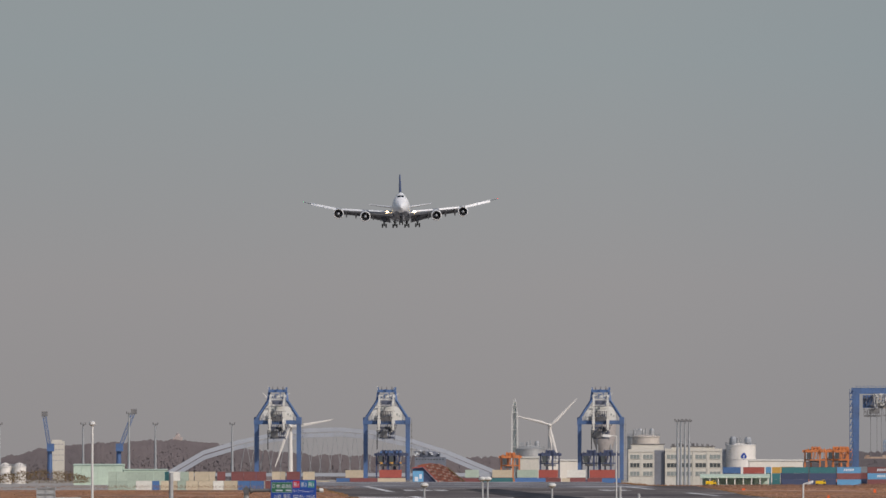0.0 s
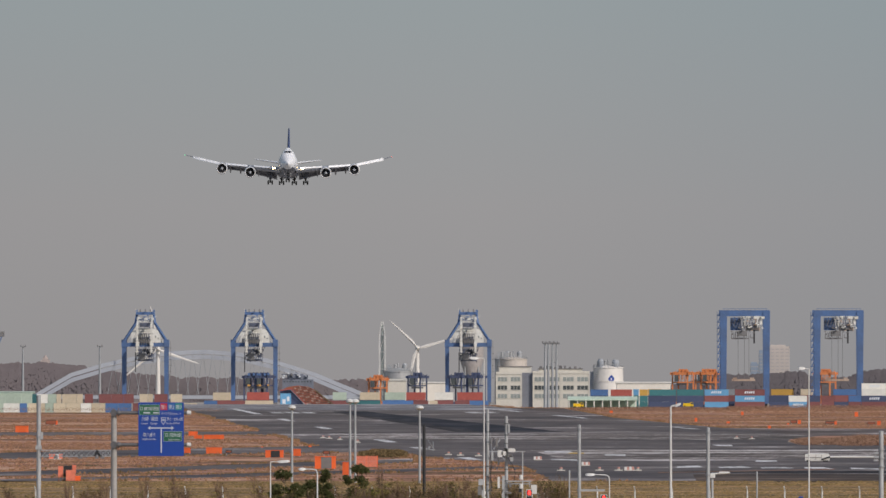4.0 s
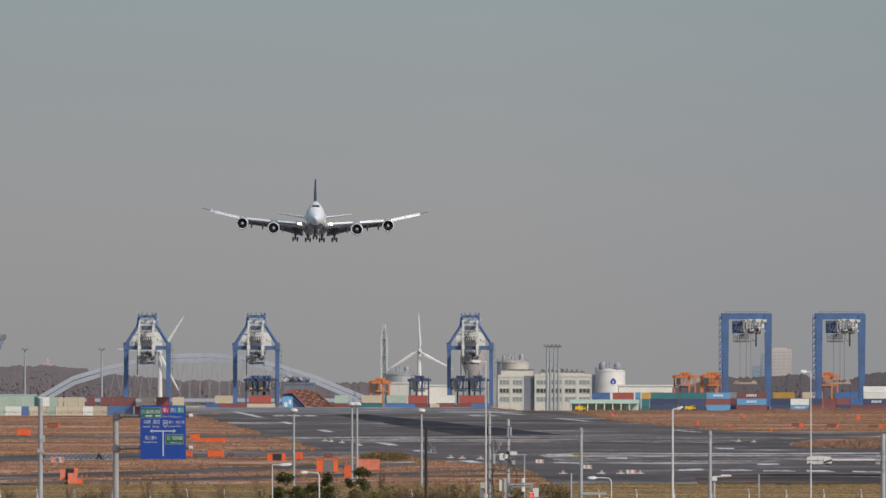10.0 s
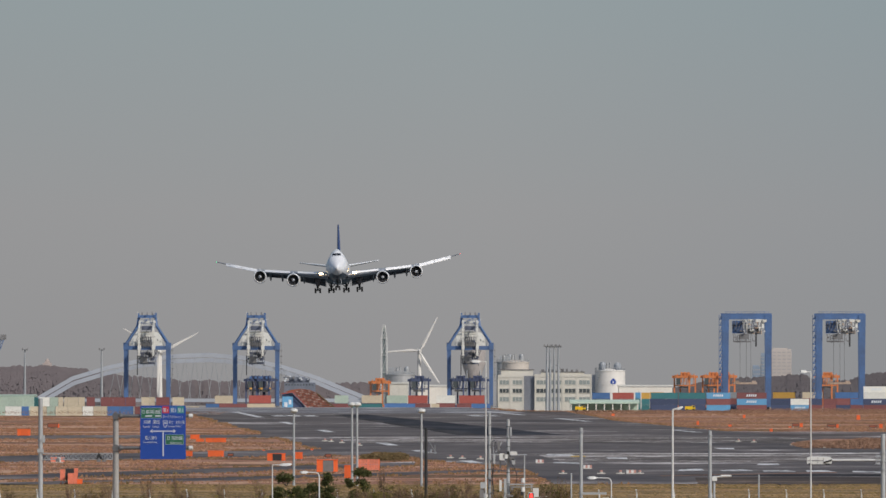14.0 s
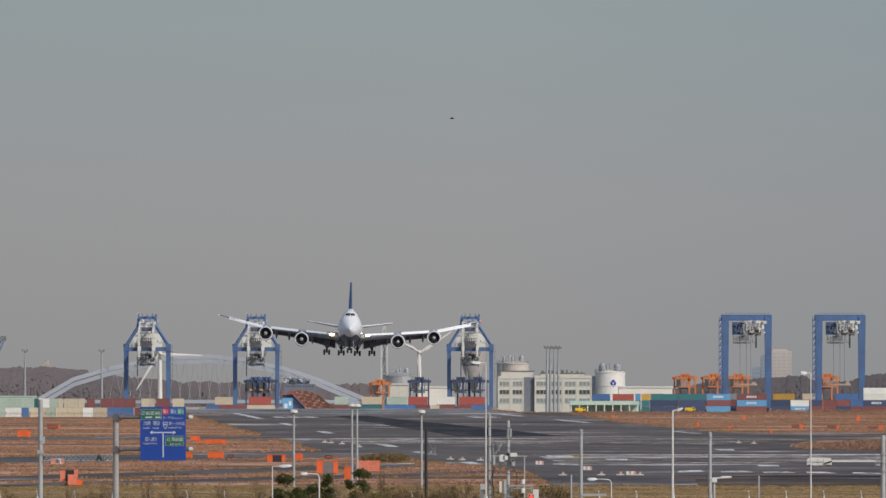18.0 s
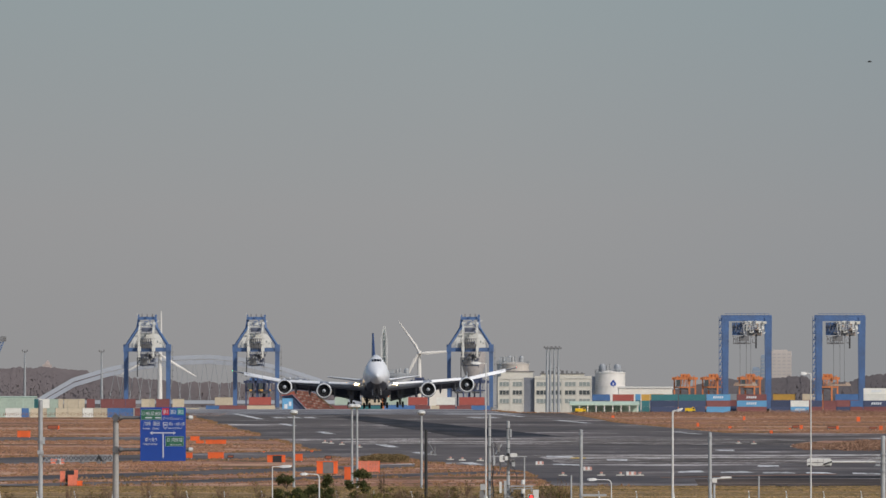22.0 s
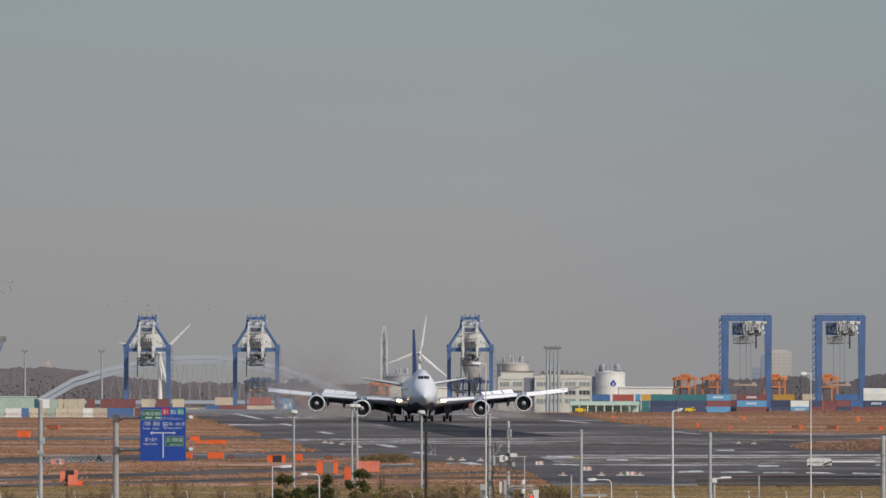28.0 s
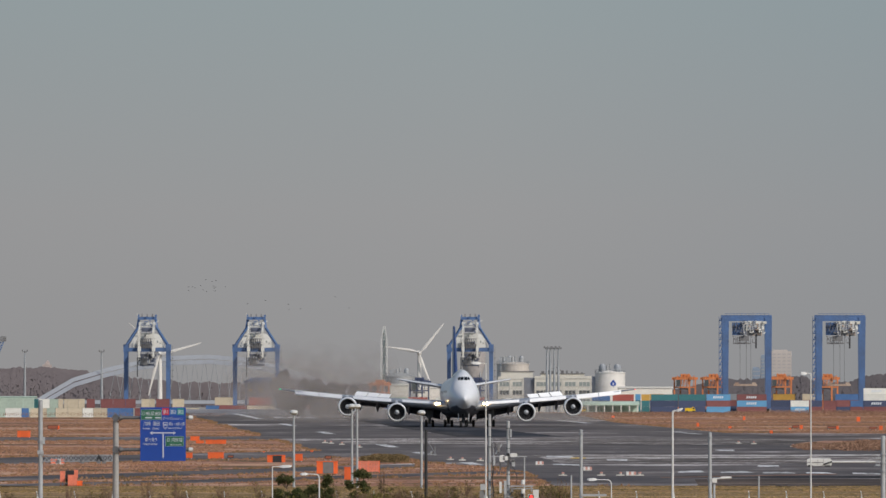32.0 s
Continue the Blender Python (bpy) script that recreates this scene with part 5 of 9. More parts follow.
def office():
    b = thing("office_building", "beige three-storey concrete office block with window bands", "building", (0, 0, 0))
    y = 4150
    x0, x1, x2, x3 = 16.58, 24.45, 27.70, 44.96
    top1, top2 = 7.71, 7.88
    for a, c, top, n in ((x0, x1, top1, 2), (x2, x3, top2, 4)):
        bm = B()
        box(bm, a, c, y, y + 14, Q, top)
        wall = part("wall", bm, WALL_BEIGE, b, "beige rendered wall")
        for k in range(n + 1):
            xx = a + (c - a) * k / n
            bm = B()
            box(bm, max(a, xx - 0.3), min(c, xx + 0.3), y - 0.14, y, Q, top - 0.5)
            part("pilaster", bm, WALL_BEIGE, wall)
        bm = B()
        box(bm, a, c, y - 0.2, y, top - 0.5, top + 0.3)
        part("parapet", bm, WALL_BEIGE, wall)
        for k, pale in ((0, True), (1, False), (2, True)):
            z = 0.02 + k * 2.55
            for j in range(n):
                p, q = a + (c - a) * j / n + 0.5, a + (c - a) * (j + 1) / n - 0.5
                windows(wall, p, q, y, z, z + 1.25, 3, 0.12, pale)
    # Wall set back here has the shade of the gap in its colour.
    bm = B()
    box(bm, x1, x2, y + 1.2, y + 14, Q, top1)
    part("recess_wall", bm, RECESS, b, "recessed stair core coloured dark for its shade")
    bm = B()
    box(bm, x0 + 1.0, x2 - 0.4, y + 2, y + 12, top1, 9.42)
    box(bm, x2 + 2, x3 - 2.2, y + 2, y + 12, top2, 8.74)
    part("penthouse", bm, WALL_BEIGE, b)
    bm = B()
    box(bm, x0 + 0.6, x2, y + 1.8, y + 12.2, 9.42, 9.68)
    box(bm, x2 + 1.6, x3 - 2.0, y + 1.8, y + 12.2, 8.74, 8.99)
    part("roof", bm, ROOF_DARK, b, "dark roof edge")
    rng = random.Random(5)
    for k in range(9):
        xx = x2 + 2 + k * 1.5
        h = rng.uniform(0.3, 0.9)
        bm = B()
        box(bm, xx, xx + rng.uniform(0.5, 1.1), y + 4, y + 5, 8.99, 8.99 + h)
        part("roof_unit", bm, CRANE_GREY, b)
    bm = B()
    beam(bm, (x2 + 3, y + 4, 9.08), (x2 + 6.5, y + 4, 10.96), 0.12)
    beam(bm, (x2 + 6.5, y + 4, 10.96), (x2 + 9, y + 4, 9.08), 0.12)
    part("roof_frame", bm, CRANE_GREY, b)
    return b


office()


def shelter():
    s = thing("long_shelter", "low green-roofed canopy with pale posts in the yard", "shelter", (48.54, 4120, Q))
    bm = B()
    ring_loft(bm, [[Vector((-10.5, y, z)), Vector((10.5, y, z)), Vector((10.5, y, z + 0.5)), Vector((-10.5, y, z + 0.5))] for y, z in ((0, 3.0), (4, 3.7), (8, 3.0))])
    part("roof", bm, WALL_GREEN, s, "pale green roof")
    for k in range(9):
        bm = B()
        box(bm, -10.2 + k * 2.5, -9.9 + k * 2.5, 0.2, 0.5, 0, 3.0)
        part("post", bm, WALL_WHITE, s)
    bm = B()
    box(bm, -10.3, 10.3, 7.6, 7.8, 0, 3.0)
    part("back_wall", bm, WALL_GREEN, s)
    return s


shelter()


def warehouse(name, x0, x1, y, top, material, label, depth=18):
    w = thing(name, label, "building", ((x0 + x1) / 2, y, Q))
    L = (x1 - x0) / 2
    h = top - Q
    bm = B()
    box(bm, -L, L, 0, depth, 0, h * 0.93)
    wall = part("wall", bm, material, w)
    bm = B()
    ring_loft(bm, [[Vector((x, -0.3, h * 0.93)), Vector((x, depth / 2, h)), Vector((x, depth + 0.3, h * 0.93)), Vector((x, depth / 2, h * 0.91))] for x in (-L - 0.3, L + 0.3)])
    part("roof", bm, material, w)
    n = int(L / 2.2)
    for i in range(n):
        bm = B()
        xx = -L + (i + 0.5) * 2 * L / n
        box(bm, xx - 0.06, xx + 0.06, -0.12, 0, 0.2, h * 0.92)
        part("wall_rib", bm, material, wall)
    return w


warehouse("warehouse", 59.58, 77.77, 4650, 4.21, WALL_WHITE, "long low white warehouse with shallow roof")
warehouse("warehouse", -8.43, 3.07, 4650, 4.21, WALL_WHITE, "white warehouse behind the container stacks")
warehouse("warehouse", -159.69, -143.99, 4380, 3.18, WALL_GREEN, "pale green warehouse with flat roof")
warehouse("warehouse", -143.63, -130.28, 4380, 1.56, WALL_GREEN, "low pale green shed")
warehouse("warehouse", -17.97, -11.85, 4640, 5.18, WALL_BEIGE, "cream shed beside a storage tank")


def tank(place, r, h, label, material, dome=0.12, plant=True):
    t = thing("storage_tank", label, "tank", place, group="storage tanks")
    bm = B()
    lathe(bm, [(r, 0), (r, h), (r * 0.97, h + 0.15), (r * 0.6, h + r * dome), (0.01, h + r * dome * 1.4)], "z", 40)
    shell = part("shell", bm, material, t, "", True)
    for z in (h * 0.985, h * 0.62):
        bm = B()
        lathe(bm, [(r + 0.01, z), (r + 0.18, z), (r + 0.18, z + 0.25), (r + 0.01, z + 0.25)], "z", 40)
        part("ring_girder", bm, material, shell)
    bm = B()
    for k in range(28):
        a = math.tau * k / 28
        rod(bm, (r * math.cos(a), r * math.sin(a), h), (r * math.cos(a), r * math.sin(a), h + 1.0), 0.05, 0.05, 4)
    lathe(bm, [(r - 0.05, h + 0.95), (r + 0.05, h + 0.95), (r + 0.05, h + 1.05), (r - 0.05, h + 1.05)], "z", 32)
    part("roof_railing", bm, STEEL, t)
    if plant:
        bm = B()
        box(bm, -r * 0.75, -r * 0.4, -r * 0.4, r * 0.1, h, h + 2.4)
        lathe(bm, [(0.9, h), (0.9, h + 2.2), (0.5, h + 2.8), (0.01, h + 2.9)], "z", 14, (r * 0.45, -0.5, 0))
        rod(bm, (0, -0.4, h), (0, -0.4, h + 2.9), 0.25, 0.25, 8)
        rod(bm, (-r * 0.2, -0.4, h), (-r * 0.2, -0.4, h + 2.5), 0.5, 0.5, 8)
        part("roof_plant", bm, STEEL, t, "grey pipes and vents on the roof")
    bm = B()
    for k in range(16):
        a = math.pi * (0.95 + 0.35 * k / 16)
        p = ((r + 0.4) * math.cos(a), (r + 0.4) * math.sin(a), h * k / 16)
        box(bm, p[0] - 0.5, p[0] + 0.5, p[1] - 0.4, p[1] + 0.4, p[2], p[2] + 0.12)
    part("spiral_stair", bm, STEEL, t)
    return t


BLUE_GREY = mat("blue_grey_drum", (0.30, 0.32, 0.35), 0.6, 0, 0.12, 0.4)
CREAM_TANK = mat("tank_cream", (0.47, 0.42, 0.37), 0.6, 0, 0.1, 0.3)
SILO_GREY = mat("silo_grey", (0.33, 0.30, 0.285), 0.6, 0, 0.12, 0.3)
white_tank = tank((57.25, 4700, Q), 5.15, 8.95 - Q, "white gas storage tank with a round blue mark", TANK)
bm = B()
R = 5.15
zc = 5.30 - Q
for a0, a1, z0, z1 in ((-0.22, -0.06, -0.9, 0.5), (0.02, 0.18, -0.9, 0.5), (-0.13, 0.09, 0.1, 1.1), (-0.13, 0.09, -1.3, -0.5)):
    cols = []
    for i in range(7):
        a = -math.pi / 2 + 0.22 + a0 + (a1 - a0) * i / 6
        bulge = math.sin(math.pi * (i + 0.5) / 7)
        cols.append([Vector(((R + 0.06) * math.cos(a), (R + 0.06) * math.sin(a), zc + (z0 + z1) / 2 + s * (z1 - z0) / 2 * bulge)) for s in (-1, 1)])
    ring_loft(bm, cols, closed=False)
part("round_mark", bm, SIGN_BLUE, white_tank, "round blue mark")
for u, r, h in ((-2.6, 1.1, 3.2), (2.5, 1.25, 2.9)):
    bm = B()
    z = 8.78 - Q
    lathe(bm, [(r, z), (r, z + h * 0.75), (r * 0.7, z + h), (0.02, z + h)], "z", 16, (u, -2.4, 0))
    box(bm, u - 0.3, u + 0.5, -3.9, -2.4, z, z + h * 0.5)
    part("roof_vessel", bm, BLUE_GREY, white_tank, "blue grey vessel on the roof")
# Blue grey block added to imitate the shaded left flank of the tank.
bm = B()
box(bm, -R - 1.6, -R + 0.3, -1.0, 3.0, 0, 7.62 - Q)
part("stair_tower", bm, BLUE_GREY, white_tank, "blue grey block added for the shaded left flank")
tank((25.05, 4750, Q), 4.70, 11.89 - Q, "cream storage tank with pipework on its roof", CREAM_TANK)
tank((21.86, 4780, Q), 3.15, 11.89 - Q, "grey process tower block behind the office", SILVER, 0.05)
tank((-14.87, 4750, Q), 5.09, 7.58 - Q, "grey metal storage tank with railing", SILVER, 0.2)
hop = thing("hopper_silo", "grey beige silo tapering down to a cone", "silo", (10.46, 4700, Q))
bm = B()
lathe(bm, [(1.0, 7), (2.4, 10), (4.0, 15), (4.2, 22), (3.6, 23), (0.05, 23.6)], "z", 28)
part("shell", bm, SILO_GREY, hop, "", True)
for k in range(4):
    bm = B()
    a = math.tau * (k + 0.5) / 4
    rod(bm, (3.2 * math.cos(a), 3.2 * math.sin(a), 0), (3.2 * math.cos(a), 3.2 * math.sin(a), 13), 0.25, 0.25, 8)
    part("support_leg", bm, STEEL, hop)
for px in (-186.50, -181.86):
    tank((px, 4500, Q), 2.22, 1.85 - Q, "white tank with rusty orange top", TANK, 0.5, False)


# ---- wind turbines ----
def turbine(place, hub, blade, label):
    t = thing("wind_turbine", label, "wind turbine", place, group="wind turbines")
    bm = B()
    rod(bm, (0, 0, 0), (0, 0, hub - 0.3), 0.95, 0.62, 20)
    part("tower", bm, TURBINE, t, "white tapered tower", True)
    bm = B()
    ring_loft(bm, [[Vector((w * a, y, hub + w * b)) for a, b in ((-1, -0.9), (1, -0.9), (1, 0.9), (-1, 0.9))] for y, w in ((-1.4, 0.55), (-0.9, 0.8), (2.6, 0.75), (3.2, 0.45))])
    part("nacelle", bm, TURBINE, t)
    bm = B()
    lathe(bm, [(0.01, -0.9), (0.35, -0.7), (0.6, -0.2), (0.62, 0.5), (0.4, 0.6)], "y", 16)
    rotor = part("rotor_hub", bm, TURBINE, t, "", True)
    rotor.matrix_basis = pose(0, -2.0, hub)
    for k in range(3):
        a = math.tau * k / 3
        out = Vector((math.sin(a), 0, math.cos(a)))
        side = Vector((math.cos(a), 0, -math.sin(a)))
        bm = B()
        ring_loft(bm, [[out * r + side * (c * 0.75) + Vector((0, -th, 0)), out * r + side * (c * 0.2) + Vector((0, -th * 1.6, 0)), out * r - side * (c * 0.25), out * r + side * (c * 0.2) + Vector((0, th, 0))] for r, c, th in ((0.4, 0.55, 0.3), (1.4, 0.7, 0.26), (2.8, 1.15, 0.2), (blade * 0.6, 0.72, 0.12), (blade * 0.92, 0.42, 0.07), (blade, 0.12, 0.03))])
        part("blade", bm, TURBINE, rotor, "white tapered blade", True)
    return t, rotor


_, rotor_a = turbine((-8.39, 4850, Q), 15.90 - Q, 13.59, "white three-bladed wind turbine turning beyond the port")
_, rotor_b = turbine((-100.31, 4860, Q), 15.50 - Q, 15.42, "white three-bladed wind turbine behind a quay crane")

# lattice chimney
tower = thing("lattice_tower", "pale green and white lattice chimney tower", "tower", (-20.57, 4800, Q))
PALE_STEEL = mat("weathered_pale_steel", (0.50, 0.50, 0.48), 0.7, 0, 0.12, 0.4)
TOWER_RINGS = [(0.0, 1.05), (6.0, 1.05), (12.0, 1.03), (18.0, 1.0), (24.0, 0.95), (26.4, 0.6), (28.6, 0.3)]
for k, ((z0, w0), (z1, w1)) in enumerate(zip(TOWER_RINGS, TOWER_RINGS[1:])):
    for sx, sy in ((-1, -1), (1, -1), (1, 1), (-1, 1)):
        bm = B()
        beam(bm, (sx * w0, sy * w0, z0), (sx * w1, sy * w1, z1), 0.46 if k < 4 else 0.3)
        part("corner_post", bm, PALE_STEEL, tower)
    for sx, sy in ((-1, -1), (1, 1)):
        bm = B()
        beam(bm, (sx * w0, sy * w0, z0), (-sx * w1, sy * w1, z1), 0.13)
        part("brace", bm, PALE_STEEL, tower)
    bm = B()
    beam(bm, (-w1, -w1, z1), (w1, -w1, z1), 0.22)
    part("ring_beam", bm, PALE_STEEL, tower)
bm = B()
rod(bm, (0, 0, 0), (0, 0, 27.6), 0.5, 0.42, 14)
part("flue", bm, mat("grey_green_flue", (0.27, 0.31, 0.30), 0.6, 0, 0.12, 0.3), tower, "grey green flue", True)

# ---- arch bridge ----
bridge = thing("arch_bridge", "long pale grey steel arch bridge with hangers", "bridge", (0, 4880, Q))
ARCH = [(-149.57, -4.58), (-142.54, -0.16), (-131.48, 6.27), (-119.42, 9.89), (-107.35, 12.51), (-95.29, 14.11), (-83.23, 14.52), (-71.17, 13.51), (-57.09, 10.29), (-45.03, 6.48), (-34.98, 2.25), (-26.94, -0.96)]
for rib, dy, dz in (("arch_rib", -6, 0.0), ("arch_rib", 6, -1.8)):
    for (xa, za), (xb, zb) in zip(ARCH, ARCH[1:]):
        bm = B()
        beam(bm, (xa, dy, za - Q + dz), (xb, dy, zb - Q + dz), 1.2, 1.4)
        part(rib, bm, BRIDGE, bridge, "pale grey arch rib")
bm = B()
beam(bm, (ARCH[0][0] - 5, 0, 2.0), (ARCH[-1][0] + 10, 0, 2.0), 12, 1.2)
part("deck", bm, BRIDGE, bridge, "pale bridge deck")


def arch_z(x):
    for (xa, za), (xb, zb) in zip(ARCH, ARCH[1:]):
        if xa <= x <= xb:
            return za + (zb - za) * (x - xa) / (xb - xa) - Q
    return 4.8


for k in range(19):
    x = -116.40 + k * 3.52
    bm = B()
    rod(bm, (x, -6, arch_z(x)), (x + 2.2, -6, 2.4), 0.1, 0.1, 5)
    rod(bm, (x, -6, arch_z(x)), (x - 2.2, -6, 2.4), 0.1, 0.1, 5)
    part("hanger", bm, STEEL, bridge, "crossed hanger cable")

# slewing cranes on the far shore
for x, z0, x1, z1 in ((-185.98, 8.89, -187.99, 19.73), (-161.50, 8.89, -156.29, 20.53)):
    j = thing("jib_crane", "dark blue jib crane on the far shore", "crane", (x, 4870, Q), group="jib cranes")
    bm = B()
    truss(bm, (0, 0, z0 - Q - 2), (x1 - x, 0, z1 - Q), 1.1, 1.1, 9, 0.22)
    part("jib", bm, CRANE_BLUE, j, "lattice jib")
    bm = B()
    rod(bm, (0, 0, 0), (0, 0, z0 - Q - 1), 1.0, 0.8, 12)
    box(bm, -1.0, 1.5, -2, 3, z0 - Q - 2.2, z0 - Q + 0.6)
    part("pedestal", bm, CRANE_BLUE, j)
    bm = B()
    box(bm, x1 - x - 0.9, x1 - x + 1.2, -0.8, 0.8, z1 - Q - 0.6, z1 - Q + 1.2)
    part("jib_head", bm, CRANE_GREY, j)

# tall yard light masts
def light_mast(place, h, label, heads=6):
    m = thing("light_mast", label, "light mast", place, group="light masts")
    bm = B()
    rod(bm, (0, 0, 0), (0, 0, h), 0.5, 0.24, 12)
    pole = part("pole", bm, STEEL, m, "", True)
    bm = B()
    box(bm, -0.8, 0.8, -0.4, 0.4, h - 0.2, h)
    part("crossarm", bm, STEEL, pole)
    for k in range(heads):
        bm = B()
        box(bm, -0.75 + 1.5 * k / max(1, heads - 1) - 0.2, -0.75 + 1.5 * k / max(1, heads - 1) + 0.2, -0.7, 0.1, h - 0.3 * (k % 2), h + 0.6 - 0.3 * (k % 2))
        part("floodlight", bm, CRANE_GREY, pole, "dark floodlight")
    return m


mast = light_mast((-137.18, 4500, Q), 15.93 - Q, "tall grey floodlight mast in the container yard", 3)
copy_thing(mast, pose(-111.97, 4500, Q))
copy_thing(mast, pose(-160.91, 4500, Q))
copy_thing(mast, pose(-142.65, 4400, Q + 3.4))
copy_thing(mast, pose(-188.35, 4500, Q))
tall = light_mast((31.08, 4100, Q), 16.54 - Q, "slim floodlight mast in front of the office block", 4)
for px in (32.13, 33.36, 34.58):
    copy_thing(tall, pose(px, 4108, Q))

# distant towers and the house on the hill
# Window tone kept near the wall's, putting haze into the colour.
TOWER_GLASS = mat("distant_window", (0.34, 0.325, 0.32), 0.4, 0, 0.05, 0.3)


def tower_block(x0, x1, y, top, material, floors, label):
    t = thing("tower_block", label, "building", ((x0 + x1) / 2, y, Q))
    L, h = (x1 - x0) / 2, top - Q
    bm = B()
    box(bm, -L, L, 0, 6, 0, h)
    box(bm, -L * 0.9, L * 0.6, 1, 5, h, h + 0.5)
    wall = part("wall", bm, material, t)
    for k in range(floors):
        z = h - 0.9 - k * (h * 0.55 / floors)
        for j in range(4):
            bm = B()
            xx = -L + (j + 0.5) * L / 2
            box(bm, xx - L * 0.17, xx + L * 0.17, -0.06, 0.02, z - 0.35, z)
            part("window", bm, TOWER_GLASS, wall)
    return t


tower_block(118.45, 125.55, 4942, 16.55, TOWER_CREAM, 9, "distant cream tower block in the haze")
tower_block(114.65, 116.9, 4944, 14.74, FAR_BLUE, 8, "distant blue glass tower in the haze")
tower_block(111.6, 114.45, 4944, 10.29, FAR_BLUE, 5, "lower distant blue block")
tower_block(-185.76, -181.34, 4880, 10.29, WALL_BEIGE, 4, "pale building among trees on the hill")
HILL_PINK = mat("pinkish_render", (0.40, 0.335, 0.31), 0.9, 0, 0.1, 0.4)
dome_house = thing("hill_house", "pinkish lookout building with small tower on the wooded hill", "building", (-142.26, 4932, Q))
bm = B()
box(bm, -1.5, 1.5, -6, 4, 0, 11.70 - Q)
box(bm, -0.8, 0.8, -5, 3, 11.70 - Q, 12.51 - Q)
lathe(bm, [(0.75, 12.51 - Q), (0.45, 12.92 - Q), (0.02, 13.42 - Q)], "z", 8, (0, -1, 0))
part("body", bm, HILL_PINK, dome_house)
SHIP_GREY = mat("ship_grey", (0.15, 0.165, 0.205), 0.6, 0, 0.15, 0.4)
ship = thing("moored_ship", "grey ship superstructure behind the containers", "ship", (-49.18, 4700, Q))
bm = B()
box(bm, -5.2, 5.4, 0, 10, 2, 4.91 - Q)
box(bm, -3.6, 3.4, 1, 8, 4.91 - Q, 6.46 - Q)
box(bm, -5.6, 2.0, 1, 8, 6.46 - Q, 6.85 - Q)
for k in range(4):
    beam(bm, (-5 + k * 2.3, 0.5, 4.91 - Q), (-4.6 + k * 1.3, 0.5, 7.62 - Q - (k % 3) * 0.5), 0.22)
part("superstructure", bm, SHIP_GREY, ship, "blue grey superstructure")
rng = random.Random(8)
for k in range(12):
    bm = B()
    x, z, w, h = rng.uniform(-5.4, 3.6), rng.uniform(4.7, 6.9) - Q, rng.uniform(0.25, 1.1), rng.uniform(0.2, 0.55)
    box(bm, x, x + w, -0.5, 0.95, z, z + h)
    part("deck_gear", bm, (SIGN_WHITE, NAVY_GEAR, SIGN_WHITE, CRANE_GREY)[k % 4], ship)
for k in range(10):
    bm = B()
    box(bm, -4.8 + k, -4.3 + k, -0.06, 0, 3.94 - Q, 4.33 - Q)
    part("porthole", bm, GLASS_DARK, ship)


# ---- wooded hills: thousands of small clumps over a low ridge ----
def ridge(name, x0, x1, y, profile, label, count, seed, material=TREE_FAR):
    rng = random.Random(seed)
    verts, faces = [], []

    def top(x):
        for (xa, za), (xb, zb) in zip(profile, profile[1:]):
            if xa <= x <= xb:
                return za + (zb - za) * (x - xa) / (xb - xa)
        return profile[-1][1] if x > profile[-1][0] else profile[0][1]

    n, rows = 260, 8
    for i in range(n + 1):
        x = x0 + (x1 - x0) * i / n
        h = top(x) - 0.4 + 0.9 * noise.noise((x * 0.22, 2.0, seed)) + 0.6 * noise.noise((x * 0.8, 5.0, seed))
        for k in range(rows + 1):
            u = k / rows
            lump = 0.9 * noise.noise((x * 0.35, u * 7.0, seed)) + 0.5 * noise.noise((x * 0.9, u * 15.0, seed + 3))
            verts.append((x, y + 14 * u + lump * 1.6, Q + (h - Q) * math.sin(u * math.pi / 2) + lump * 0.35))
    for i in range(n):
        for k in range(rows):
            a, b = i * (rows + 1) + k, (i + 1) * (rows + 1) + k
            faces.append((a, b, b + 1, a + 1))
    for _ in range(count):
        x = rng.uniform(x0, x1)
        u = rng.random() ** 0.6
        h = top(x) - 0.4 + 0.9 * noise.noise((x * 0.22, 2.0, seed)) + 0.6 * noise.noise((x * 0.8, 5.0, seed))
        z = Q + (h - Q) * math.sin(u * math.pi / 2)
        yy = y + 14 * u - 1.2
        w, t = rng.uniform(0.14, 0.38), rng.uniform(0.15, 0.45)
        base = len(verts)
        verts += [(x - w, yy, z - 0.35), (x + w, yy, z - 0.35), (x + w * rng.uniform(0.2, 0.9), yy + 0.1, z + t * 0.6), (x - w * rng.uniform(0.0, 0.8), yy + 0.15, z + t)]
        faces.append((base, base + 1, base + 2, base + 3))
    me = bpy.data.meshes.new(name)
    me.from_pydata(verts, [], faces)
    me.materials.append(material)
    return tagged(new(name, me), label, "woods", kind="stuff")


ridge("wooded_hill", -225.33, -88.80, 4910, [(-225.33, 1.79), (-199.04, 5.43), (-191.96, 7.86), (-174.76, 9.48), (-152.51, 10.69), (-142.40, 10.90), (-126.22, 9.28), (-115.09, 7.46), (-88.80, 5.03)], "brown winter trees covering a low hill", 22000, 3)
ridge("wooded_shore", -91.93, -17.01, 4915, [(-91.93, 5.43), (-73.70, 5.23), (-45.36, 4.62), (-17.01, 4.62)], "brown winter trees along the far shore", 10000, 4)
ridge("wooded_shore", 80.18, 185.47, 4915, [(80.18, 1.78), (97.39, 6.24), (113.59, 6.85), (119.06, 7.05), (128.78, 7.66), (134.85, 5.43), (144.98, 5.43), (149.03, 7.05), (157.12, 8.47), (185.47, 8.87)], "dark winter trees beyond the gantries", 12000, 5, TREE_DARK)

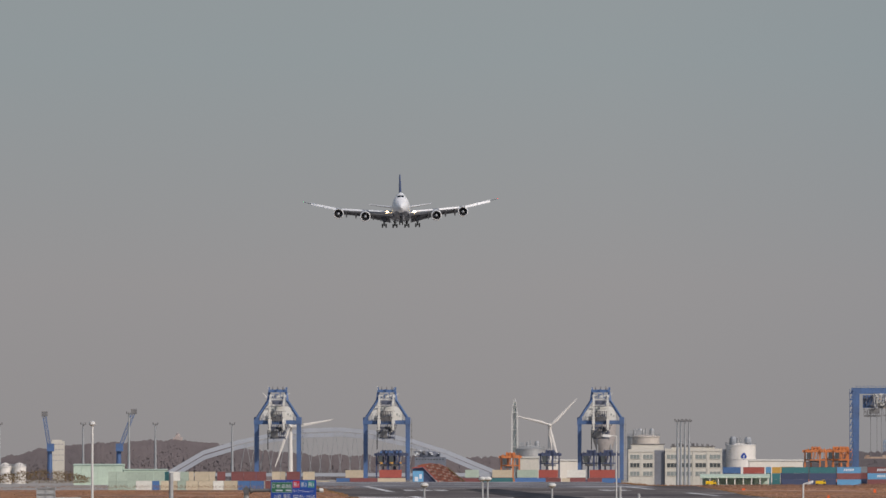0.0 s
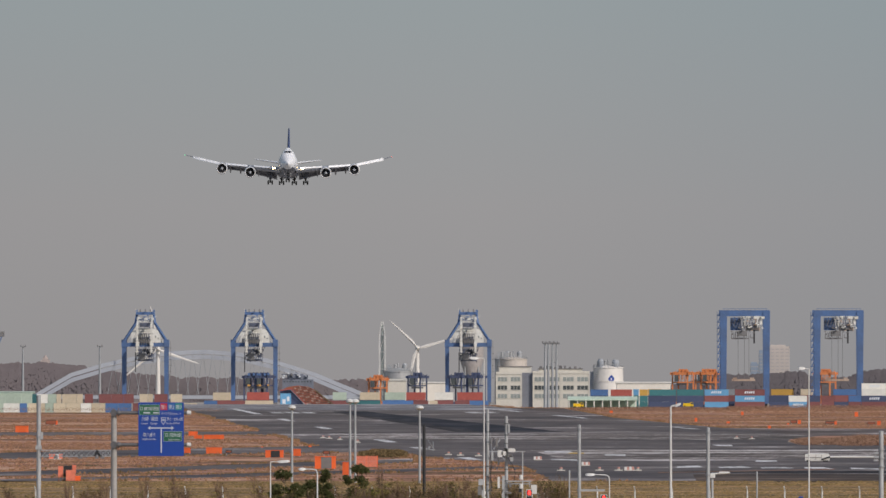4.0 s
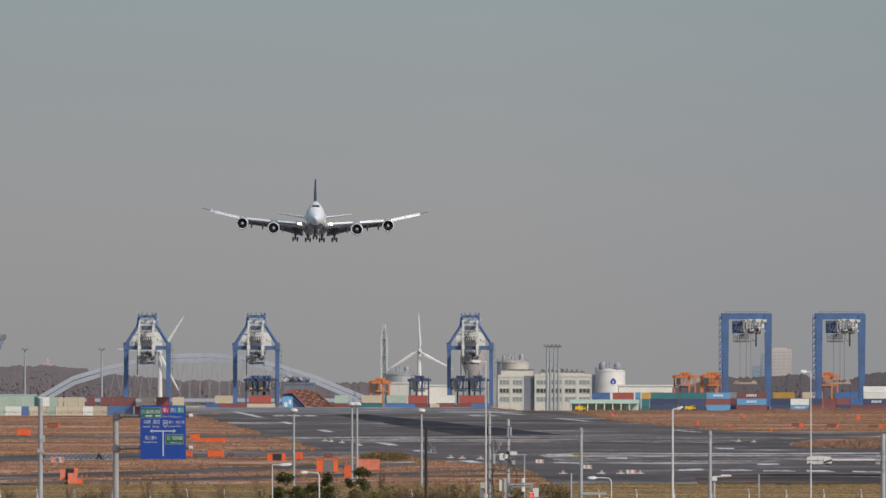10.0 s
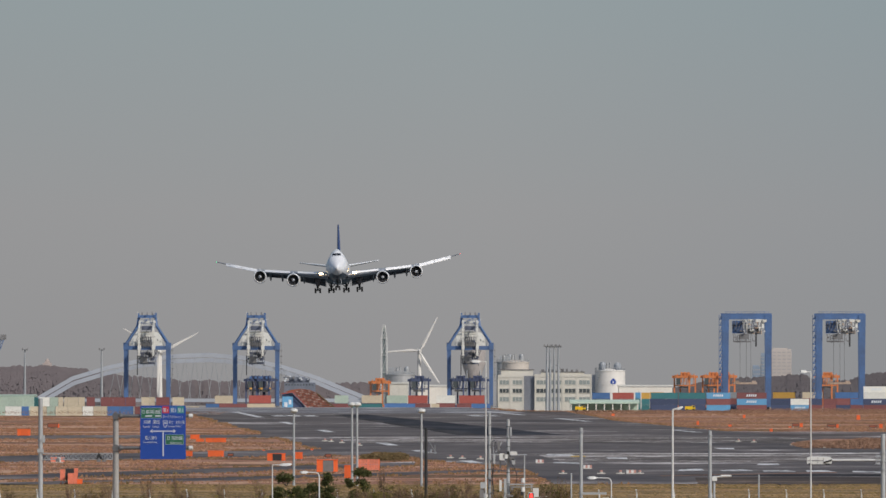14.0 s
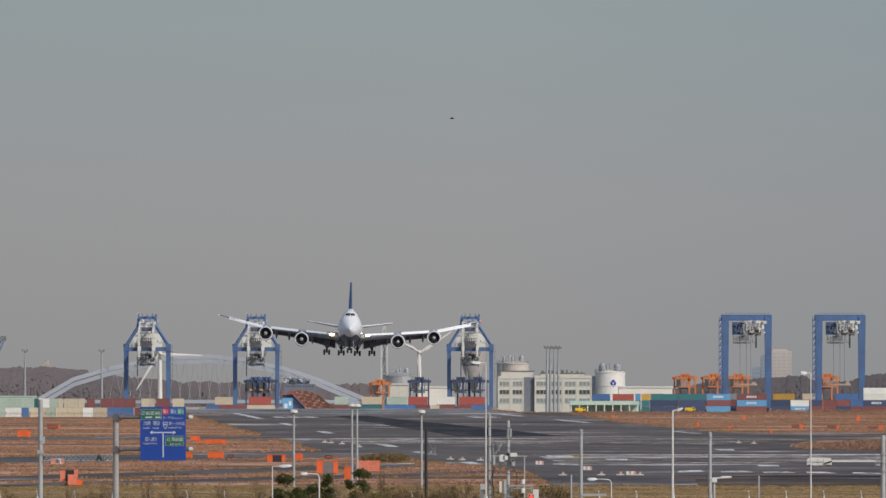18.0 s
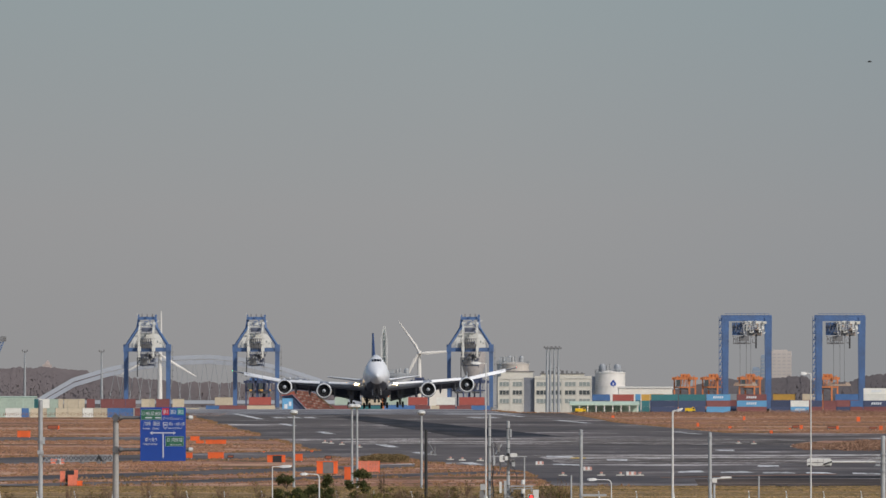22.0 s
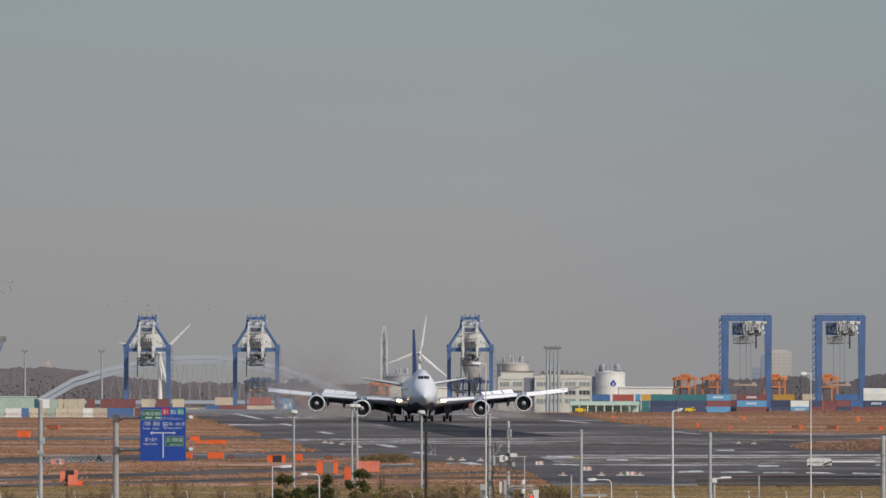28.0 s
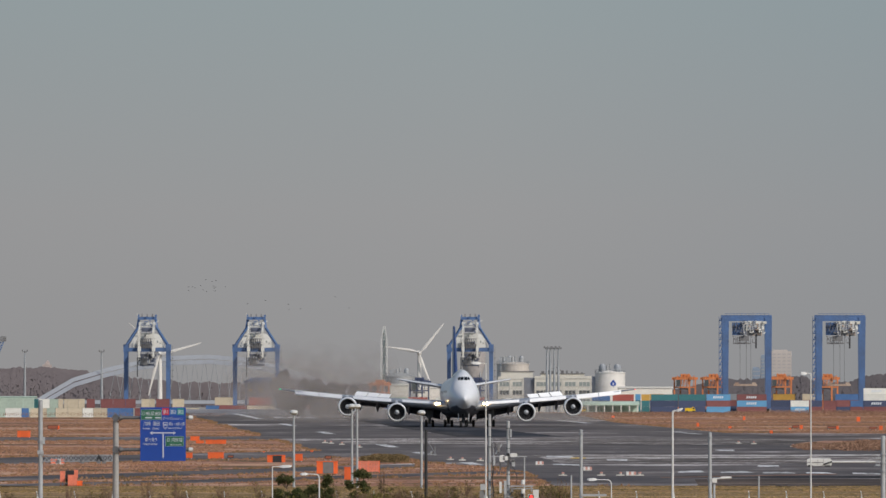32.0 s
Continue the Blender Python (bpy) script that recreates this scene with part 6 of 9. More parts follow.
# ---- equipment on the airfield ----
def cabinet(x, y, w, h, label, material=ORANGE, door=None, depth=1.2):
    """A painted equipment box on short feet with a lid and a door."""
    c = thing("equipment_box", label, "equipment", (x, y, 0.0), group="airfield boxes")
    bm = B()
    box(bm, -w / 2, w / 2, 0, depth, 0.12, h - 0.06)
    body = part("body", bm, material, c)
    bm = B()
    box(bm, -w / 2 - 0.05, w / 2 + 0.05, -0.06, depth + 0.06, h - 0.06, h)
    part("lid", bm, material, body)
    for sx in (-1, 1):
        for yy in (0.05, depth - 0.15):
            bm = B()
            box(bm, sx * (w / 2 - 0.12) - 0.06, sx * (w / 2 - 0.12) + 0.06, yy, yy + 0.1, 0, 0.12)
            part("foot", bm, STEEL, c)
    bm = B()
    box(bm, -w * 0.2, w * 0.3, -0.03, 0, 0.14, h * 0.93)
    part("door", bm, door or material, body, "dark door" if door else "")
    return c


for x, y, w, h, door in ((-65.50, 2142.94, 2.03, 1.15, None), (-37.02, 2046.99, 1.35, 0.76, None), (-32.45, 1959.26, 2.91, 0.73, None), (-34.96, 1973.35, 1.14, 0.57, None), (-27.37, 1652.39, 1.91, 0.88, None), (-30.75, 1662.40, 0.75, 0.75, None), (-19.27, 1585.53, 2.09, 0.98, BLACK), (-16.95, 1613.51, 0.86, 0.93, None)):
    cabinet(x, y, w, h, "bright orange equipment box on dry grass", ORANGE, door)
cabinet(-9.31, 1344.59, 0.72, 1.38, "tall bright orange cabinet beside the service road")
hut = cabinet(-12.00, 1421.22, 2.17, 1.41, "orange equipment hut with a dark grey door", ORANGE, ROOF_DARK, 2.0)
net = thing("debris_net", "faded red and white net screen on posts", "screen", (-7.89, 1451.30, 0.0))
bm = B()
for i in range(12):
    for j in range(6):
        w, h = 2.27 / 12, 1.14 / 6
        box(bm, -6 * w + i * w, -6 * w + i * w + w * 0.9, -0.02, 0.02, 0.1 + j * h, 0.1 + j * h + h * 0.9)
part("net", bm, ORANGE_PALE, net, "faded orange mesh")
for sx in (-1, 0, 1):
    bm = B()
    rod(bm, (sx * 1.14, 0.05, 0), (sx * 1.14, 0.05, 1.26), 0.05, 0.05, 6)
    part("post", bm, ORANGE, net)
crew = thing("equipment_cluster", "group of faded orange cabinets round a dark rack", "equipment", (-34.96, 1287.78, 0.0))
K = 0.05
for x0, x1, z0, z1, d, m, nm in ((-20, -11, 8, 28, 0.4, ORANGE_PALE, "side_cabinet"), (-10, 6, 8, 29, 0.8, BLACK, "rack"), (-5, 12, 1, 21, -0.2, ORANGE_PALE, "front_cabinet"), (6, 13, 15, 30, 1.0, ORANGE_PALE, "rear_cabinet"), (12, 22, 0, 10, 0.0, ORANGE, "low_box")):
    bm = B()
    box(bm, x0 * K, x1 * K, d, d + 0.7, max(0.05, z0 * K), z1 * K)
    for sx in (x0 + 1, x1 - 2):
        box(bm, sx * K, (sx + 1) * K, d + 0.2, d + 0.3, 0, max(0.06, z0 * K))
    part(nm, bm, m, crew)


def guidance_sign(x, y, w, h, label, face, edge):
    s = thing("airfield_sign", label, "sign", (x, y, 0.0), group="airfield signs")
    bm = B()
    box(bm, -w / 2, w / 2, 0, 0.25, 0.25, h)
    body = part("panel", bm, edge, s)
    bm = B()
    box(bm, -w / 2 + 0.08, w / 2 - 0.08, -0.02, 0, 0.33, h - 0.08)
    part("face", bm, face, body)
    for sx in (-1, 1):
        bm = B()
        rod(bm, (sx * w * 0.35, 0.12, 0), (sx * w * 0.35, 0.12, 0.26), 0.05, 0.05, 6)
        part("leg", bm, STEEL, s)
    return s


for x, y, w, h in ((-67.90, 2385.18, 1.77, 0.98), (-25.44, 1642.49, 0.74, 0.61), (-13.57, 1623.05, 0.80, 0.67), (62.40, 2427.40, 1.20, 0.80), (68.20, 2406.11, 1.59, 0.69), (74.78, 2385.18, 1.38, 0.69)):
    guidance_sign(x, y, w, h, "black airfield sign with red face on dry grass", BROWN_SIGN, BLACK)
for x, y, w, h in ((-67.50, 2406.11, 0.50, 0.99), (63.40, 2427.40, 0.60, 1.00), (46.76, 2516.48, 0.52, 1.04), (51.25, 2449.07, 0.61, 0.61), (62.09, 2827.80, 0.58, 1.05), (54.26, 2266.91, 0.56, 0.75), (83.06, 2742.96, 0.79, 1.36), (76.15, 2385.18, 0.69, 1.08), (60.86, 2406.11, 0.40, 0.50), (69.19, 2406.11, 0.50, 0.89), (36.57, 2949.42, 0.73, 0.73), (-17.02, 1781.14, 0.44, 0.37), (-23.11, 1769.65, 0.36, 0.29)):
    marker = thing("marker_board", "small bright orange marker board in dry grass", "marker", (x, y, 0.0), group="marker boards")
    bm = B()
    box(bm, -w * 0.45, w * 0.45, 0, 0.2, 0.12, h * 0.8)
    part("board", bm, ORANGE, marker)
    bm = B()
    rod(bm, (0, 0.1, 0), (0, 0.1, 0.2), 0.06, 0.06, 6)
    part("stake", bm, STEEL, marker)


def approach_light(x, y, label):
    a = thing("approach_light", label, "light", (x, y, 0.0), group="approach lights")
    bm = B()
    rod(bm, (0, 0, 0), (0, 0, 0.22), 0.16, 0.14, 8)
    box(bm, -0.42, 0.42, -0.2, 0.2, 0.0, 0.12)
    part("stand", bm, CONCRETE, a)
    bm = B()
    lathe(bm, [(0.1, 0.22), (0.17, 0.26), (0.16, 0.36), (0.03, 0.40)], "z", 10)
    part("lamp_head", bm, LAMP_FADED, a, "faded red lamp head")
    return a


light = approach_light(12.29, 1406.65, "low red and white approach light on asphalt")
for x, y in ((16.23, 1406.65), (18.20, 1406.65), (20.17, 1406.65), (0.88, 1642.49), (2.29, 1632.72), (4.41, 1623.05), (-17.24, 2002.16), (-16.21, 1987.65), (-14.45, 1959.26), (-11.53, 1891.70), (42.83, 1987.65), (44.71, 1973.35), (48.65, 1904.83), (51.12, 1840.91)):
    copy_thing(light, pose(x, y, 0.02))
for x, y, w in ((10.98, 1558.50, 0.90), (15.55, 1474.71, 0.91), (19.30, 1406.65, 0.99), (-44.04, 1567.41, 1.55)):
    b = thing("barrier_board", "low red and white striped barrier board", "barrier", (x, y, 0.02), group="barrier boards")
    h = 0.32 if w < 1.2 else 0.55
    for k in range(4):
        bm = B()
        box(bm, -w / 2 + k * w / 4, -w / 2 + (k + 1) * w / 4, 0, 0.12, 0.1, h + 0.1)
        part("panel", bm, (ORANGE_PALE if w > 1.2 else LAMP_FADED) if k % 2 or k == 0 and w > 1.2 else POLE_WHITE, b)
    bm = B()
    box(bm, -w / 2, w / 2, -0.1, 0.22, 0, 0.1)
    part("base", bm, CONCRETE, b)
van = thing("service_truck", "small yellow service truck parked at the runway end", "truck", (32.69, 3265.43, 0.0))
bm = B()
box(bm, -1.2, 0.5, 0, 1.8, 0.45, 1.15)
box(bm, -1.2, 0.5, 0, 1.8, 0.35, 0.5)
part("bed", bm, SIGN_YELLOW, van)
bm = B()
ring_loft(bm, [[Vector((0.5, y, 0.4)), Vector((1.3, y, 0.4)), Vector((1.25, y, 0.85)), Vector((1.0, y, 1.35)), Vector((0.5, y, 1.35))] for y in (0, 1.8)])
cabin = part("cabin", bm, SIGN_YELLOW, van)
bm = B()
box(bm, 0.6, 1.05, -0.02, 0.0, 0.85, 1.25)
part("side_window", bm, GLASS_DARK, cabin)
for x in (-0.8, 0.85):
    for y in (0.1, 1.6):
        bm = B()
        lathe(bm, [(0.05, -0.1), (0.3, -0.1), (0.3, 0.1), (0.05, 0.1)], "y", 14, (x, y, 0.3))
        part("wheel", bm, RUBBER, van)
copy_thing(van, pose(59.26, 3290, 0.0))


# ---- grass tufts and bushes ----
def blades(name, places, material, label, category, seed, up=(0.2, 0.45), wide=(0.6, 2.2), lean=0.2):
    rng = random.Random(seed)
    verts, faces = [], []
    for x, y, z in places:
        h, w = rng.uniform(*up), rng.uniform(*wide)
        n = 4
        for k in range(n):
            a = rng.uniform(-w, w)
            b = a + rng.uniform(-lean, lean)
            t = w * 0.35
            d = rng.uniform(-0.4, 0.4)
            i = len(verts)
            verts += [(x + a - t, y + d, z), (x + a + t, y + d, z), (x + b, y + d, z + h * rng.uniform(0.6, 1.1))]
            faces.append((i, i + 1, i + 2))
    me = bpy.data.meshes.new(name)
    me.from_pydata(verts, [], faces)
    me.materials.append(material)
    return tagged(new(name, me), label, category, kind="stuff")


def island_material(name, a, b, c):
    m = bpy.data.materials.new(name)
    m.use_nodes = True
    n, l = m.node_tree.nodes, m.node_tree.links
    n["Principled BSDF"].inputs["Roughness"].default_value = 0.95
    n["Principled BSDF"].inputs["Specular IOR Level"].default_value = 0.1
    g = n.new("ShaderNodeNewGeometry")
    r = n.new("ShaderNodeValToRGB")
    r.color_ramp.elements[0].color = (*a, 1)
    r.color_ramp.elements[1].color = (*b, 1)
    r.color_ramp.elements.new(0.5).color = (*c, 1)
    l.new(g.outputs["Random Per Island"], r.inputs["Fac"])
    l.new(r.outputs["Color"], n["Principled BSDF"].inputs["Base Color"])
    return m


TUFT = island_material("tuft_grass", (0.165, 0.092, 0.052), (0.40, 0.245, 0.155), (0.275, 0.145, 0.092))
EDGE_TUFT = island_material("edge_grass", (0.10, 0.080, 0.034), (0.36, 0.21, 0.122), (0.21, 0.118, 0.066))
TURF = island_material("turf_blades", (0.115, 0.092, 0.036), (0.38, 0.26, 0.13), (0.235, 0.16, 0.074))
BANK_TUFT = island_material("bank_blades", (0.20, 0.135, 0.055), (0.42, 0.28, 0.14), (0.32, 0.19, 0.095))
BUSH = island_material("bush_leaf", (0.06, 0.045, 0.022), (0.24, 0.165, 0.085), (0.13, 0.095, 0.045))
REED = island_material("reed_leaf", (0.145, 0.082, 0.052), (0.38, 0.235, 0.165), (0.255, 0.147, 0.098))


def inside(x, y, poly):
    hit = False
    for i, (x1, y1) in enumerate(poly):
        x0, y0 = poly[i - 1]
        if (y0 > y) != (y1 > y) and x < (x1 - x0) * (y - y0) / (y1 - y0) + x0:
            hit = not hit
    return hit


rng = random.Random(12)
spots = []
while len(spots) < 26000:
    y = 1300 + 2180 * rng.random() ** 0.8
    x = rng.uniform(-0.047, 0.036) * y
    if not any(inside(x, y, q) for q in PAVED):
        if noise.noise((x * 0.03, y * 0.012, 0)) > -0.15:
            if ground_height(x, y) > -0.01:
                spots.append((x, y, 0.0))
blades("grass_tufts", spots, TUFT, "tufts of tall dry brown grass", "grass", 3, (0.08, 0.22), (0.1, 0.34), 0.1)
# ragged growth along the borders of the paved strips
rng = random.Random(13)
border = []
for poly in PAVED:
    for (xa, ya), (xb, yb) in zip(poly, poly[1:] + poly[:1]):
        if not (1240 < min(ya, yb) and max(ya, yb) < 3450) or max(abs(xa), abs(xb)) > 200:
            continue
        for _ in range(int(math.hypot(xb - xa, (yb - ya) * 0.25) * 9)):
            u = rng.random()
            x, y = xa + (xb - xa) * u + rng.gauss(0, 0.5), ya + (yb - ya) * u + rng.gauss(0, 9)
            if noise.noise((x * 0.12, y * 0.03, 7.0)) > -0.1 and not any(inside(x, y, q) for q in PAVED) and ground_height(x, y) > -0.01:
                border.append((x, y, 0.0))
blades("border_grass", border, EDGE_TUFT, "ragged olive and rusty grass along the taxiway edges", "grass", 6, (0.08, 0.36), (0.08, 0.3), 0.14)
rng = random.Random(14)
near = [(rng.uniform(-0.047, 0.036) * y, y, 0.01) for y in (1086 + 200 * rng.random() for _ in range(16000))]
near = [p for p in near if noise.noise((p[0] * 0.01, p[1] * 0.09, 2)) > -0.1]
blades("turf_blades", near, TURF, "short mown turf of brown and olive blades", "grass", 4, (0.03, 0.10), (0.08, 0.4), 0.05)
crest = []
for _ in range(14000):
    y = 880 + 22 * rng.random()
    x = rng.uniform(-0.047, 0.036) * y
    crest.append((x, y, ground_height(x, y) + 0.03))
blades("bank_blades", crest, BANK_TUFT, "short dry grass on the near bank", "grass", 5, (0.03, 0.09), (0.04, 0.2), 0.05)


def thicket(name, x0, x1, y0, y1, h, count, material, label, seed):
    rng = random.Random(seed)
    verts, faces = [], []
    for _ in range(count):
        u = rng.random()
        x = x0 + (x1 - x0) * u
        y = rng.uniform(y0, y1)
        top = h * (0.55 + 0.45 * math.sin(math.pi * min(1, max(0.04, u))) + 0.25 * noise.noise((x * 0.5, y * 0.05, seed)))
        z = rng.random() ** 0.8 * max(0.1, top)
        r = 0.03 * h + rng.uniform(0.03, 0.09)
        i = len(verts)
        for k in range(3):
            verts.append((x + rng.uniform(-r, r) * 1.4, y + rng.uniform(-r, r), max(0.0, z + rng.uniform(-r, r * 1.3))))
        faces.append((i, i + 1, i + 2))
    me = bpy.data.meshes.new(name)
    me.from_pydata(verts, [], faces)
    me.materials.append(material)
    return tagged(new(name, me), label, "bush", kind="stuff")


thicket("bushes", -9.74, -4.06, 1600, 1640, 0.8, 12000, BUSH, "dark olive scrub on the airfield verge", 1)
thicket("reeds", 48.16, 55.04, 1830, 1900, 0.65, 12000, REED, "dry brown reeds beside the taxiway", 2)
thicket("reeds", 52.78, 64.06, 1810, 1880, 1.2, 16000, REED, "dry brown reeds beside the taxiway", 3)
thicket("reeds", 29.70, 70.11, 3080, 3240, 0.55, 16000, REED, "dry brown growth along the runway end", 4)
thicket("reeds", 67.80, 109.85, 3080, 3300, 0.8, 18000, REED, "dry brown growth along the airfield edge", 5)
thicket("reeds", -128.57, -49.47, 3040, 3200, 0.5, 6000, REED, "dry brown growth along the airfield edge", 6)
thicket("bushes", -145.54, -122.09, 3430, 3470, 3.2, 5000, BUSH, "dark scrub in front of the container yard", 7)

# ---- roadside strip behind the near bank: poles, signs, fence, hedge and trees ----
R0 = -0.4


def plain_pole(x, y, top, r, material, label, name="utility_pole", base=R0, collars=()):
    p = thing(name, label, "pole", (x, y, base), group="roadside poles")
    h = top - base
    bm = B()
    rod(bm, (0, 0, 0), (0, 0, h), r, r * 0.92, 16)
    shaft = part("shaft", bm, material, p, "", True)
    bm = B()
    rod(bm, (0, 0, h), (0, 0, h + 0.05), r * 0.98, r * 0.6, 12)
    part("cap", bm, material, shaft)
    bm = B()
    box(bm, -r * 1.8, r * 1.8, -r * 1.8, r * 1.8, -0.05, 0.06)
    part("base_plate", bm, STEEL, p)
    for z in collars:
        bm = B()
        rod(bm, (0, 0, z - base - 0.06), (0, 0, z - base + 0.06), r * 1.35, r * 1.35, 14)
        part("collar", bm, STEEL, shaft)
    return p


grey_a = plain_pole(-27.87, 950, 8.87, 0.16, POLE_GREY, "thick grey steel pole carrying a lattice arm", collars=(6.02, 5.27))
bm = B()
box(bm, 0.12, 0.30, -0.15, 0.15, 5.86 - R0, 6.37 - R0)
box(bm, -0.22, 0.2, -0.2, 0.2, 5.16 - R0, 5.43 - R0)
part("junction_box", bm, POLE_GREY, grey_a)
kit_pole = plain_pole(3.26, 960, 7.86, 0.11, POLE_GREY, "grey steel pole with equipment brackets", collars=(4.62, 3.31))
cam_pole = plain_pole(4.56, 958, 7.39, 0.12, POLE_GREY, "grey pole carrying cameras and antenna boxes", collars=(5.10, 2.34))
ped_pole = plain_pole(9.69, 962, 6.78, 0.12, POLE_GREY, "grey steel pole with signal bracket", collars=(6.50, 2.22))
plain_pole(18.73, 962, 6.58, 0.13, POLE_GREY, "grey steel pole beside the fence", collars=(6.27, 3.29))
plain_pole(30.81, 960, 6.36, 0.17, POLE_GREY, "thick grey pole carrying a horizontal traffic signal", collars=(5.09, 4.50, 3.90))
black = plain_pole(-1.24, 1000, 6.60, 0.12, BLACK, "black pole with thin aerial wires")
bm = B()
beam(bm, (0.1, 0, 5.86 - R0), (0.72, 0, 4.83 - R0), 0.03)
beam(bm, (0.1, 0, 4.83 - R0), (0.8, 0, 4.83 - R0), 0.05)
rod(bm, (0.66, 0, 4.71 - R0), (0.66, 0, 5.41 - R0), 0.025, 0.025, 6)
rod(bm, (0.3, 0, 4.83 - R0), (0.42, 0, 5.08 - R0), 0.08, 0.08, 8)
part("aerial", bm, STEEL, black)


def mushroom_lamp(x, y, top, label):
    m = thing("post_lamp", label, "lamp post", (x, y, 0.0), group="apron lamps")
    bm = B()
    rod(bm, (0, 0, 0), (0, 0, top - 0.25), 0.12, 0.09, 12)
    part("post", bm, POLE_GREY, m, "", True)
    bm = B()
    lathe(bm, [(0.02, top + 0.14), (0.22, top + 0.12), (0.36, top + 0.02), (0.38, top - 0.14), (0.27, top - 0.26), (0.1, top - 0.3)], "z", 18)
    part("lamp_head", bm, POLE_WHITE, m, "white round lamp head", True)
    return m


mushroom = mushroom_lamp(-13.81, 1270, 7.06, "grey post lamp with a white mushroom head")
copy_thing(mushroom, pose(-1.98, 1265, 0.0))
twin = mushroom_lamp(-8.41, 1268, 7.64, "tall grey post lamp with a white mushroom head")
copy_thing(twin, pose(-7.94, 1268, 0.0))


def arm_lamp(x, y, top, reach, drop, r, label, curved=False):
    """A street lamp whose arm reaches sideways; a negative reach goes to the left."""
    a = thing("street_lamp", label, "street lamp", (x, y, R0), group="street lamps")
    r *= 0.75
    h = top - R0
    bm = B()
    rod(bm, (0, 0, 0), (0, 0, h - (0.3 if curved else 0)), r * 1.25, r * 0.8, 14)
    if curved:
        pts = [(0, h - 0.3), (reach * 0.03, h - 0.12), (reach * 0.10, h - 0.02), (reach * 0.22, h), (reach * 0.6, h + 0.02)]
        for (xa, za), (xb, zb) in zip(pts, pts[1:]):
            rod(bm, (xa, 0, za), (xb, 0, zb), r * 0.8, r * 0.75, 10)
    else:
        rod(bm, (0, 0, h), (reach * 0.5, 0, h + drop * 0.5), r * 0.8, r * 0.7, 10)
    part("post", bm, POLE_WHITE, a, "", True)
    bm = B()
    s = 1 if reach > 0 else -1
    x0, x1 = reach * (0.6 if curved else 0.35), reach
    z0 = h + (0.02 if curved else drop * 0.35)
    ring_loft(bm, [[Vector((xx, -w, zz - t)), Vector((xx, w, zz - t)), Vector((xx, w * 0.7, zz + t)), Vector((xx, -w * 0.7, zz + t))] for xx, w, t, zz in ((x0, 0.06, 0.05, z0), (x0 + (x1 - x0) * 0.3, 0.16, 0.10, z0), (x0 + (x1 - x0) * 0.8, 0.17, 0.09, z0 + (0 if curved else drop * 0.4)), (x1, 0.05, 0.04, z0 + (0 if curved else drop * 0.6)))])
    part("lamp_head", bm, POLE_WHITE, a, "long white lamp head")
    return a


arm_lamp(2.97, 950, 11.46, -1.06, 0.05, 0.062, "tall white street lamp with a short arm")
arm_lamp(25.48, 950, 10.75, -0.78, 0.05, 0.062, "tall white street lamp with a short arm")
arm_lamp(15.99, 955, 8.11, 0.71, 0.22, 0.10, "white street lamp with a stubby tilted head")
arm_lamp(-11.69, 940, 4.37, 1.32, 0.06, 0.055, "low white lamp with an arm over the hedge")
arm_lamp(-8.48, 940, 3.86, -1.32, 0.0, 0.07, "low white lamp with a curved arm", True)
arm_lamp(11.60, 945, 3.44, -1.67, 0.0, 0.06, "low white lamp with a curved arm", True)
ball = thing("street_lamp", "tall white street lamp with a round head", "street lamp", (-33.34, 950, R0), group="street lamps")
bm = B()
rod(bm, (0, 0, 0), (0, 0, 12.20 - R0), 0.11, 0.08, 14)
part("post", bm, POLE_WHITE, ball, "", True)
bm = B()
lathe(bm, [(0.02, 12.51 - R0), (0.2, 12.43 - R0), (0.22, 12.28 - R0), (0.08, 12.12 - R0)], "z", 16)
part("lamp_head", bm, POLE_WHITE, ball, "", True)

# ---- the direction sign on its own pole ----
SY = 945
# Zinc darkened so that the sign's arms look shaded.
ZINC_DARKENED = mat("zinc_darkened", (0.115, 0.115, 0.12), 0.6, 0.2, 0.15, 1.5)
sp = thing("direction_sign", "blue overhead direction sign on a grey cantilever pole", "road sign", (-22.54, SY, R0))
bm = B()
rod(bm, (0, 0, 0), (0, 0, 7.80 - R0), 0.23, 0.19, 20)
post = part("pole", bm, mat("cream_pole", (0.31, 0.30, 0.285), 0.55, 0, 0.10, 1.2, tint=(0.25, 0.24, 0.225)), sp, "thick pale grey pole", True)
bm = B()
rod(bm, (0, 0, 7.80 - R0), (0, 0, 7.87 - R0), 0.19, 0.12, 16)
part("pole_cap", bm, POLE_WHITE, post)
for z in (7.72, 5.52):
    bm = B()
    rod(bm, (-0.12, -0.2, z - R0), (5.10, -0.2, z - R0), 0.125, 0.125, 14)
    arm = part("cantilever_arm", bm, ZINC_DARKENED, sp, "grey tubular arm", True)
    bm = B()
    lathe(bm, [(0.02, 5.33), (0.15, 5.29), (0.16, 5.06), (0.125, 5.02)], "x", 14, (0, -0.2, z - R0))
    part("arm_cap", bm, POLE_WHITE, arm, "white rounded end cap", True)
    bm = B()
    lathe(bm, [(0.19, 0.25), (0.24, 0.25), (0.24, 0.33), (0.19, 0.33), (0.13, 0.5)], "x", 16, (0, -0.2, z - R0))
    rod(bm, (0, -0.34, z - R0), (0, 0.1, z - R0), 0.24, 0.24, 16)
    part("flange", bm, ZINC_DARKENED, arm, "bolted flange")
PW, PH = 3.13, 3.70
px0, pz1 = 1.69, 8.44 - R0
bm = B()
ring = []
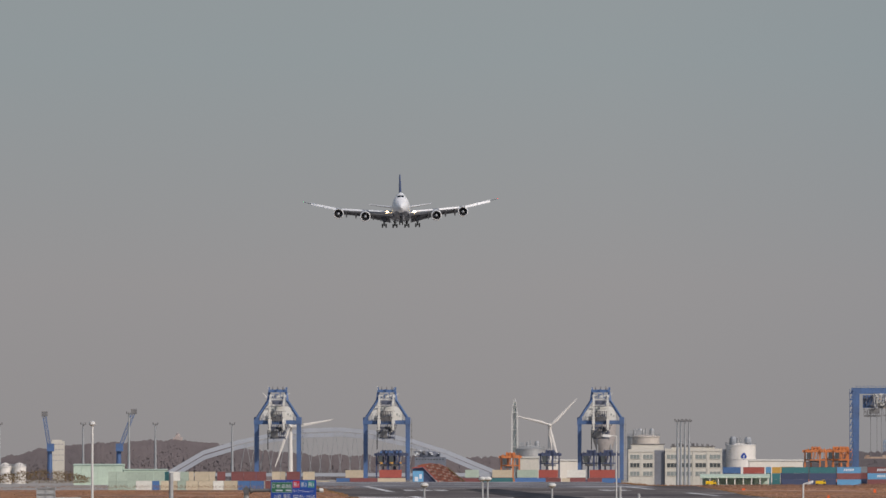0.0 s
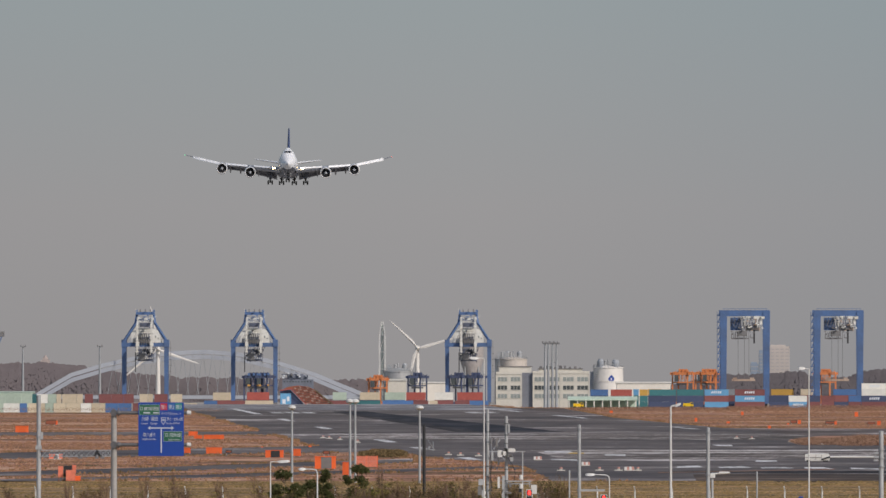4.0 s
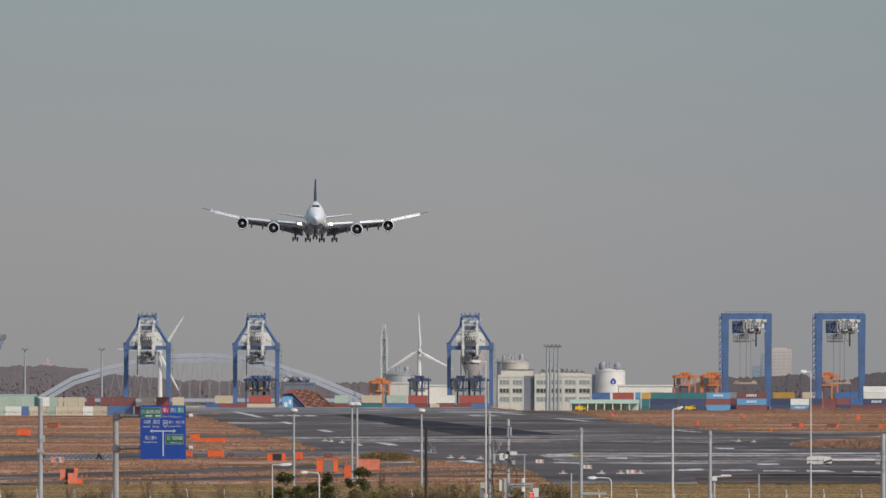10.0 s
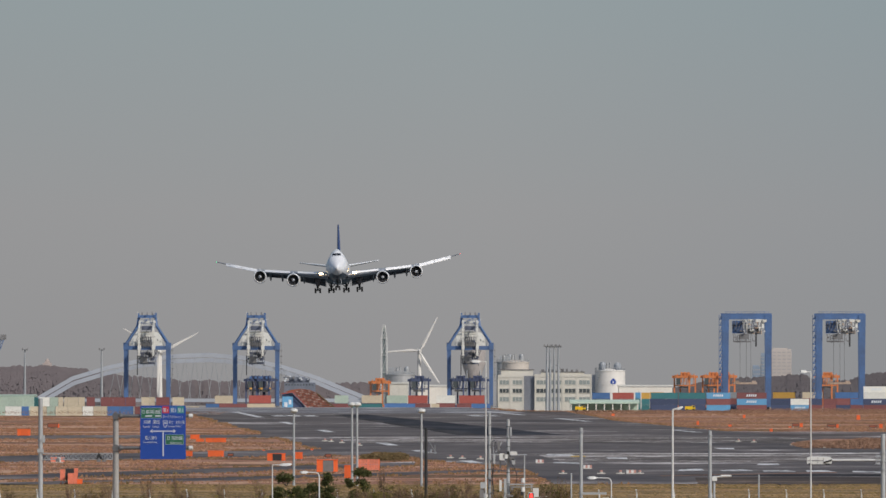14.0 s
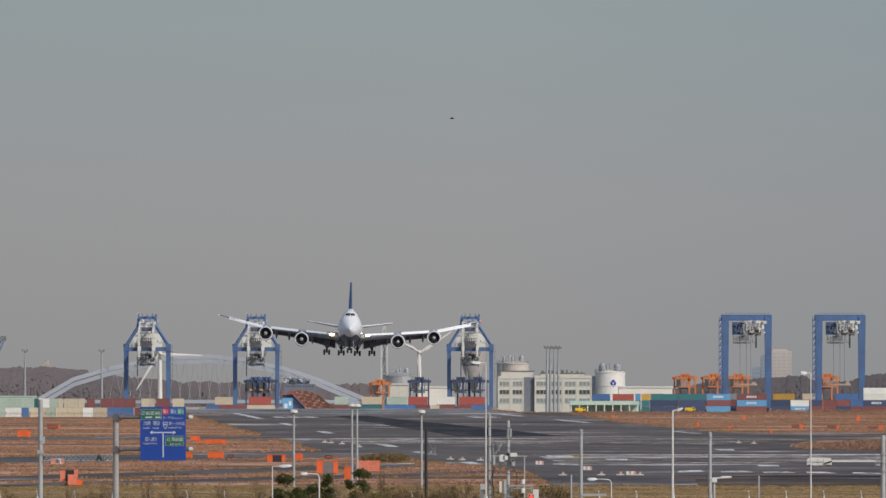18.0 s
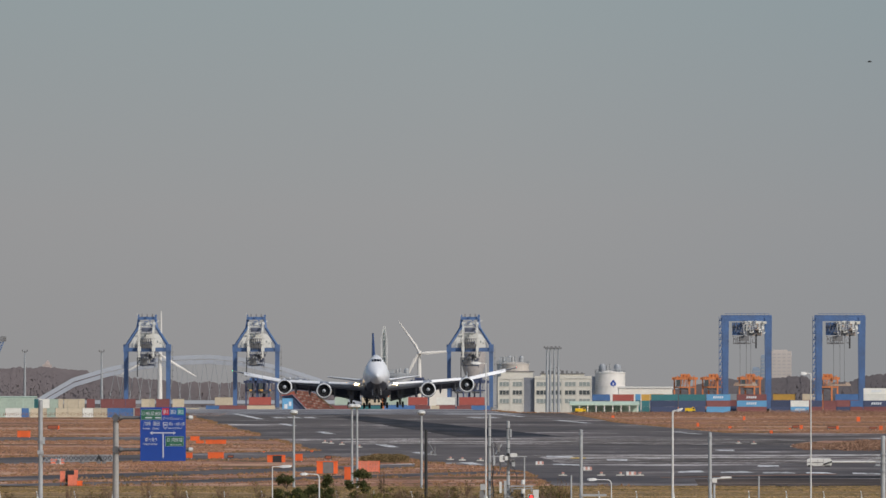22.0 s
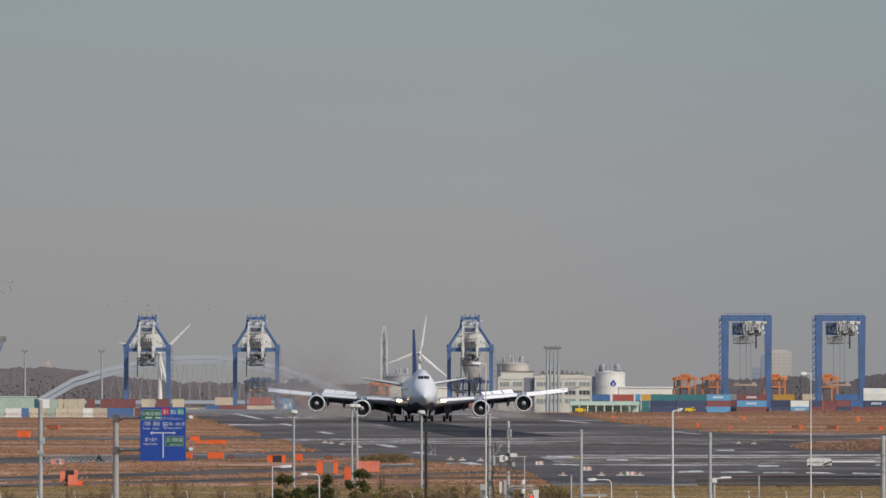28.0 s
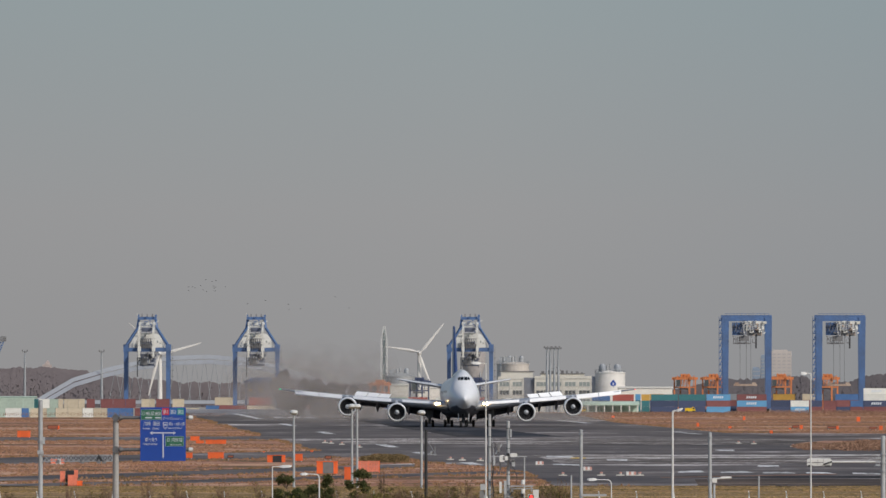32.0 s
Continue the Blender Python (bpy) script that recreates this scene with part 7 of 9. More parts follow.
for cx, cz, a0 in ((px0 + 0.06, pz1 - 0.06, 90), (px0 + 0.06, pz1 - PH + 0.06, 180), (px0 + PW - 0.06, pz1 - PH + 0.06, 270), (px0 + PW - 0.06, pz1 - 0.06, 0)):
    ring += [(cx + 0.06 * math.cos(radians(a0 + k * 22.5)), cz + 0.06 * math.sin(radians(a0 + k * 22.5))) for k in range(5)]
ring_loft(bm, [[Vector((x, y, z)) for x, z in ring] for y in (-0.42, -0.36)])
board = part("sign_board", bm, SIGN_BLUE, sp, "blue sign board")


def plate(name, u0, v0, u1, v1, material, lift=0.428, label=""):
    """A flat plate on the board; u and v run right and down from its corner."""
    bm = B()
    box(bm, px0 + u0, px0 + u1, -lift, -lift + 0.006, pz1 - v1, pz1 - v0)
    return part(name, bm, material, board, label)


def words(text, u, v, size, lift=0.436, squeeze=1.0):
    """Flat white lettering; u, v is its lower left corner."""
    cu = bpy.data.curves.new("lettering", "FONT")
    cu.body = text
    cu.size = size
    cu.extrude = 0.002
    tmp = bpy.data.objects.new("lettering", cu)
    scene.collection.objects.link(tmp)
    bpy.context.view_layer.update()
    me = bpy.data.meshes.new_from_object(tmp.evaluated_get(bpy.context.evaluated_depsgraph_get()))
    bpy.data.objects.remove(tmp)
    bpy.data.curves.remove(cu)
    me.materials.clear()
    me.materials.append(SIGN_TEXT)
    ob = new("lettering", me)
    ob.parent = board
    ob.matrix_basis = pose(px0 + u, -lift, pz1 - v, 90, 0, 0) @ Matrix.Diagonal((squeeze, 1, 1, 1))
    ob["label"] = "white sign lettering"
    return ob


U = 0.01298
PLATE_BLUE = mat("sign_mid_blue", (0.02, 0.11, 0.32), 0.5, 0, 0.05, 0.5)
plate("route_panel", 5 * U, 13 * U, 112 * U, 66 * U, SIGN_GREEN, label="green expressway panel")
plate("panel_rim", 4 * U, 12 * U, 113 * U, 67 * U, SIGN_TEXT, 0.424)
plate("route_panel", 135 * U, 155 * U, 230 * U, 206 * U, SIGN_GREEN, label="green expressway panel")
plate("panel_rim", 134 * U, 154 * U, 231 * U, 207 * U, SIGN_TEXT, 0.424)
plate("terminal_plate", 117 * U, 5 * U, 153 * U, 41 * U, SIGN_RED, label="red terminal plate")
plate("terminal_plate", 157 * U, 5 * U, 193 * U, 41 * U, PLATE_BLUE, label="pale blue terminal plate")
plate("terminal_plate", 196 * U, 5 * U, 232 * U, 41 * U, SIGN_TEAL, label="teal terminal plate")
for u, text in ((119, "第1"), (159, "第2"), (198, "第3")):
    words(text, u * U, 34 * U, 25 * U, squeeze=0.85)
words("横浜", 28 * U, 42 * U, 22 * U)
words("銀座", 78 * U, 42 * U, 22 * U, squeeze=0.7)
for u, w in ((10, 12), (63, 11)):
    plate("route_shield", u * U, 24 * U, (u + w) * U, 42 * U, SIGN_TEXT, 0.432, "small route shield")
    plate("shield_field", (u + 2) * U, 26 * U, (u + w - 2) * U, 40 * U, SIGN_GREEN, 0.438)
for u, w in ((27, 36), (80, 28)):
    plate("small_text_bar", u * U, 52 * U, (u + w) * U, 59 * U, SIGN_TEXT, 0.434)
words("ターミナル", 119 * U, 66 * U, 20 * U, squeeze=0.58)
words("Terminal 1 2 3", 178 * U, 65 * U, 13 * U, squeeze=0.6)
words("川崎", 17 * U, 96 * U, 24 * U, squeeze=0.8)
words("蒲田", 66 * U, 96 * U, 24 * U, squeeze=0.8)
words("Kawasaki", 15 * U, 117 * U, 16 * U, squeeze=0.62)
words("Kamata", 65 * U, 117 * U, 16 * U, squeeze=0.72)
words("環七・大井ふ頭", 151 * U, 96 * U, 20 * U, squeeze=0.60)
words("Kannana-Oi Wharf", 148 * U, 115 * U, 14 * U, squeeze=0.66)
words("環八通り", 25 * U, 180 * U, 22 * U, squeeze=0.75)
words("Kampachi-dori Ave.", 17 * U, 199 * U, 15 * U, squeeze=0.62)
words("湾岸線", 164 * U, 182 * U, 24 * U, squeeze=0.85)
words("Bayshore-route", 158 * U, 202 * U, 14 * U, squeeze=0.68)
plate("route_shield", 144 * U, 164 * U, 156 * U, 182 * U, SIGN_TEXT, 0.432, "small route shield")
plate("shield_field", 146 * U, 166 * U, 154 * U, 180 * U, SIGN_GREEN, 0.438)
bm = B()
ring_loft(bm, [[Vector((px0 + u * U, y, pz1 - v * U)) for u, v in ((120, 80), (146, 80), (144, 104), (133, 120), (122, 104))] for y in (-0.43, -0.424)])
part("route_shield", bm, SIGN_TEXT, board, "white route shield outline")
bm = B()
ring_loft(bm, [[Vector((px0 + u * U, y, pz1 - v * U)) for u, v in ((123, 83), (143, 83), (141, 103), (133, 115), (125, 103))] for y in (-0.436, -0.431)])
part("shield_field", bm, SIGN_BLUE, board)
plate("number_bar", 127 * U, 90 * U, 139 * U, 97 * U, SIGN_TEXT, 0.442)
bm = B()
box(bm, px0 + 64 * U, px0 + 178 * U, -0.43, -0.424, pz1 - 139 * U, pz1 - 133 * U)
box(bm, px0 + 118.5 * U, px0 + 124.5 * U, -0.43, -0.424, pz1 - 268 * U, pz1 - 140 * U)
for s, u in ((-1, 50), (1, 190)):
    ring_loft(bm, [[Vector((px0 + u * U, y, pz1 - 136 * U)), Vector((px0 + (u - s * 16) * U, y, pz1 - 126 * U)), Vector((px0 + (u - s * 13) * U, y, pz1 - 136 * U)), Vector((px0 + (u - s * 16) * U, y, pz1 - 146 * U))] for y in (-0.43, -0.424)])
part("arrow", bm, SIGN_TEXT, board, "white two-way arrow")

# lattice arm between the two poles, with its small lamps
gan = thing("signal_gantry", "grey lattice gantry beam with small hanging signals", "gantry", (-27.63, 950, 4.69))
L = 4.74
for z in (0.0, 0.42):
    for y in (-0.2, 0.2):
        bm = B()
        beam(bm, (-0.1, y, z), (L, y, z), 0.06)
        part("chord", bm, STEEL, gan)
for k in range(14):
    a, b = k * L / 14, (k + 1) * L / 14
    for p, q, w in (((a, -0.2, 0), (b, -0.2, 0.42), 0.04), ((b, -0.2, 0.42), (b, -0.2, 0), 0.035), ((a, 0.2, 0.42), (b, 0.2, 0), 0.035)):
        bm = B()
        beam(bm, p, q, w)
        part("lacing_bar", bm, STEEL, gan)
for u in (0.2, 0.56, 0.8, 0.88):
    bm = B()
    rod(bm, (u * L, -0.3, -0.05), (u * L, -0.3, 0.12), 0.12, 0.06, 10)
    box(bm, u * L - 0.14, u * L + 0.14, -0.45, -0.2, -0.16, -0.04)
    part("hanging_unit", bm, CRANE_GREY, gan, "small dark hanging unit")
bm = B()
ring_loft(bm, [[Vector((L * 0.76, y, 0.02)), Vector((L * 0.86, y, 0.02)), Vector((L * 0.8, y, 0.5))] for y in (-0.3, -0.2)])
part("dark_hood", bm, BLACK, gan)

# horizontal traffic signal seen from behind, on the thick pole
sig = thing("traffic_signal", "white horizontal traffic signal seen from behind on an arm", "traffic light", (26.34, 960, 4.54))
bm = B()
ring_loft(bm, [[Vector((x, y, z * k)) for x, z in ((-0.88, -0.2), (-0.80, -0.27), (0.72, -0.25), (0.86, -0.2), (0.88, 0.1), (0.78, 0.27), (-0.6, 0.30), (-0.86, 0.22))] for y, k in ((-0.16, 0.92), (-0.1, 1.0), (0.12, 1.0), (0.16, 0.92))])
part("housing", bm, POLE_WHITE, sig, "white signal housing")
bm = B()
beam(bm, (0.3, -0.2, -0.14), (0.88, -0.2, 0.05), 0.07, 0.10)
beam(bm, (-0.78, -0.18, -0.24), (-0.5, -0.18, -0.24), 0.06, 0.1)
beam(bm, (0.4, -0.18, -0.26), (0.75, -0.18, -0.26), 0.06, 0.1)
part("strap", bm, BLACK, sig)
bm = B()
box(bm, -0.84, 0.3, -0.185, -0.16, -0.03, 0.015)
box(bm, -0.86, 0.84, -0.17, -0.12, -0.30, -0.255)
for k in (-0.55, -0.12, 0.28):
    box(bm, k - 0.012, k + 0.012, -0.18, -0.16, -0.2, 0.2)
part("seam", bm, CRANE_GREY, sig, "dark seams of the housing")
bm = B()
for k in (-0.56, -0.02, 0.52):
    lathe(bm, [(0.19, 0.16), (0.21, 0.16), (0.21, 0.42), (0.19, 0.42)], "y", 14, (k, 0, 0))
part("visor", bm, POLE_WHITE, sig)
bm = B()
rod(bm, (0.8, 0, 0.03), (4.43, 0, 0.03), 0.055, 0.065, 10)
part("arm", bm, POLE_WHITE, sig, "white signal arm")
bm = B()
for z in (-0.2, 0.03, 0.3):
    box(bm, 3.95, 4.27, -0.15, 0.15, z - 0.07, z + 0.07)
beam(bm, (3.88, 0, -0.3), (4.19, 0, 0.4), 0.06)
part("clamp", bm, STEEL, sig)

# camera cluster
bm = B()
for x0, z0, x1, z1, w in ((0.1, 814, 0.62, 814, 0.06), (0.75, 828, 0.75, 808, 0.12), (0.3, 812, 0.85, 792, 0.07), (0.2, 815, 0.2, 880, 0.05), (-0.2, 845, 0.25, 852, 0.07), (0.0, 874, 0.3, 866, 0.07), (0.12, 790, 0.3, 778, 0.03)):
    beam(bm, (x0, -0.15, 36.73 - R0 - z0 * 960 / 24274), (x1, -0.15, 36.73 - R0 - z1 * 960 / 24274), w)
part("bracket_kit", bm, ZINC_DARKENED, kit_pole, "dark brackets and cables")
bm = B()
ring_loft(bm, [[Vector((x, y, z - R0)) for x, z in ((-0.68, 2.55), (-0.42, 2.62), (-0.12, 1.85), (-0.38, 1.75))] for y in (-0.3, -0.12)])
part("equipment_box", bm, CRANE_GREY, kit_pole, "grey tilted equipment box")
bm = B()
for k in range(14):
    a, b = k / 14, (k + 1) / 14
    rod(bm, (0.25 + 0.05 * math.sin(a * 9), -0.2, 4.7 - R0 - 2.6 * a), (0.25 + 0.05 * math.sin(b * 9), -0.2, 4.7 - R0 - 2.6 * b), 0.03, 0.03, 5)
for k in range(10):
    a, b = math.tau * k / 10, math.tau * (k + 1) / 10
    rod(bm, (0.3 + 0.14 * math.cos(a), -0.18, 5.75 - R0 + 0.2 * math.sin(a)), (0.3 + 0.14 * math.cos(b), -0.18, 5.75 - R0 + 0.2 * math.sin(b)), 0.02, 0.02, 5)
part("cable_loop", bm, BLACK, kit_pole, "black looped cable")
for z in (7.0, 6.3, 5.6, 3.9, 2.6):
    bm = B()
    rod(bm, (0, 0, z - R0), (0, 0, z - R0 + 0.05), 0.135, 0.135, 12)
    part("band_clamp", bm, ZINC_DARKENED, kit_pole)
for z in (6.9, 6.1, 5.5, 3.7, 2.9):
    bm = B()
    rod(bm, (0, 0, z - R0), (0, 0, z - R0 + 0.05), 0.145, 0.145, 12)
    part("band_clamp", bm, ZINC_DARKENED, cam_pole)
bm = B()
rod(bm, (-0.22, -0.1, 1.24 - R0), (-0.22, -0.1, 3.05 - R0), 0.09, 0.09, 10)
part("side_post", bm, POLE_GREY, cam_pole)
bm = B()
box(bm, 0.12, 0.24, -0.2, -0.05, 6.29 - R0, 6.88 - R0)
part("antenna_panel", bm, POLE_GREY, cam_pole)
bm = B()
for p in range(10):
    a, b = p / 10, (p + 1) / 10
    rod(bm, (0.1 + 0.5 * math.sin(a * 3.1), -0.16, 4.55 - R0 - 2.3 * a), (0.1 + 0.5 * math.sin(b * 3.1), -0.16, 4.55 - R0 - 2.3 * b), 0.025, 0.025, 5)
part("cable", bm, BLACK, cam_pole, "hanging black cable")
HEAD = (0, -0.1, 4.63 - R0)
for x, z, w, h, m, nm in ((-0.62, -0.05, 0.36, 0.48, POLE_WHITE, "camera_housing"), (-0.36, 0.06, 0.34, 0.3, POLE_WHITE, "camera_housing"), (-0.14, 0.36, 0.22, 0.22, BLACK, "lens_hood"), (0.12, 0.3, 0.5, 0.26, POLE_WHITE, "camera_housing"), (0.25, -0.35, 0.22, 0.4, POLE_GREY, "antenna_box"), (-0.75, 0.65, 0.16, 0.6, CRANE_GREY, "antenna_panel"), (-1.05, -0.3, 0.14, 0.7, POLE_GREY, "antenna_panel"), (0.1, -0.05, 0.34, 0.2, CRANE_GREY, "bracket")):
    bm = B()
    ring_loft(bm, [[Vector((x + w * a, y, z + h * b)) for a, b in ((0.0, 0.15), (0.15, 0.0), (0.85, 0.0), (1.0, 0.15), (1.0, 0.85), (0.85, 1.0), (0.15, 1.0), (0.0, 0.85))] for y in (-0.36, -0.14)])
    part(nm, bm, m, cam_pole).matrix_basis = pose(*HEAD)
bm = B()
beam(bm, (-1.2, -0.1, 0.35), (1.3, -0.1, 0.33), 0.06)
beam(bm, (0.1, -0.3, 0.45), (0.75, -0.3, 0.3), 0.05)
beam(bm, (-0.5, -0.3, 0.1), (-0.05, -0.3, -0.25), 0.05)
beam(bm, (-0.9, -0.2, 0.5), (-0.45, -0.2, 1.2), 0.09)
beam(bm, (-1.1, -0.15, 1.6), (-1.0, -0.15, 0.2), 0.04)
part("crossbar", bm, STEEL, cam_pole).matrix_basis = pose(*HEAD)
FOOT = (0, -0.1, 1.87 - R0)
for x, z, w, h, m in ((-0.62, 0.55, 0.16, 0.78, POLE_WHITE), (-0.30, 0.45, 0.18, 0.95, POLE_GREY), (-0.32, -0.5, 0.2, 0.7, POLE_GREY), (-1.95, 0.75, 0.34, 0.42, POLE_GREY), (-2.0, 0.05, 0.22, 0.62, CRANE_GREY), (-1.72, -0.1, 0.14, 0.5, POLE_GREY), (0.86, 0.25, 0.2, 0.42, BLACK), (1.72, 0.15, 0.4, 0.62, POLE_WHITE), (0.2, 0.62, 0.14, 0.3, CRANE_GREY), (-0.15, 0.15, 0.5, 0.12, CRANE_GREY)):
    bm = B()
    box(bm, x, x + w, -0.3, -0.05, z, z + h)
    part("control_box", bm, m, cam_pole).matrix_basis = pose(*FOOT)
bm = B()
beam(bm, (0.1, -0.15, 1.02), (1.75, -0.15, 1.02), 0.08, 0.10)
beam(bm, (0.1, -0.15, 0.84), (1.75, -0.15, 0.84), 0.08, 0.06)
beam(bm, (1.62, -0.15, 1.02), (1.62, -0.15, 0.6), 0.07)
beam(bm, (-0.6, -0.1, 0.75), (0, -0.1, 0.75), 0.06)
beam(bm, (-0.6, -0.1, 1.15), (0, -0.1, 1.15), 0.06)
part("bracket_arm", bm, STEEL, cam_pole).matrix_basis = pose(*FOOT)
thin = plain_pole(5.67, 955, 4.89, 0.05, POLE_GREY, "thin grey pole with small white beacons", base=R0)
for z in (3.04, 2.41):
    bm = B()
    rod(bm, (-0.1, -0.1, z - R0), (-0.1, -0.1, z - R0 + 0.32), 0.14, 0.12, 12)
    part("beacon", bm, POLE_WHITE, thin, "white beacon")
plain_pole(8.93, 955, 3.63, 0.06, POLE_GREY, "thin grey post beside the crossing")
plain_pole(22.68, 985, 3.31, 0.06, POLE_GREY, "thin grey post beside the fence")
cctv = plain_pole(18.90, 956, 3.46, 0.09, POLE_GREY, "grey post with a camera arm")
bm = B()
box(bm, -0.14, 0.2, -0.2, 0.2, 3.15 - R0, 3.46 - R0)
rod(bm, (0, 0, 3.42 - R0), (1.02, 0, 3.50 - R0), 0.05, 0.07, 8)
rod(bm, (0.47, 0, 3.48 - R0), (1.22, 0, 3.50 - R0), 0.10, 0.08, 10)
part("camera_arm", bm, POLE_WHITE, cctv, "white camera arm")


def pedestrian_signal(x, y, z, label):
    s = thing("pedestrian_signal", label, "traffic light", (x, y, z), group="pedestrian signals")
    bm = B()
    box(bm, -0.22, 0.22, -0.12, 0.12, -0.45, 0.45)
    case = part("case", bm, POLE_WHITE, s, "white signal case")
    bm = B()
    box(bm, -0.18, 0.18, -0.14, -0.12, 0.02, 0.41)
    box(bm, -0.18, 0.18, -0.14, -0.12, -0.41, -0.02)
    part("lens_panel", bm, BLACK, case)
    bm = B()
    box(bm, -0.10, 0.10, -0.16, -0.14, 0.08, 0.30)
    lathe(bm, [(0.001, -0.16), (0.06, -0.16), (0.06, -0.14)], "y", 10, (0, 0, 0.33))
    part("red_lens", bm, SIGNAL_RED, case, "glowing red lens")
    bm = B()
    box(bm, -0.05, 0.05, 0.12, 0.2, -0.3, 0.3)
    box(bm, -0.04, 0.04, 0.12, 0.18, -2.2, -0.3)
    part("mounting", bm, STEEL, s)
    return s


pedestrian_signal(6.11, 950, 1.95, "white pedestrian signal showing a red light")
pedestrian_signal(11.27, 950, 1.59, "white pedestrian signal showing a red light")
bm = B()
beam(bm, (0, -0.1, 2.22 - R0), (1.78, -0.1, 2.22 - R0), 0.09, 0.16)
part("signal_bracket", bm, POLE_GREY, ped_pole, "grey bracket arm")


def low_sign(x, z, w, h, material, label, marks=0, y=940):
    s = thing("low_sign", label, "road sign", (x, y, R0), group="low road signs")
    zz = z - R0
    bm = B()
    box(bm, -w / 2, w / 2, -0.03, 0.03, zz - h, zz)
    board = part("board", bm, material, s)
    for k in range(marks):
        bm = B()
        n = max(1, marks)
        box(bm, -w * 0.42 + k * w * 0.84 / n, -w * 0.42 + (k + 0.7) * w * 0.84 / n, -0.045, -0.03, zz - h * 0.75, zz - h * 0.3)
        part("text_bar", bm, SIGN_WHITE, board)
    for sx in (-0.3, 0.3):
        bm = B()
        rod(bm, (sx * w, 0.06, 0), (sx * w, 0.06, zz - 0.02), 0.03, 0.03, 8)
        part("stake", bm, STEEL, s)
    return s


low_sign(13.24, 1.50, 1.78, 0.31, BLACK, "black route sign with pale lettering bars", 5)
low_sign(13.26, 1.14, 1.78, 0.35, BLACK, "black route sign with pale lettering bars", 4, 941)
low_sign(13.66, 1.16, 0.85, 0.46, SIGN_CYAN, "light blue sign plate with a white mark", 1, 939)
low_sign(10.69, 1.15, 0.77, 0.54, BROWN_SIGN, "brown sign plate with a white mark", 1)
low_sign(29.59, 1.04, 0.89, 0.46, SIGN_CYAN, "light blue sign plate with a white mark", 1)
low_sign(15.45, 0.96, 0.31, 0.23, SIGN_BLUE, "small blue sign plate", 0)
rs = thing("round_sign", "round blue shared path sign with a white plate below", "road sign", (28.10, 942, R0))
bm = B()
lathe(bm, [(0.001, -0.03), (0.28, -0.03), (0.28, 0.03), (0.001, 0.03)], "y", 24, (0, 0, 1.37 - R0))
disc = part("disc", bm, SIGN_BLUE, rs, "round blue disc")
bm = B()
box(bm, -0.05, 0.05, -0.05, -0.035, 1.25 - R0, 1.52 - R0)
box(bm, -0.14, -0.06, -0.05, -0.035, 1.21 - R0, 1.37 - R0)
part("symbol", bm, SIGN_WHITE, disc)
bm = B()
box(bm, -0.28, 0.28, -0.03, 0.03, 0.76 - R0, 1.04 - R0)
part("plate", bm, SIGN_WHITE, rs, "white plate with dark bars")
bm = B()
for k in range(4):
    box(bm, -0.22 + k * 0.11, -0.15 + k * 0.11, -0.045, -0.031, 0.82 - R0, 0.98 - R0)
part("text_bar", bm, BLACK, rs)
bm = B()
rod(bm, (0, 0.05, 0), (0, 0.05, 1.56 - R0), 0.03, 0.03, 8)
part("post", bm, STEEL, rs)
for x0, w, h in ((27.22, 0.75, 0.62),):
    low_sign(x0, 1.34, w, h, POLE_GREY, "grey back of a sign plate", 0, 944)
mach = thing("walkway_post", "white post with a dark blue sign head beside the path", "post", (24.69, 944, R0))
bm = B()
rod(bm, (0, 0, 0), (0, 0, 1.58 - R0), 0.06, 0.05, 10)
part("post", bm, POLE_WHITE, mach)
bm = B()
box(bm, -0.08, 0.22, -0.05, 0.1, 1.42 - R0, 1.97 - R0)
box(bm, -0.25, -0.1, -0.05, 0.05, 1.42 - R0, 1.69 - R0)
part("head", bm, SIGN_BLUE, mach, "dark blue sign head")
wrap = thing("wrapped_post", "post wrapped in crumpled white sheet", "post", (18.94, 946, R0))
bm = B()
rng = random.Random(8)
ring_loft(bm, [[Vector(((0.14 + rng.uniform(-0.04, 0.05)) * math.cos(math.tau * i / 9), (0.14 + rng.uniform(-0.03, 0.03)) * math.sin(math.tau * i / 9), z)) for i in range(9)] for z in (0, 0.25, 0.5, 0.75, 0.95, 1.15, 1.3)])
part("sheet", bm, POLE_WHITE, wrap)
back_sign = thing("sign_back", "grey framed back of a road sign", "road sign", (-36.51, 950, R0))
bm = B()
for k in range(3):
    box(bm, -0.7 + k * 0.62, -0.62 + k * 0.62, 0.02, 0.08, 6.99 - R0, 7.90 - R0)
for z in (7.86, 7.46, 7.03):
    box(bm, -0.7, 0.62, 0.0, 0.06, z - R0 - 0.04, z - R0 + 0.04)
part("frame", bm, STEEL, back_sign)
bm = B()
box(bm, -0.66, 0.60, 0.08, 0.11, 6.99 - R0, 7.90 - R0)
part("plate", bm, POLE_GREY, back_sign)
bm = B()
rod(bm, (0, 0.18, 0), (0, 0.18, 7.97 - R0), 0.1, 0.1, 10)
rod(bm, (0, 0.12, 7.15 - R0), (2.4, 0.12, 7.15 - R0), 0.06, 0.06, 8)
part("post", bm, POLE_GREY, back_sign)

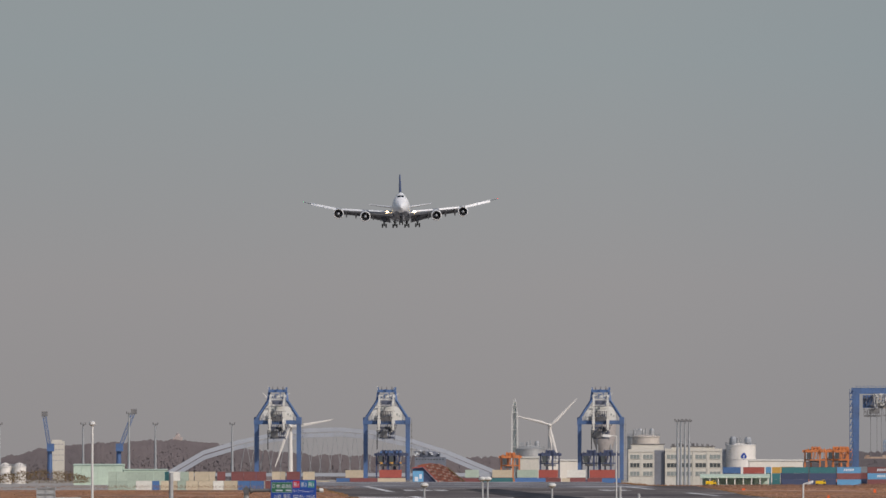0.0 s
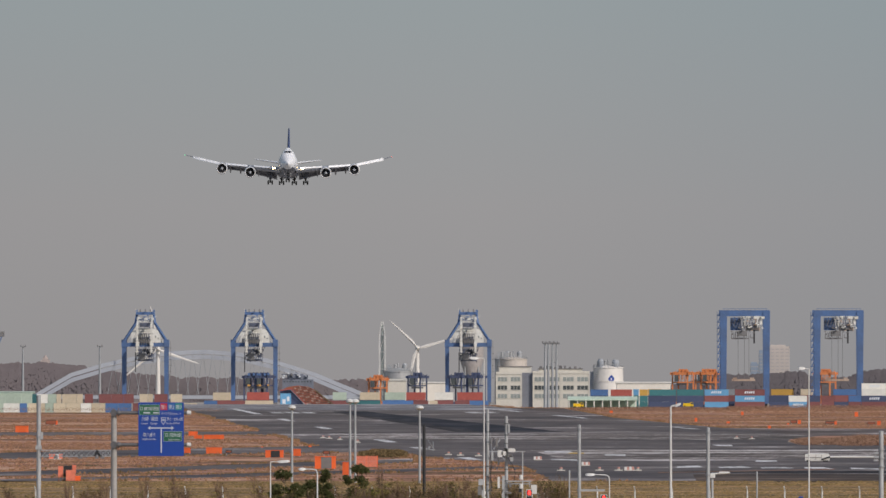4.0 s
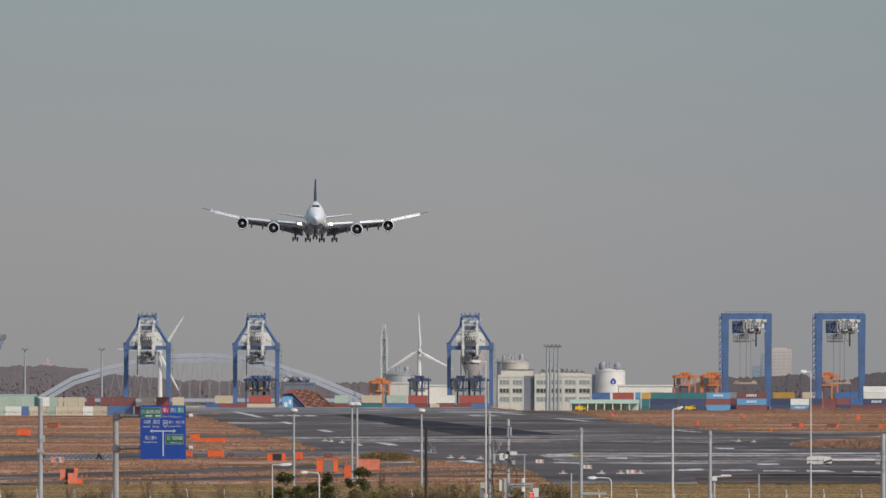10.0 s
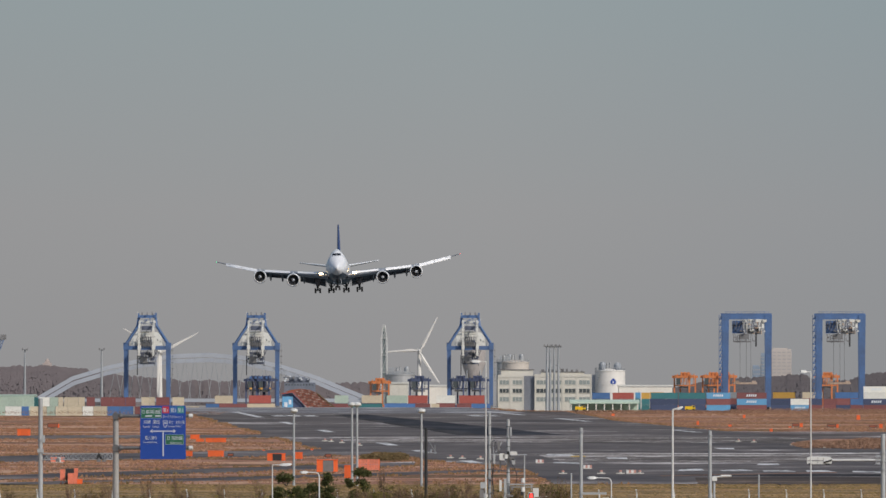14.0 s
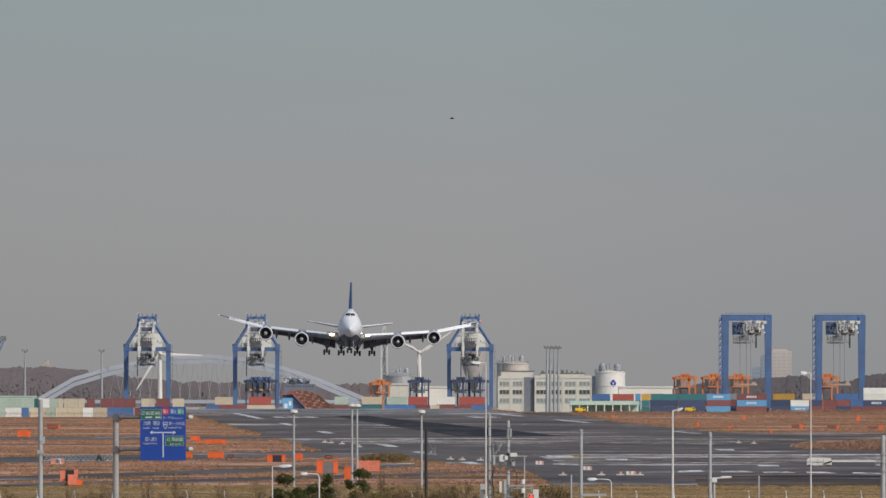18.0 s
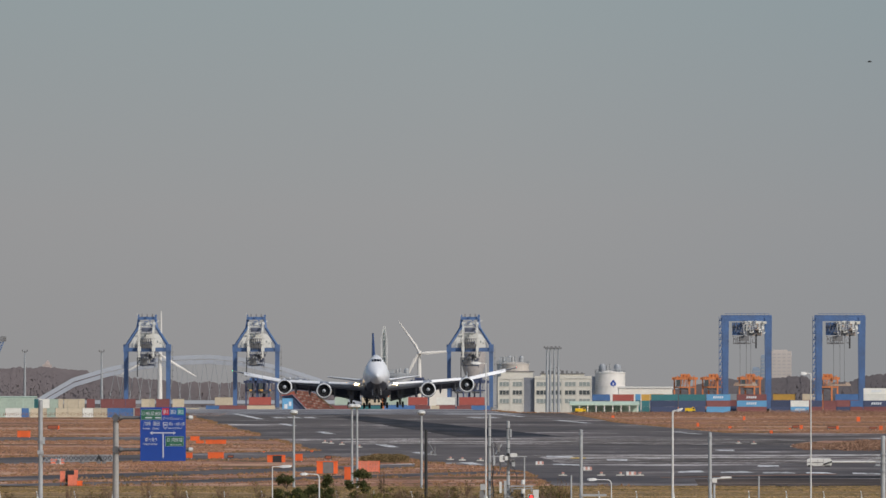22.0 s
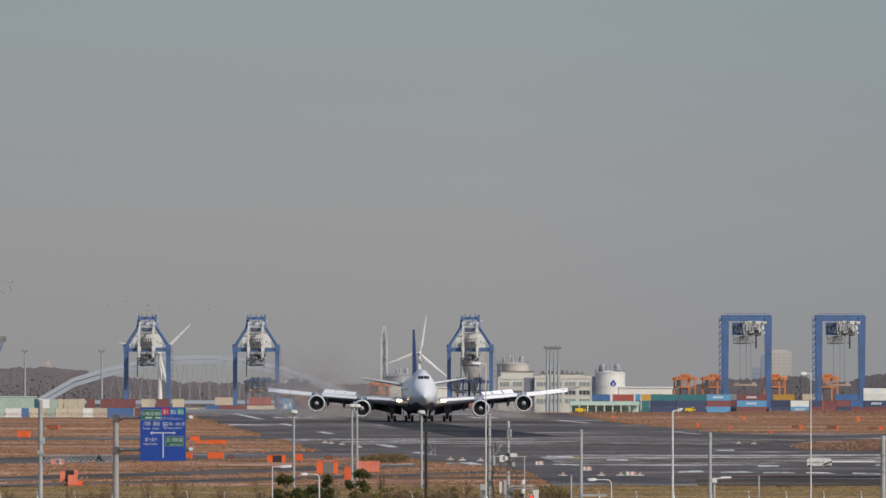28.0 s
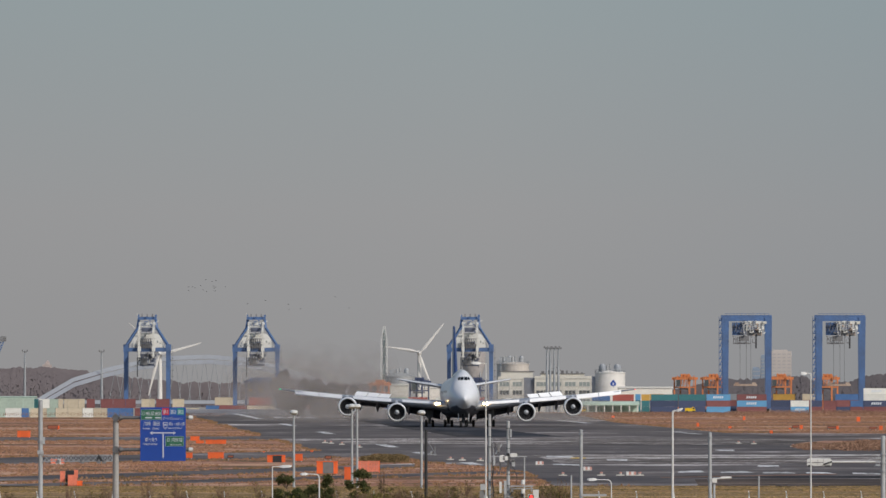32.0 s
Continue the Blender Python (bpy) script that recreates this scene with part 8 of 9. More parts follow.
# ---- fence ----
FENCE_WIRE = mat("weathered_wire", (0.20, 0.185, 0.165), 0.7, 0.2, 0.1, 1.5)
fence = thing("chain_fence", "grey wire fence on white angled posts along the airfield", "fence", (0, 1040, -0.3))
for k in range(-6, 34):
    x = -33.59 + k * 2.84
    bm = B()
    rod(bm, (x, 0, -0.05), (x, 0, 1.75), 0.06, 0.06, 8)
    rod(bm, (x, 0, 1.75), (x - 0.06, -0.2, 2.08), 0.055, 0.05, 8)
    part("post", bm, POLE_WHITE, fence, "white fence post")
for z in (0.15, 0.6, 1.05, 1.45, 1.74, 1.95):
    bm = B()
    beam(bm, (-51.58, -0.05 - max(0, z - 1.74) * 0.6, z), (56.38, -0.05 - max(0, z - 1.74) * 0.6, z), 0.016 if z < 1.7 else 0.022)
    part("rail_wire", bm, FENCE_WIRE, fence)
bm = B()
for k in range(500):
    x = -46.44 + k * 0.24
    beam(bm, (x, -0.02, 0.0), (x + 0.9, -0.02, 1.72), 0.005)
    beam(bm, (x, 0.0, 1.72), (x + 0.9, 0.0, 0.0), 0.005)
tagged(part("wire_mesh", bm, FENCE_WIRE, fence), kind="stuff")
rope = thing("rope_fence", "thin rope strung between orange stakes by the kerb", "fence", (0, 915, R0))
STAKES = [-60, 92, 247, 390, 538, 666, 815, 960, 1108, 1250, 1392, 1524, 1680]
xs_r = [(v - 784) * 915 / 24274 for v in STAKES]
for x in xs_r:
    bm = B()
    rod(bm, (x, 0, 0.3), (x, 0, 2.3), 0.028, 0.022, 6)
    part("stake", bm, ORANGE_PALE, rope, "faded orange stake")
for a, b in zip(xs_r, xs_r[1:]):
    bm = B()
    for k in range(6):
        p, q = k / 6, (k + 1) / 6
        rod(bm, (a + (b - a) * p, 0, 1.75 - 0.2 * math.sin(math.pi * p)), (a + (b - a) * q, 0, 1.75 - 0.2 * math.sin(math.pi * q)), 0.007, 0.007, 5)
    part("rope", bm, ROPE, rope)


# ---- hedge, saplings and pines ----
def foliage(bm_name, points, material, parent, label="", seed=1, flat=0.75, slim=0.6, long=1.0):
    """Many small separate leaves round the given clump centres (x, y, z, radius, count)."""
    rng = random.Random(seed)
    verts, faces = [], []
    for cx, cy, cz, r, n in points:
        for _ in range(n):
            d = Vector((rng.gauss(0, 1), rng.gauss(0, 1), rng.gauss(0, 1))).normalized() * r * rng.random() ** 0.45
            c = Vector((cx, cy, cz)) + Vector((d.x, d.y, d.z * flat))
            s = rng.uniform(0.035, 0.085) * long
            u = Vector((rng.gauss(0, 1), rng.gauss(0, 1), rng.gauss(0, 1))).normalized() * s
            w = u.cross(Vector((rng.gauss(0, 1), rng.gauss(0, 1), rng.gauss(0, 1)))).normalized() * s * slim
            i = len(verts)
            verts += [tuple(c - u), tuple(c + w), tuple(c + u), tuple(c - w)]
            faces.append((i, i + 1, i + 2, i + 3))
    me = bpy.data.meshes.new(bm_name)
    me.from_pydata(verts, [], faces)
    me.materials.append(material)
    ob = new(bm_name, me)
    ob.parent = parent
    if label:
        ob["label"] = label
    return ob


PINE_LEAF = island_material("pine_leaf", (0.030, 0.038, 0.016), (0.15, 0.155, 0.06), (0.075, 0.085, 0.034))
HEDGE_LEAF = island_material("hedge_leaf", (0.028, 0.027, 0.012), (0.17, 0.145, 0.055), (0.075, 0.068, 0.028))
GOLD_LEAF = island_material("gold_leaf", (0.09, 0.075, 0.02), (0.33, 0.27, 0.08), (0.19, 0.16, 0.05))
BRONZE_LEAF = island_material("bronze_leaf", (0.05, 0.034, 0.015), (0.22, 0.155, 0.065), (0.125, 0.088, 0.038))
OLIVE_LEAF = island_material("olive_leaf", (0.030, 0.030, 0.010), (0.175, 0.155, 0.05), (0.085, 0.080, 0.026))


def needle_pad(parent, cx, cy, cz, r, seed):
    """A ragged cushion of upright needle tufts."""
    rng = random.Random(seed)
    verts, faces = [], []
    for _ in range(int(150 * r)):
        d = Vector((rng.gauss(0, 1), rng.gauss(0, 1), rng.gauss(0, 1))).normalized() * r * rng.random() ** 0.4
        c = Vector((cx + d.x, cy + d.y, cz + d.z * 0.62))
        for _ in range(11):
            way = (Vector((rng.gauss(0, 1), rng.gauss(0, 1), rng.gauss(0, 1))).normalized() + Vector((d.x, d.y, d.z)) * 0.5 / r + Vector((0, 0, 0.75))).normalized()
            tip = c + way * rng.uniform(0.11, 0.25)
            side = way.cross(Vector((rng.gauss(0, 1), rng.gauss(0, 1), rng.gauss(0, 1)))).normalized() * 0.022
            i = len(verts)
            verts += [tuple(c - side * 0.4), tuple(c.lerp(tip, 0.5) + side), tuple(tip), tuple(c.lerp(tip, 0.5) - side)]
            faces.append((i, i + 1, i + 2, i + 3))
    me = bpy.data.meshes.new("needle_pad")
    me.from_pydata(verts, [], faces)
    me.materials.append(PINE_LEAF)
    ob = new("needle_pad", me)
    ob.parent = parent
    ob["label"] = "dark green needles"
    return ob


def pine(x, y, clumps, label, seed):
    """A small garden pine: bent trunk, limbs and ragged needle pads; clumps are (dx, height, radius)."""
    p = thing("pine_tree", label, "tree", (x, y, R0), group="garden pines")
    rng = random.Random(seed)
    top = max(c[1] for c in clumps)
    lean = [c for c in clumps if c[1] == top][0][0]
    bm = B()
    prev = Vector((0, 0, -0.1))
    path = []
    for k in range(1, 8):
        q = Vector((lean * (k / 7) ** 2 + 0.08 * math.sin(k * 1.3 + seed), 0.05 * math.cos(k), top * k / 7.2))
        rod(bm, prev, q, 0.09 * (1 - k / 9), 0.09 * (1 - (k + 1) / 9), 8)
        path.append(q)
        prev = q
    part("trunk", bm, BARK, p)
    for n, (dx, h, r) in enumerate(clumps):
        base = min(path, key=lambda v: abs(v.z - h + 0.3))
        cy = rng.uniform(-0.25, 0.25)
        bm = B()
        rod(bm, base, (dx, cy, h - 0.05), 0.035, 0.018, 6)
        part("limb", bm, BARK, p)
        needle_pad(p, dx, cy, h, r * 1.14, seed * 31 + n)
    return p


pine(-10.85, 985, [(-0.5, 3.5, 0.50), (-0.85, 3.42, 0.30), (-0.15, 3.42, 0.30), (-1.0, 2.5, 0.42), (-1.05, 2.05, 0.45), (-0.75, 1.65, 0.42), (-0.05, 2.3, 0.5), (0.35, 2.6, 0.34), (0.35, 1.9, 0.5), (-0.3, 1.6, 0.45), (0.65, 2.2, 0.35)], "dark green garden pine above the hedge", 2)
pine(-8.5, 990, [(0.12, 3.62, 0.27), (0.2, 3.3, 0.30), (-0.02, 3.05, 0.26), (-0.9, 2.78, 0.42), (-1.25, 2.5, 0.34), (-0.5, 2.55, 0.36), (-1.2, 2.1, 0.34), (-0.8, 1.85, 0.4), (0.1, 2.2, 0.46), (0.3, 2.6, 0.3), (0.4, 1.8, 0.45), (-0.3, 1.5, 0.45)], "dark green garden pine above the hedge", 3)
pine(-5.9, 985, [(0.05, 3.94, 0.42), (-0.25, 3.85, 0.3), (0.4, 3.8, 0.3), (-0.85, 3.2, 0.28), (-0.75, 2.95, 0.22), (0.1, 3.1, 0.42), (0.35, 2.75, 0.36), (-0.4, 2.3, 0.42), (-0.7, 1.9, 0.36), (0.95, 2.15, 0.36), (1.1, 1.7, 0.34), (0.15, 1.7, 0.42)], "dark green garden pine above the hedge", 4)


TWIG = mat("reddish_twigs", (0.185, 0.115, 0.075), 0.9, 0, 0.2, 3)


def sapling(x, y, h, label, seed, leaf=None, density=60, grown=1.12):
    h *= grown
    s = thing("sapling", label, "tree", (x, y, R0), group="roadside saplings")
    rng = random.Random(seed)
    bm = B()
    tips = []
    rod(bm, (0, 0, -0.1), (rng.uniform(-0.1, 0.1), 0, h * 0.45), 0.035, 0.028, 6)
    part("trunk", bm, BARK, s)
    bm = B()
    for k in range(10):
        z0 = h * rng.uniform(0.25, 0.5)
        p = Vector((0, 0, z0))
        q = Vector((rng.uniform(-0.55, 0.55), rng.uniform(-0.3, 0.3), h * rng.uniform(0.7, 1.0)))
        m = p.lerp(q, 0.5) + Vector((rng.uniform(-0.1, 0.1), 0, 0.05))
        rod(bm, p, m, 0.024, 0.018, 5)
        rod(bm, m, q, 0.018, 0.010, 5)
        tips += [q, m]
        for j in range(2):
            w = m.lerp(q, rng.random()) + Vector((rng.uniform(-0.35, 0.35), rng.uniform(-0.2, 0.2), rng.uniform(0.0, 0.35)))
            rod(bm, m, w, 0.016, 0.008, 4)
            tips.append(w)
    part("branchwork", bm, TWIG, s, "bare reddish brown twigs")
    if leaf:
        leaves = foliage("leafage", [(t.x, t.y, t.z, 0.20, max(2, density // 14)) for t in tips], leaf, s, "sparse leaves", seed, long=0.72)
        tagged(leaves, kind="stuff")
    return s


for i, (v, h, leaf, n) in enumerate(((22, 2.0, "h", 70), (122, 2.5, None, 0), (186, 2.7, None, 0), (252, 2.6, "b", 25), (305, 2.9, "g", 55), (318, 2.4, "b", 30), (392, 2.7, "b", 50), (452, 2.6, "g", 60), (462, 2.4, "g", 50), (590, 2.75, "o", 95), (604, 2.3, "o", 80), (640, 2.5, "g", 110), (652, 2.3, "g", 90), (668, 2.2, "g", 80), (676, 3.6, None, 0), (722, 2.5, "g", 60), (758, 2.2, "b", 60), (788, 2.8, "b", 50), (800, 2.6, "b", 60), (824, 2.9, "b", 45), (846, 2.3, "b", 60), (985, 3.0, "b", 20), (1000, 2.7, "b", 20))):
    sapling((v - 784) * 980 / 24274, 980 + (i % 5) * 4, h, "thin roadside sapling with few leaves" if leaf else "bare brown roadside sapling without leaves", 40 + i, {"h": HEDGE_LEAF, "g": GOLD_LEAF, "b": BRONZE_LEAF, "o": OLIVE_LEAF}.get(leaf), n, 1.38 if v < 470 else 1.22)
stump = thing("wrapped_shrub", "dark brown shrub wrapped for the winter", "shrub", (-3.81, 985, R0))
bm = B()
lathe(bm, [(0.30, 0), (0.34, 0.6), (0.30, 1.3), (0.2, 1.75), (0.02, 1.95)], "z", 14)
part("wrapping", bm, BARK, stump, "", True)
rng = random.Random(77)
hedge = thing("hedge", "dark olive and brown clipped hedge along the road", "hedge", (0, 0, R0))
for k in range(44):
    x = -32.76 + k * 0.95
    tall = 1.62 + 0.2 * math.sin(k * 0.9) + 0.16 * math.sin(k * 2.3)
    for n, leaf in enumerate((rng.choice((HEDGE_LEAF, HEDGE_LEAF, BRONZE_LEAF, OLIVE_LEAF)) if k < 27 else rng.choice((OLIVE_LEAF, OLIVE_LEAF, HEDGE_LEAF, BRONZE_LEAF)) for _ in range(2))):
        pts = [(x + rng.uniform(-0.5, 0.5), 965 + rng.uniform(-0.6, 0.6), rng.uniform(0.2, tall) * rng.uniform(0.8, 1.0), rng.uniform(0.18, 0.36), 75) for _ in range(15)]
        foliage("hedge_bush", pts, leaf, hedge, "", 500 + k * 2 + n)
for k in range(78):
    v = rng.uniform(0, 640) if k < 22 else rng.uniform(630, 1004)
    leaf = rng.choice((BRONZE_LEAF, BRONZE_LEAF, GOLD_LEAF, OLIVE_LEAF, HEDGE_LEAF, None))
    tall = rng.uniform(1.8, 2.6) if v < 640 else rng.uniform(2.1, 2.95)
    sapling((v - 784) * 972 / 24274, 968 + rng.uniform(0, 14), tall, "thin roadside shrub with few brown leaves" if leaf else "bare brown roadside shrub without leaves", 140 + k, leaf, rng.choice((60, 90, 130)) if v < 640 else rng.choice((110, 150, 200)))
slabs = thing("stacked_slabs", "low stack of pale slabs beside the hedge", "slabs", (9.13, 1060, -0.15))
for i, (u, w, z) in enumerate(((-1.9, 2.2, 0.0), (0.1, 1.9, 0.0), (-1.2, 2.4, 0.42), (0.9, 1.0, 0.42), (-1.7, 1.1, 0.84))):
    bm = B()
    box(bm, u, u + w, 0, 0.9, z, z + 0.38)
    part("slab", bm, CONCRETE, slabs)
# ---- plain sky far behind the port ----
def sky_material():
    m = bpy.data.materials.new("winter_haze_sky")
    m.use_nodes = True
    n, l = m.node_tree.nodes, m.node_tree.links
    n.clear()
    out = n.new("ShaderNodeOutputMaterial")
    em = n.new("ShaderNodeEmission")
    geo = n.new("ShaderNodeNewGeometry")
    xyz = n.new("ShaderNodeSeparateXYZ")
    span = n.new("ShaderNodeMapRange")
    span.inputs["From Min"].default_value = 0.0
    span.inputs["From Max"].default_value = 150.0
    ramp = n.new("ShaderNodeValToRGB")
    e = ramp.color_ramp.elements
    e[0].color = (0.283, 0.278, 0.280, 1)
    e[1].color = (0.280, 0.326, 0.338, 1)
    e.new(0.45).color = (0.303, 0.304, 0.307, 1)
    l.new(geo.outputs["Position"], xyz.inputs["Vector"])
    l.new(xyz.outputs["Z"], span.inputs["Value"])
    l.new(span.outputs["Result"], ramp.inputs["Fac"])
    across = n.new("ShaderNodeMapRange")
    across.inputs["From Min"].default_value = -165.0
    across.inputs["From Max"].default_value = 165.0
    tone = n.new("ShaderNodeValToRGB")
    tone.color_ramp.elements[0].color = (1, 1, 1, 1)
    tone.color_ramp.elements.new(0.55).color = (1.02, 1.02, 1.02, 1)
    tone.color_ramp.elements[2].color = (0.945, 0.972, 0.992, 1)
    both = n.new("ShaderNodeMix")
    both.data_type = "RGBA"
    both.blend_type = "MULTIPLY"
    both.inputs["Factor"].default_value = 1.0
    l.new(xyz.outputs["X"], across.inputs["Value"])
    l.new(across.outputs["Result"], tone.inputs["Fac"])
    l.new(ramp.outputs["Color"], both.inputs["A"])
    l.new(tone.outputs["Color"], both.inputs["B"])
    l.new(both.outputs["Result"], em.inputs["Color"])
    l.new(em.outputs["Emission"], out.inputs["Surface"])
    return m


bm = B()
sheet_points = [(-900, -60), (900, -60), (900, 900), (-900, 900)]
bm.faces.new([bm.verts.new((x, 4985, z)) for x, z in sheet_points])
tagged(part("backdrop", bm, sky_material()), "pale grey hazy winter sky", "sky", kind="structure")


# ---- birds ----
def bird(label, size=1.0):
    b = thing("bird", label, "bird", (0, 1500, 40), group="birds")
    bm = B()
    ring_loft(bm, [[Vector((x * size, r * 0.8 * size * math.cos(math.tau * i / 8), r * size * math.sin(math.tau * i / 8))) for i in range(8)] for x, r in ((-0.26, 0.01), (-0.15, 0.05), (0.0, 0.075), (0.14, 0.05), (0.22, 0.035), (0.29, 0.005))])
    part("body", bm, BIRD, b)
    for s in (-1, 1):
        bm = B()
        ring_loft(bm, [[Vector((x0 * size, y * size, z * size)), Vector((x1 * size, y * size, z * size)), Vector((x1 * size, y * size, (z + 0.015) * size)), Vector((x0 * size, y * size, (z + 0.015) * size))] for x0, x1, y, z in ((-0.1, 0.1, s * 0.05, 0.02), (-0.1, 0.12, s * 0.25, 0.10), (-0.13, 0.02, s * 0.48, 0.06))])
        part("wing", bm, BIRD, b)
    bm = B()
    ring_loft(bm, [[Vector((x * size, -w * size, 0)), Vector((x * size, w * size, 0)), Vector((x * size, w * size, 0.01)), Vector((x * size, -w * size, 0.01))] for x, w in ((-0.42, 0.09), (-0.2, 0.03))])
    part("tail", bm, BIRD, b)
    return b


crossing_bird = bird("dark bird gliding across the sky", 1.0)
far_bird = bird("small dark bird in a distant flock", 0.85)
far_bird["group"] = "distant flock"
rng = random.Random(21)
flock = []
for k in range(22):
    b = far_bird if k == 0 else copy_thing(far_bird, pose(0, 4000, 40))
    if k < 15:
        flock.append((b, rng.gauss(0, 4.5), rng.gauss(0, 1.2), 90.0, 57.0))
    else:
        flock.append((b, rng.gauss(0, 9.0), -5.5 + rng.gauss(0, 1.6), 62.0, 300.0))


# ---- thin smoke that the landing jet leaves behind ----
smoke = thing("tyre_smoke", "thin grey brown smoke drifting behind the landing jet", "smoke")
wisps = []
rng = random.Random(31)
for k in range(40):
    r = rng.uniform(7.0, 8.4)
    bm = B()
    n = 16
    pts = [(r * rng.uniform(0.85, 1.0) * math.cos(math.tau * i / n), r * rng.uniform(0.85, 1.0) * math.sin(math.tau * i / n)) for i in range(n)]
    bm.faces.new([bm.verts.new((x, 0.2 * math.sin(2 * x), z)) for x, z in pts])
    w = part("wisp", bm, SMOKE, smoke)
    born = 24.0 + 6.0 * k / 40
    if k % 2:
        goal = (-38 + 28 * ((k * 5) % 13) / 13, rng.uniform(25, 90), 1.0 + 10 * ((k * 3) % 7) / 7)
    elif k % 4:
        goal = (-30 + 40 * k / 40, rng.uniform(25, 90), rng.uniform(-2.0, 1.5))
    else:
        goal = (9 + 22 * k / 40, rng.uniform(25, 90), rng.uniform(-2.0, 3.0))
    wisps.append((w, born, *goal))


# ---- everything that moves ----
PATH = [
    (0.0, pose(-57.81, 4595.0, 82.52, -1.00, -1.00, 0.85)),
    (1.0, pose(-54.66, 4527.6, 79.70, -1.00, -1.77, 0.83)),
    (2.0, pose(-53.12, 4460.3, 75.53, -1.00, -0.88, 0.67)),
    (3.0, pose(-50.89, 4393.1, 71.85, -1.00, 1.04, 0.64)),
    (3.5, pose(-49.33, 4359.6, 69.06, -1.00, 0.85, 0.55)),
    (5.5, pose(-46.23, 4225.5, 64.03, -1.00, 0.01, 0.41)),
    (6.0, pose(-44.84, 4192.1, 61.34, -1.00, -0.00, 0.37)),
    (6.5, pose(-43.90, 4158.7, 59.52, -1.00, 0.64, 0.42)),
    (7.0, pose(-42.90, 4125.3, 57.68, -1.00, 0.99, 0.48)),
    (7.5, pose(-41.94, 4091.9, 55.83, -1.00, 0.98, 0.54)),
    (8.0, pose(-40.96, 4058.6, 53.99, -1.00, 0.71, 0.59)),
    (8.5, pose(-39.93, 4025.3, 52.23, -1.00, 0.71, 0.66)),
    (9.0, pose(-38.92, 3992.0, 50.49, -1.00, 1.13, 0.73)),
    (9.5, pose(-37.84, 3958.8, 48.65, -1.00, 1.30, 0.71)),
    (10.0, pose(-36.68, 3925.6, 46.75, -1.00, 0.94, 0.71)),
    (10.5, pose(-35.48, 3892.4, 44.89, -1.00, 0.17, 0.68)),
    (11.0, pose(-34.26, 3859.3, 42.99, -1.00, -0.75, 0.64)),
    (11.5, pose(-33.05, 3826.2, 41.03, -1.00, -1.24, 0.60)),
    (12.0, pose(-31.84, 3793.2, 39.04, -1.00, -1.56, 0.57)),
    (12.5, pose(-30.64, 3760.2, 36.99, -1.00, -2.19, 0.47)),
    (13.0, pose(-29.54, 3727.2, 34.88, -1.00, -2.67, 0.35)),
    (13.5, pose(-28.59, 3694.3, 32.83, -1.00, -2.57, 0.11)),
    (14.0, pose(-27.82, 3661.4, 30.91, -1.00, -1.91, -0.14)),
    (14.5, pose(-26.98, 3628.6, 27.46, -1.02, -0.27, -0.27)),
    (16.5, pose(-25.29, 3497.7, 21.97, -1.12, 1.35, -0.10)),
    (17.0, pose(-24.50, 3465.1, 18.44, -1.15, 1.43, 0.09)),
    (17.5, pose(-23.86, 3432.6, 16.35, -1.18, 1.12, 0.27)),
    (18.0, pose(-23.23, 3400.1, 14.26, -1.20, 1.55, 0.46)),
    (18.5, pose(-22.52, 3367.7, 12.15, -1.50, 2.12, 0.58)),
    (19.0, pose(-21.67, 3335.3, 10.15, -1.80, 2.17, 0.70)),
    (19.5, pose(-20.70, 3303.0, 8.33, -2.10, 1.78, 0.77)),
    (20.0, pose(-19.66, 3270.7, 6.72, -2.40, 1.27, 0.85)),
    (20.5, pose(-18.62, 3238.5, 5.40, -2.52, 0.56, 0.93)),
    (21.0, pose(-17.56, 3206.3, 4.25, -2.65, -0.14, 1.00)),
    (21.5, pose(-16.48, 3174.2, 3.18, -2.77, -0.55, 0.95)),
    (22.0, pose(-15.41, 3142.2, 2.21, -2.90, -0.68, 0.90)),
    (22.5, pose(-14.42, 3110.2, 1.39, -2.80, -0.47, 0.90)),
    (23.0, pose(-13.48, 3078.3, 0.65, -2.70, -0.14, 0.90)),
    (23.5, pose(-12.50, 3046.4, 0.45, -2.60, -0.00, 1.03)),
    (24.0, pose(-11.72, 3014.6, 0.38, -2.28, -0.00, 1.15)),
    (24.5, pose(-10.85, 2982.9, 0.00, -1.96, -0.00, 1.21)),
    (25.0, pose(-9.95, 2951.2, 0.00, -1.64, -0.00, 1.28)),
    (28.0, pose(-4.72, 2764.0, 0.00, -0.00, -0.00, 1.78)),
    (28.5, pose(-3.70, 2736.0, 0.00, -0.00, -0.00, 1.58)),
    (29.0, pose(-2.73, 2707.5, 0.00, -0.00, -0.00, 1.35)),
    (29.5, pose(-1.75, 2679.0, 0.00, -0.00, -0.00, 1.50)),
    (30.0, pose(-0.92, 2650.5, 0.00, -0.00, -0.00, 1.84)),
    (30.5, pose(-0.12, 2622.0, 0.00, -0.00, -0.00, 2.15)),
    (31.0, pose(0.86, 2593.5, 0.00, -0.00, -0.00, 2.30)),
    (31.5, pose(2.04, 2565.0, 0.00, -0.00, -0.00, 1.95)),
    (32.0, pose(3.12, 2537.0, 0.00, -0.00, -0.00, 1.48)),
]
# seconds, spoiler angle, upward bend of the wings
RAISE = [(0.0, 0, 1.0), (22.0, 0, 1.0), (23.2, 0, 0.8), (24.0, 12, 0.5), (25.0, 16, 0.25), (26.2, 38, 0.05), (27.4, 50, 0.0), (32.0, 50, 0.0)]


def jet_place(t):
    for (t0, m0), (t1, m1) in zip(PATH, PATH[1:]):
        if t <= t1:
            break
    return m0.translation.lerp(m1.translation, (t - t0) / (t1 - t0))


